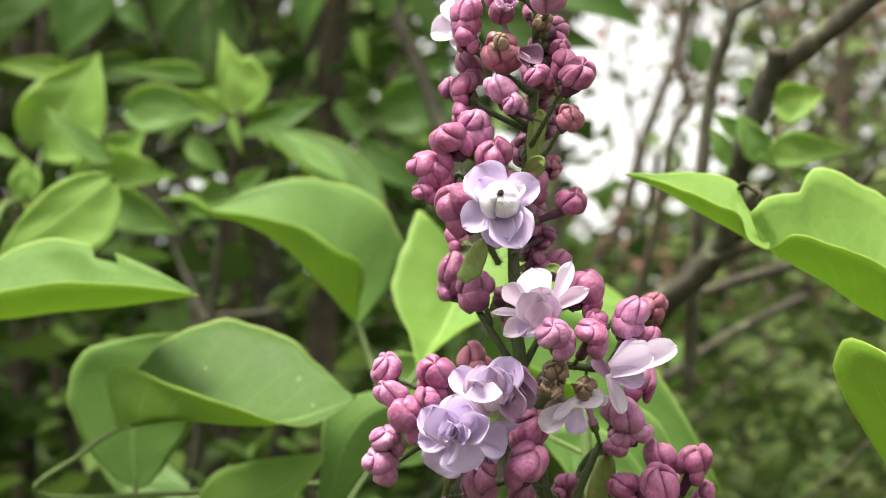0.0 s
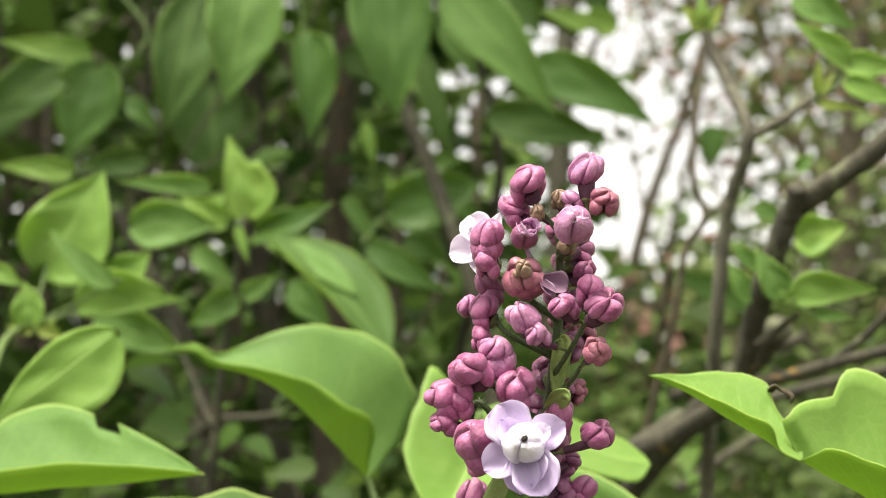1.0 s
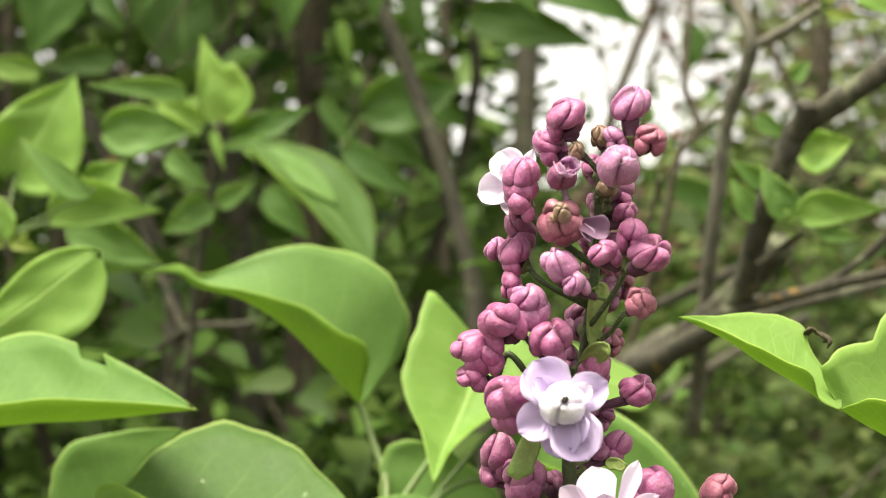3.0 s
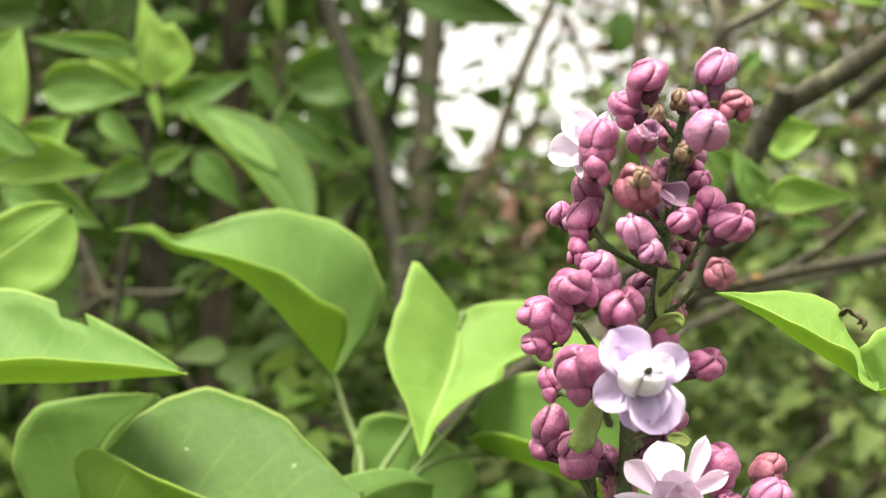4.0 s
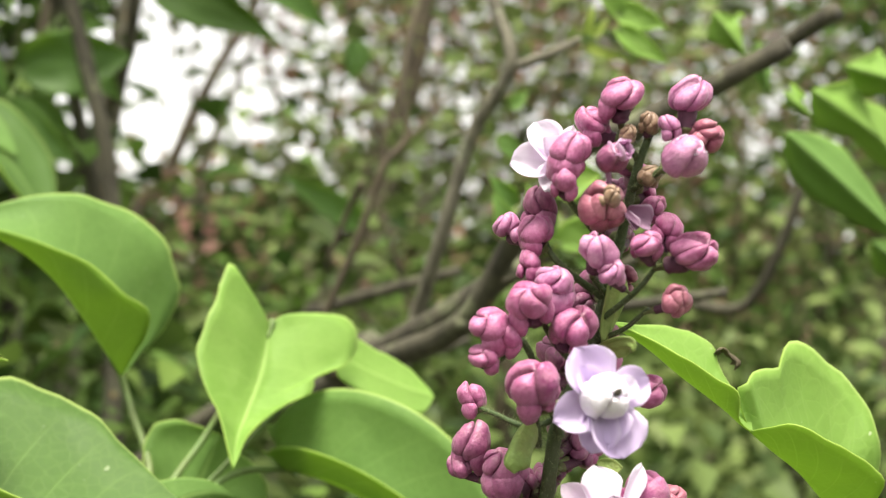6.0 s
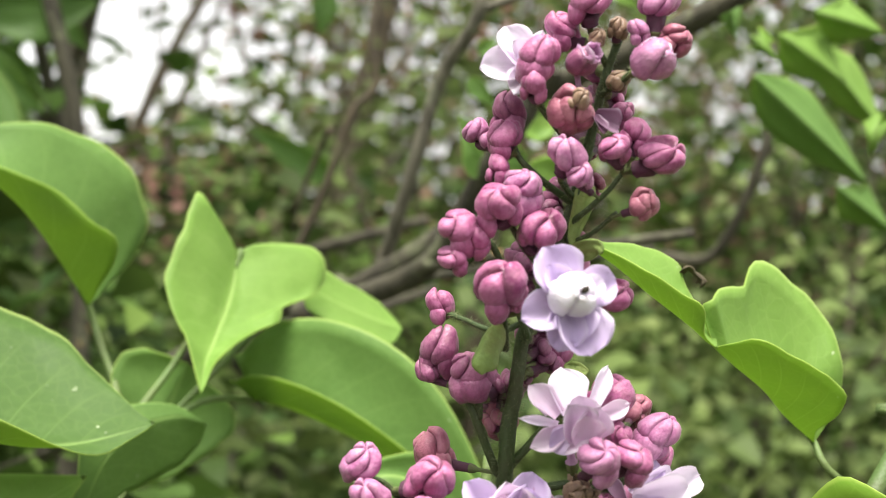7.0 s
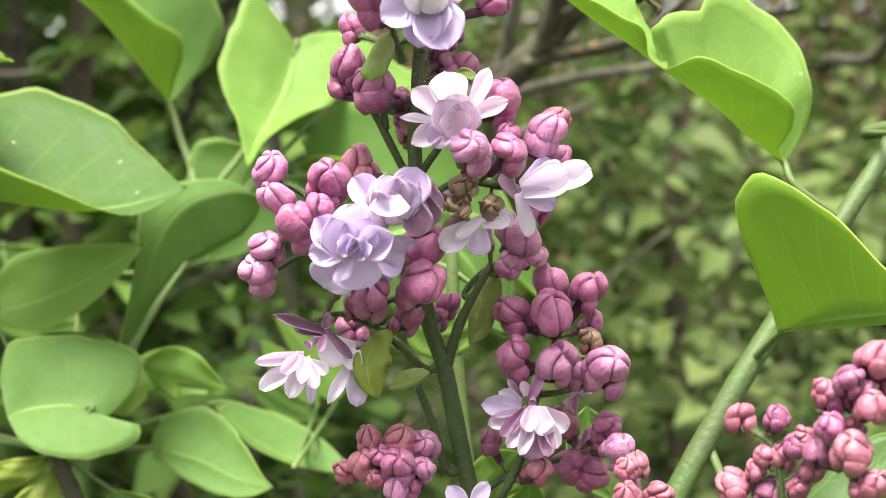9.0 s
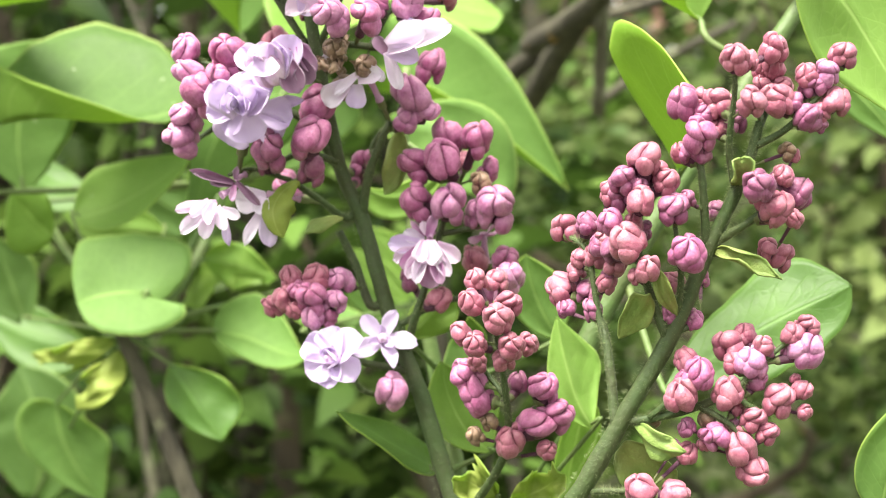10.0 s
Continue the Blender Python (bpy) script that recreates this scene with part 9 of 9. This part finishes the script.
leaf(sprig, (0.1922, 0.4900, 1.4925), (0.1973, 0.4890, 1.4989), (0.2029, 0.4900, 1.5058), (0.1928, 0.4884, 1.4976), (0.1969, 0.4884, 1.4941), top=YELLOW_TOP, seed=385, ns=18, nv=5, peak=0.28, point=1.30, lobe=(0.0003, 0.0003), wave=0.08, ruffle=0.03, stalk=[(0.1937, 0.5100, 1.4934)])
leaf(sprig, (0.2071, 0.6000, 1.5869), (0.2265, 0.5971, 1.5727), (0.2473, 0.6000, 1.5602), (0.2245, 0.5933, 1.5896), (0.2111, 0.5944, 1.5684), top=LEAF_TOP, seed=386, ns=18, nv=5, peak=0.28, point=1.30, lobe=(0.0015, 0.0015), wave=0.08, ruffle=0.03)
leaf(sprig, (0.1320, 0.5300, 1.5491), (0.1252, 0.5287, 1.5570), (0.1188, 0.5300, 1.5657), (0.1241, 0.5275, 1.5497), (0.1318, 0.5275, 1.5564), top=YELLOW_TOP, seed=387, ns=18, nv=5, peak=0.28, point=1.30, lobe=(0.0006, 0.0006), wave=0.08, ruffle=0.03)
leaf(sprig, (0.1320, 0.5300, 1.5491), (0.1316, 0.5286, 1.5607), (0.1316, 0.5300, 1.5731), (0.1265, 0.5274, 1.5549), (0.1365, 0.5274, 1.5552), top=YOUNG_TOP, seed=388, ns=18, nv=5, peak=0.28, point=1.30, lobe=(0.0006, 0.0006), wave=0.08, ruffle=0.03)
leaf(sprig, (0.1320, 0.5300, 1.5491), (0.1385, 0.5288, 1.5565), (0.1455, 0.5300, 1.5646), (0.1317, 0.5275, 1.5562), (0.1391, 0.5275, 1.5494), top=YELLOW_TOP, seed=389, ns=18, nv=5, peak=0.28, point=1.30, lobe=(0.0006, 0.0006), wave=0.08, ruffle=0.03)
leaf(sprig, (0.1519, 0.4200, 1.3634), (0.1748, 0.4171, 1.3649), (0.1990, 0.4200, 1.3669), (0.1630, 0.4133, 1.3781), (0.1646, 0.4165, 1.3592), top=YOUNG_TOP, seed=391, ns=18, nv=5, peak=0.28, point=1.30, lobe=(0.0012, 0.0012), wave=0.08, ruffle=0.03, stalk=[(0.1547, 0.4500, 1.3664)])
leaf(sprig, (0.1490, 0.4300, 1.3663), (0.1420, 0.4281, 1.3804), (0.1356, 0.4300, 1.3950), (0.1372, 0.4260, 1.3703), (0.1529, 0.4255, 1.3781), top=LEAF_TOP, seed=392, ns=18, nv=5, peak=0.28, point=1.30, lobe=(0.0011, 0.0011), wave=0.08, ruffle=0.03, stalk=[(0.1547, 0.4500, 1.3664)])
leaf(sprig, (0.1355, 0.4500, 1.3668), (0.1291, 0.4484, 1.3784), (0.1232, 0.4500, 1.3903), (0.1258, 0.4468, 1.3700), (0.1377, 0.4466, 1.3765), top=LEAF_TOP, seed=393, ns=18, nv=5, peak=0.28, point=1.30, lobe=(0.0008, 0.0008), wave=0.08, ruffle=0.03, stalk=[(0.1547, 0.4500, 1.3664)])
leaf(sprig, (0.1667, 0.4700, 1.4034), (0.1817, 0.4681, 1.4063), (0.1975, 0.4700, 1.4096), (0.1722, 0.4647, 1.4162), (0.1763, 0.4642, 1.3915), top=SPOT_TOP, seed=394, ns=18, nv=5, peak=0.28, point=1.30, lobe=(0.0015, 0.0015), wave=0.08, ruffle=0.03)
leaf(sprig, (0.1629, 0.4200, 1.3553), (0.1739, 0.4186, 1.3536), (0.1854, 0.4200, 1.3521), (0.1694, 0.4179, 1.3579), (0.1681, 0.4179, 1.3506), top=LEAF_TOP, seed=395, ns=18, nv=5, peak=0.28, point=1.30, lobe=(0.0004, 0.0004), wave=0.08, ruffle=0.03, stalk=[(0.1547, 0.4500, 1.3664)])
leaf(sprig, (0.1480, 0.4800, 1.3868), (0.1388, 0.4785, 1.3949), (0.1300, 0.4800, 1.4034), (0.1389, 0.4772, 1.3871), (0.1469, 0.4768, 1.3961), top=SHADE_TOP, seed=396, ns=18, nv=5, peak=0.28, point=1.30, lobe=(0.0007, 0.0007), wave=0.08, ruffle=0.03)
leaf(sprig, (0.1518, 0.4300, 1.3623), (0.1557, 0.4290, 1.3699), (0.1600, 0.4300, 1.3777), (0.1522, 0.4287, 1.3674), (0.1555, 0.4287, 1.3657), top=YOUNG_TOP, seed=397, ns=18, nv=5, peak=0.28, point=1.30, lobe=(0.0002, 0.0002), wave=0.08, ruffle=0.03, stalk=[(0.1547, 0.4500, 1.3664)])
leaf(sprig, (0.1518, 0.4300, 1.3623), (0.1587, 0.4291, 1.3647), (0.1660, 0.4300, 1.3672), (0.1550, 0.4288, 1.3654), (0.1561, 0.4288, 1.3618), top=YELLOW_TOP, seed=398, ns=18, nv=5, peak=0.28, point=1.30, lobe=(0.0002, 0.0002), wave=0.08, ruffle=0.03, stalk=[(0.1547, 0.4500, 1.3664)])
leaf(sprig, (0.1518, 0.4300, 1.3623), (0.1484, 0.4291, 1.3688), (0.1454, 0.4300, 1.3753), (0.1481, 0.4288, 1.3650), (0.1515, 0.4288, 1.3667), top=YOUNG_TOP, seed=399, ns=18, nv=5, peak=0.28, point=1.30, lobe=(0.0002, 0.0002), wave=0.08, ruffle=0.03, stalk=[(0.1547, 0.4500, 1.3664)])
leaf(sprig, (0.1518, 0.4300, 1.3623), (0.1536, 0.4293, 1.3682), (0.1556, 0.4300, 1.3741), (0.1509, 0.4289, 1.3661), (0.1545, 0.4289, 1.3650), top=YELLOW_TOP, seed=400, ns=18, nv=5, peak=0.28, point=1.30, lobe=(0.0002, 0.0002), wave=0.08, ruffle=0.03, stalk=[(0.1547, 0.4500, 1.3664)])
leaf(sprig, (0.2180, 0.7000, 1.4818), (0.2250, 0.6989, 1.4876), (0.2325, 0.7000, 1.4938), (0.2178, 0.6973, 1.4893), (0.2256, 0.6970, 1.4794), top=LEAF_TOP, seed=402, ns=18, nv=5, peak=0.28, point=1.30, lobe=(0.0008, 0.0008), wave=0.08, ruffle=0.03)
leaf(sprig, (0.1604, 0.5500, 1.4360), (0.1695, 0.5485, 1.4282), (0.1791, 0.5500, 1.4209), (0.1687, 0.5471, 1.4360), (0.1610, 0.5468, 1.4261), top=LEAF_TOP, seed=403, ns=18, nv=5, peak=0.28, point=1.30, lobe=(0.0007, 0.0007), wave=0.08, ruffle=0.03)
leaf(sprig, (0.2868, 0.4200, 1.4388), (0.3220, 0.4120, 1.4104), (0.3685, 0.4200, 1.3837), (0.3313, 0.4300, 1.4343), (0.3070, 0.4300, 1.4074), top=LEAF_TOP, seed=133, ns=14, nv=4)
leaf(sprig, (0.3256, 0.4600, 1.4738), (0.3454, 0.4520, 1.4598), (0.3759, 0.4600, 1.4489), (0.3619, 0.4700, 1.4864), (0.3380, 0.4700, 1.4522), top=YOUNG_TOP, seed=134, ns=14, nv=4)
leaf(sprig, (0.3481, 0.4600, 1.4909), (0.3690, 0.4520, 1.4855), (0.4011, 0.4600, 1.4841), (0.3768, 0.4700, 1.5070), (0.3683, 0.4700, 1.4752), top=YOUNG_TOP, seed=135, ns=14, nv=4)
leaf(sprig, (0.3996, 0.5000, 1.3901), (0.4165, 0.4920, 1.3768), (0.4450, 0.5000, 1.3648), (0.4316, 0.5100, 1.3954), (0.4118, 0.5100, 1.3701), top=LEAF_TOP, seed=136, ns=14, nv=4)
leaf(sprig, (0.3753, 0.5000, 1.4792), (0.3997, 0.4920, 1.4519), (0.4355, 0.5000, 1.4273), (0.4147, 0.5100, 1.4749), (0.3896, 0.5100, 1.4529), top=YOUNG_TOP, seed=137, ns=14, nv=4)
leaf(sprig, (0.3005, 0.4500, 1.4689), (0.3059, 0.4420, 1.4600), (0.3210, 0.4500, 1.4546), (0.3184, 0.4600, 1.4719), (0.3082, 0.4600, 1.4608), top=YOUNG_TOP, seed=138, ns=14, nv=4)
leaf(sprig, (0.3314, 0.3600, 1.4163), (0.3232, 0.3520, 1.4024), (0.3262, 0.3600, 1.3911), (0.3474, 0.3700, 1.4084), (0.3260, 0.3700, 1.4105), top=YOUNG_TOP, seed=139, ns=14, nv=4)
leaf(sprig, (0.2778, 0.5000, 1.5225), (0.2857, 0.4920, 1.5076), (0.3022, 0.5000, 1.4966), (0.3035, 0.5100, 1.5261), (0.2791, 0.5100, 1.5063), top=YOUNG_TOP, seed=143, ns=14, nv=4)
leaf(sprig, (0.3063, 0.4500, 1.4415), (0.3225, 0.4420, 1.4302), (0.3487, 0.4500, 1.4213), (0.3344, 0.4600, 1.4484), (0.3180, 0.4600, 1.4227), top=YOUNG_TOP, seed=144, ns=14, nv=4)
leaf(sprig, (0.3095, 0.5000, 1.5080), (0.3097, 0.4920, 1.4889), (0.3188, 0.5000, 1.4733), (0.3299, 0.5100, 1.5017), (0.3067, 0.5100, 1.4952), top=LEAF_TOP, seed=145, ns=14, nv=4)

# ---- shrub foliage: many small leaves on fine twigs ----
def scatter_leaves(parent, name, rng, centres, per, spread, size, material, label, droop=0.5):
    """Small pointed leaves in loose sprays round each centre, joined into one part."""
    verts, faces = [], []
    for c in centres:
        for _ in range(per):
            p = np.array(c) + np.array([rng.gauss(0, spread), rng.gauss(0, spread), rng.gauss(0, spread * 0.8)])
            a = rng.uniform(0, 6.283)
            d = np.array([math.cos(a), math.sin(a), -rng.uniform(-0.4, 1.0) * droop])
            d /= np.linalg.norm(d)
            n = np.array([rng.gauss(0, 0.5), rng.gauss(0, 0.5), 1.0])
            s = np.cross(d, n)
            s /= np.linalg.norm(s)
            n = np.cross(s, d)
            l = size * rng.uniform(0.6, 1.25)
            wd = l * rng.uniform(0.27, 0.37)
            f = rng.uniform(0.05, 0.5)
            k = len(verts)
            rows = ((0.0, 0.0), (0.1, 0.7), (0.32, 1.0), (0.62, 0.68), (1.0, 0.0))
            for u, wv in rows:
                m = p + d * l * u - n * l * 0.25 * u * u
                e = wd * wv
                verts += [m - s * e + n * e * f, m, m + s * e + n * e * f]
            for i in range(4):
                j = k + 3 * i
                faces += [(j, j + 1, j + 4, j + 3), (j + 1, j + 2, j + 5, j + 4)]
    return put(name, mesh(name, verts, faces, [material]), parent, None, label, "stuff")


def sky_gap(x, y, z):
    """How thin the leaves are in the bright opening between the shrubs, as an uneven oval round a bearing."""
    yaw = math.degrees(math.atan2(x + 0.03, y + 0.35))
    up = math.degrees(math.atan2(z - 1.31, math.hypot(x + 0.03, y + 0.35)))
    yaw += 0.9 * math.sin(1.1 * up) + 0.5 * math.sin(2.7 * up + 1.0)
    up += 0.8 * math.sin(1.3 * yaw)
    far = math.hypot((yaw - 7.3) / 3.6, (up - 8.9) / 4.0)
    core = 0.93 * min(1.0, max(0.0, (1.18 - far) / 0.5))
    fringe = 0.13 if 9.5 <= yaw < 19 and 4.5 < up < 15 else 0.0
    return max(core, fringe)


def fine_twigs(parent, rng, box, count, length, radius, material):
    """Thin crooked twigs that fork, joined into one part."""
    verts, faces = [], []

    def grow(p, d, ln, r, level):
        pts = [p]
        for _ in range(5):
            d = d + np.array([rng.gauss(0, 0.16), rng.gauss(0, 0.16), rng.gauss(0.03, 0.12)])
            d = d / np.linalg.norm(d)
            p = p + d * ln / 5
            pts.append(p)
        k = len(verts)
        v, f = tube_data(pts, [r, r * 0.6], 5, steps=2)
        verts.extend(v)
        faces.extend(tuple(i + k for i in t) for t in f)
        if level:
            for q in (2, 3, 4):
                side = np.array([rng.gauss(0, 0.6), rng.gauss(0, 0.6), rng.uniform(0.0, 0.7)])
                grow(pts[q], d + side, ln * rng.uniform(0.35, 0.6), r * 0.55, level - 1)

    x0, x1, y0, y1, z0, z1 = box
    for _ in range(count):
        start = np.array([rng.uniform(x0, x1), rng.uniform(y0, y1), rng.uniform(z0, z0 + 0.4 * (z1 - z0))])
        grow(start, np.array([rng.gauss(0.1, 0.3), rng.gauss(0, 0.2), 1.0]), length * rng.uniform(0.6, 1.3), radius * rng.uniform(0.6, 1.3), 1)
    put("twig_tangle", mesh("twig_tangle", verts, faces, [material]), parent, None, "thin forking brown twigs", "stuff")


def shrub(seed, x0, x1, y0, y1, z0, z1, count, per, size, material, label, stems=4, slim=1.0, twigs=0):
    rng = random.Random(seed)
    bx, by = (x0 + x1) / 2, (y0 + y1) / 2
    ob = thing("lilac_shrub", (bx, by, 0), label, "shrub", "background shrubs")
    centres = []
    while len(centres) < count:
        c = (rng.uniform(x0, x1), rng.uniform(y0, y1), rng.uniform(z0, z1))
        if rng.random() < sky_gap(*c):
            continue
        centres.append(c)
    scatter_leaves(ob, "foliage", rng, centres, per, 0.07 + 0.03 * y0, size, material, "loose sprays of small green leaves")
    for i in range(stems):
        sx, sy = rng.uniform(x0, x1), rng.uniform(y0, y1)
        pts = [(sx, sy, -0.02)]
        for j in range(1, 5):
            pts.append((sx + rng.gauss(0, 0.06) * j, sy + rng.gauss(0, 0.05) * j, z1 * j / 4 * rng.uniform(0.9, 1.05)))
        tube("stem", pts, [0.012 * slim, 0.009 * slim, 0.004 * slim], BARK_DARK if i % 2 else BARK, ob, seg=8, rough=0.1, seed=seed + i)
    if twigs:
        fine_twigs(ob, rng, (x0, x1, y0, y1, max(z0, 0.9), z1), twigs, 0.35 + 0.14 * y0, 0.0014 + 0.0005 * y0, BARK_DARK)
    return ob


shrub(1, -1.4, -0.1, 1.25, 2.2, 0.4, 2.3, 200, 12, 0.07, CROWN, "shady lilac shrub with dense dark green leaves", 5, twigs=24)
shrub(2, -0.6, 0.2, 1.35, 2.4, 0.4, 1.28, 110, 12, 0.07, CROWN, "low lilac shrub with dark green leaves", 4)
shrub(3, 0.02, 1.9, 1.3, 2.6, 0.4, 1.36, 270, 16, 0.055, CROWN_LIGHT, "light green shrub with small leaves", 5, twigs=16)
shrub(4, -2.4, -0.15, 2.3, 3.4, 0.2, 2.8, 260, 11, 0.085, CROWN, "dense dark green lilac shrub", 6)
shrub(5, -0.6, 1.2, 2.6, 3.8, 0.2, 1.42, 220, 16, 0.06, CROWN, "dense low green shrub", 5, twigs=8)
shrub(6, 0.6, 3.0, 2.6, 4.2, 0.2, 2.5, 300, 16, 0.06, CROWN_LIGHT, "open light green leafy shrub", 6, twigs=22)
shrub(18, 2.1, 5.2, 3.0, 4.6, 0.2, 3.2, 430, 18, 0.075, CROWN, "tall dense green shrub", 4, twigs=12)
shrub(7, -4.5, -0.2, 4.0, 6.0, 0.0, 3.8, 420, 14, 0.13, CROWN, "dark green thicket of shrubs", 7)
shrub(8, -0.8, 5.0, 4.5, 6.5, 0.0, 1.5, 300, 12, 0.12, CROWN, "low green thicket of shrubs", 5)
shrub(9, 0.5, 4.5, 4.5, 6.5, 1.2, 3.6, 300, 16, 0.06, CROWN_RED, "thin shrub with reddish leaves", 8, twigs=34)
shrub(10, -1.2, 0.1, 1.2, 1.8, 1.55, 2.3, 60, 8, 0.075, CROWN, "upper branches of a lilac shrub", 3, twigs=16)
shrub(14, -0.4, 0.12, 0.85, 1.2, 0.9, 1.25, 46, 9, 0.05, CROWN, "young lilac shoots with small leaves", 3, 0.3)
# Unseen hedge added behind the camera to hold back low light.
shrub(15, -5.0, 5.0, -4.5, -2.6, 0.0, 2.6, 520, 14, 0.17, CROWN, "unseen green hedge added behind the camera to block light", 8)
# Leaves added out of view overhead, to darken the thicket below.
shrub(16, -1.3, 0.3, 0.8, 1.7, 1.9, 2.6, 45, 12, 0.09, CROWN, "unseen leafy branches added overhead for shade", 3)
shrub(17, -14.0, 14.0, 11.0, 13.5, 0.0, 2.0, 900, 14, 0.42, CROWN, "dense hedge at the far edge of the thicket", 4)
shrub(11, -10.0, 10.0, 8.0, 10.0, 0.0, 2.2, 850, 14, 0.24, CROWN, "dense far green hedge", 6)
shrub(12, -10.0, 0.2, 8.0, 10.5, 1.4, 6.0, 800, 14, 0.26, CROWN, "tall far trees in leaf", 6)
shrub(13, 1.2, 10.0, 8.0, 10.5, 1.4, 5.5, 950, 22, 0.135, CROWN_LIGHT, "far thin trees in leaf", 12, twigs=40)

# ---- ground ----
gv, gf = [], []
edges = [-400, -60, -20, -10, -6, -4, -3, -2, -1, 0, 1, 2, 3, 4, 6, 10, 20, 60, 400]
grng = random.Random(2)
for gy in edges:
    for gx in edges:
        near = max(abs(gx), abs(gy)) < 15
        gv.append((gx, gy, grng.uniform(-0.05, 0.0) if near else -0.03))
gn = len(edges)
for gi in range(gn - 1):
    for gj in range(gn - 1):
        gf.append((gi * gn + gj, gi * gn + gj + 1, (gi + 1) * gn + gj + 1, (gi + 1) * gn + gj))
ground = new("ground", mesh("ground", gv, gf, [SOIL]))
tagged(ground, "shady ground with soil, leaf litter and weeds", "ground", kind="structure")
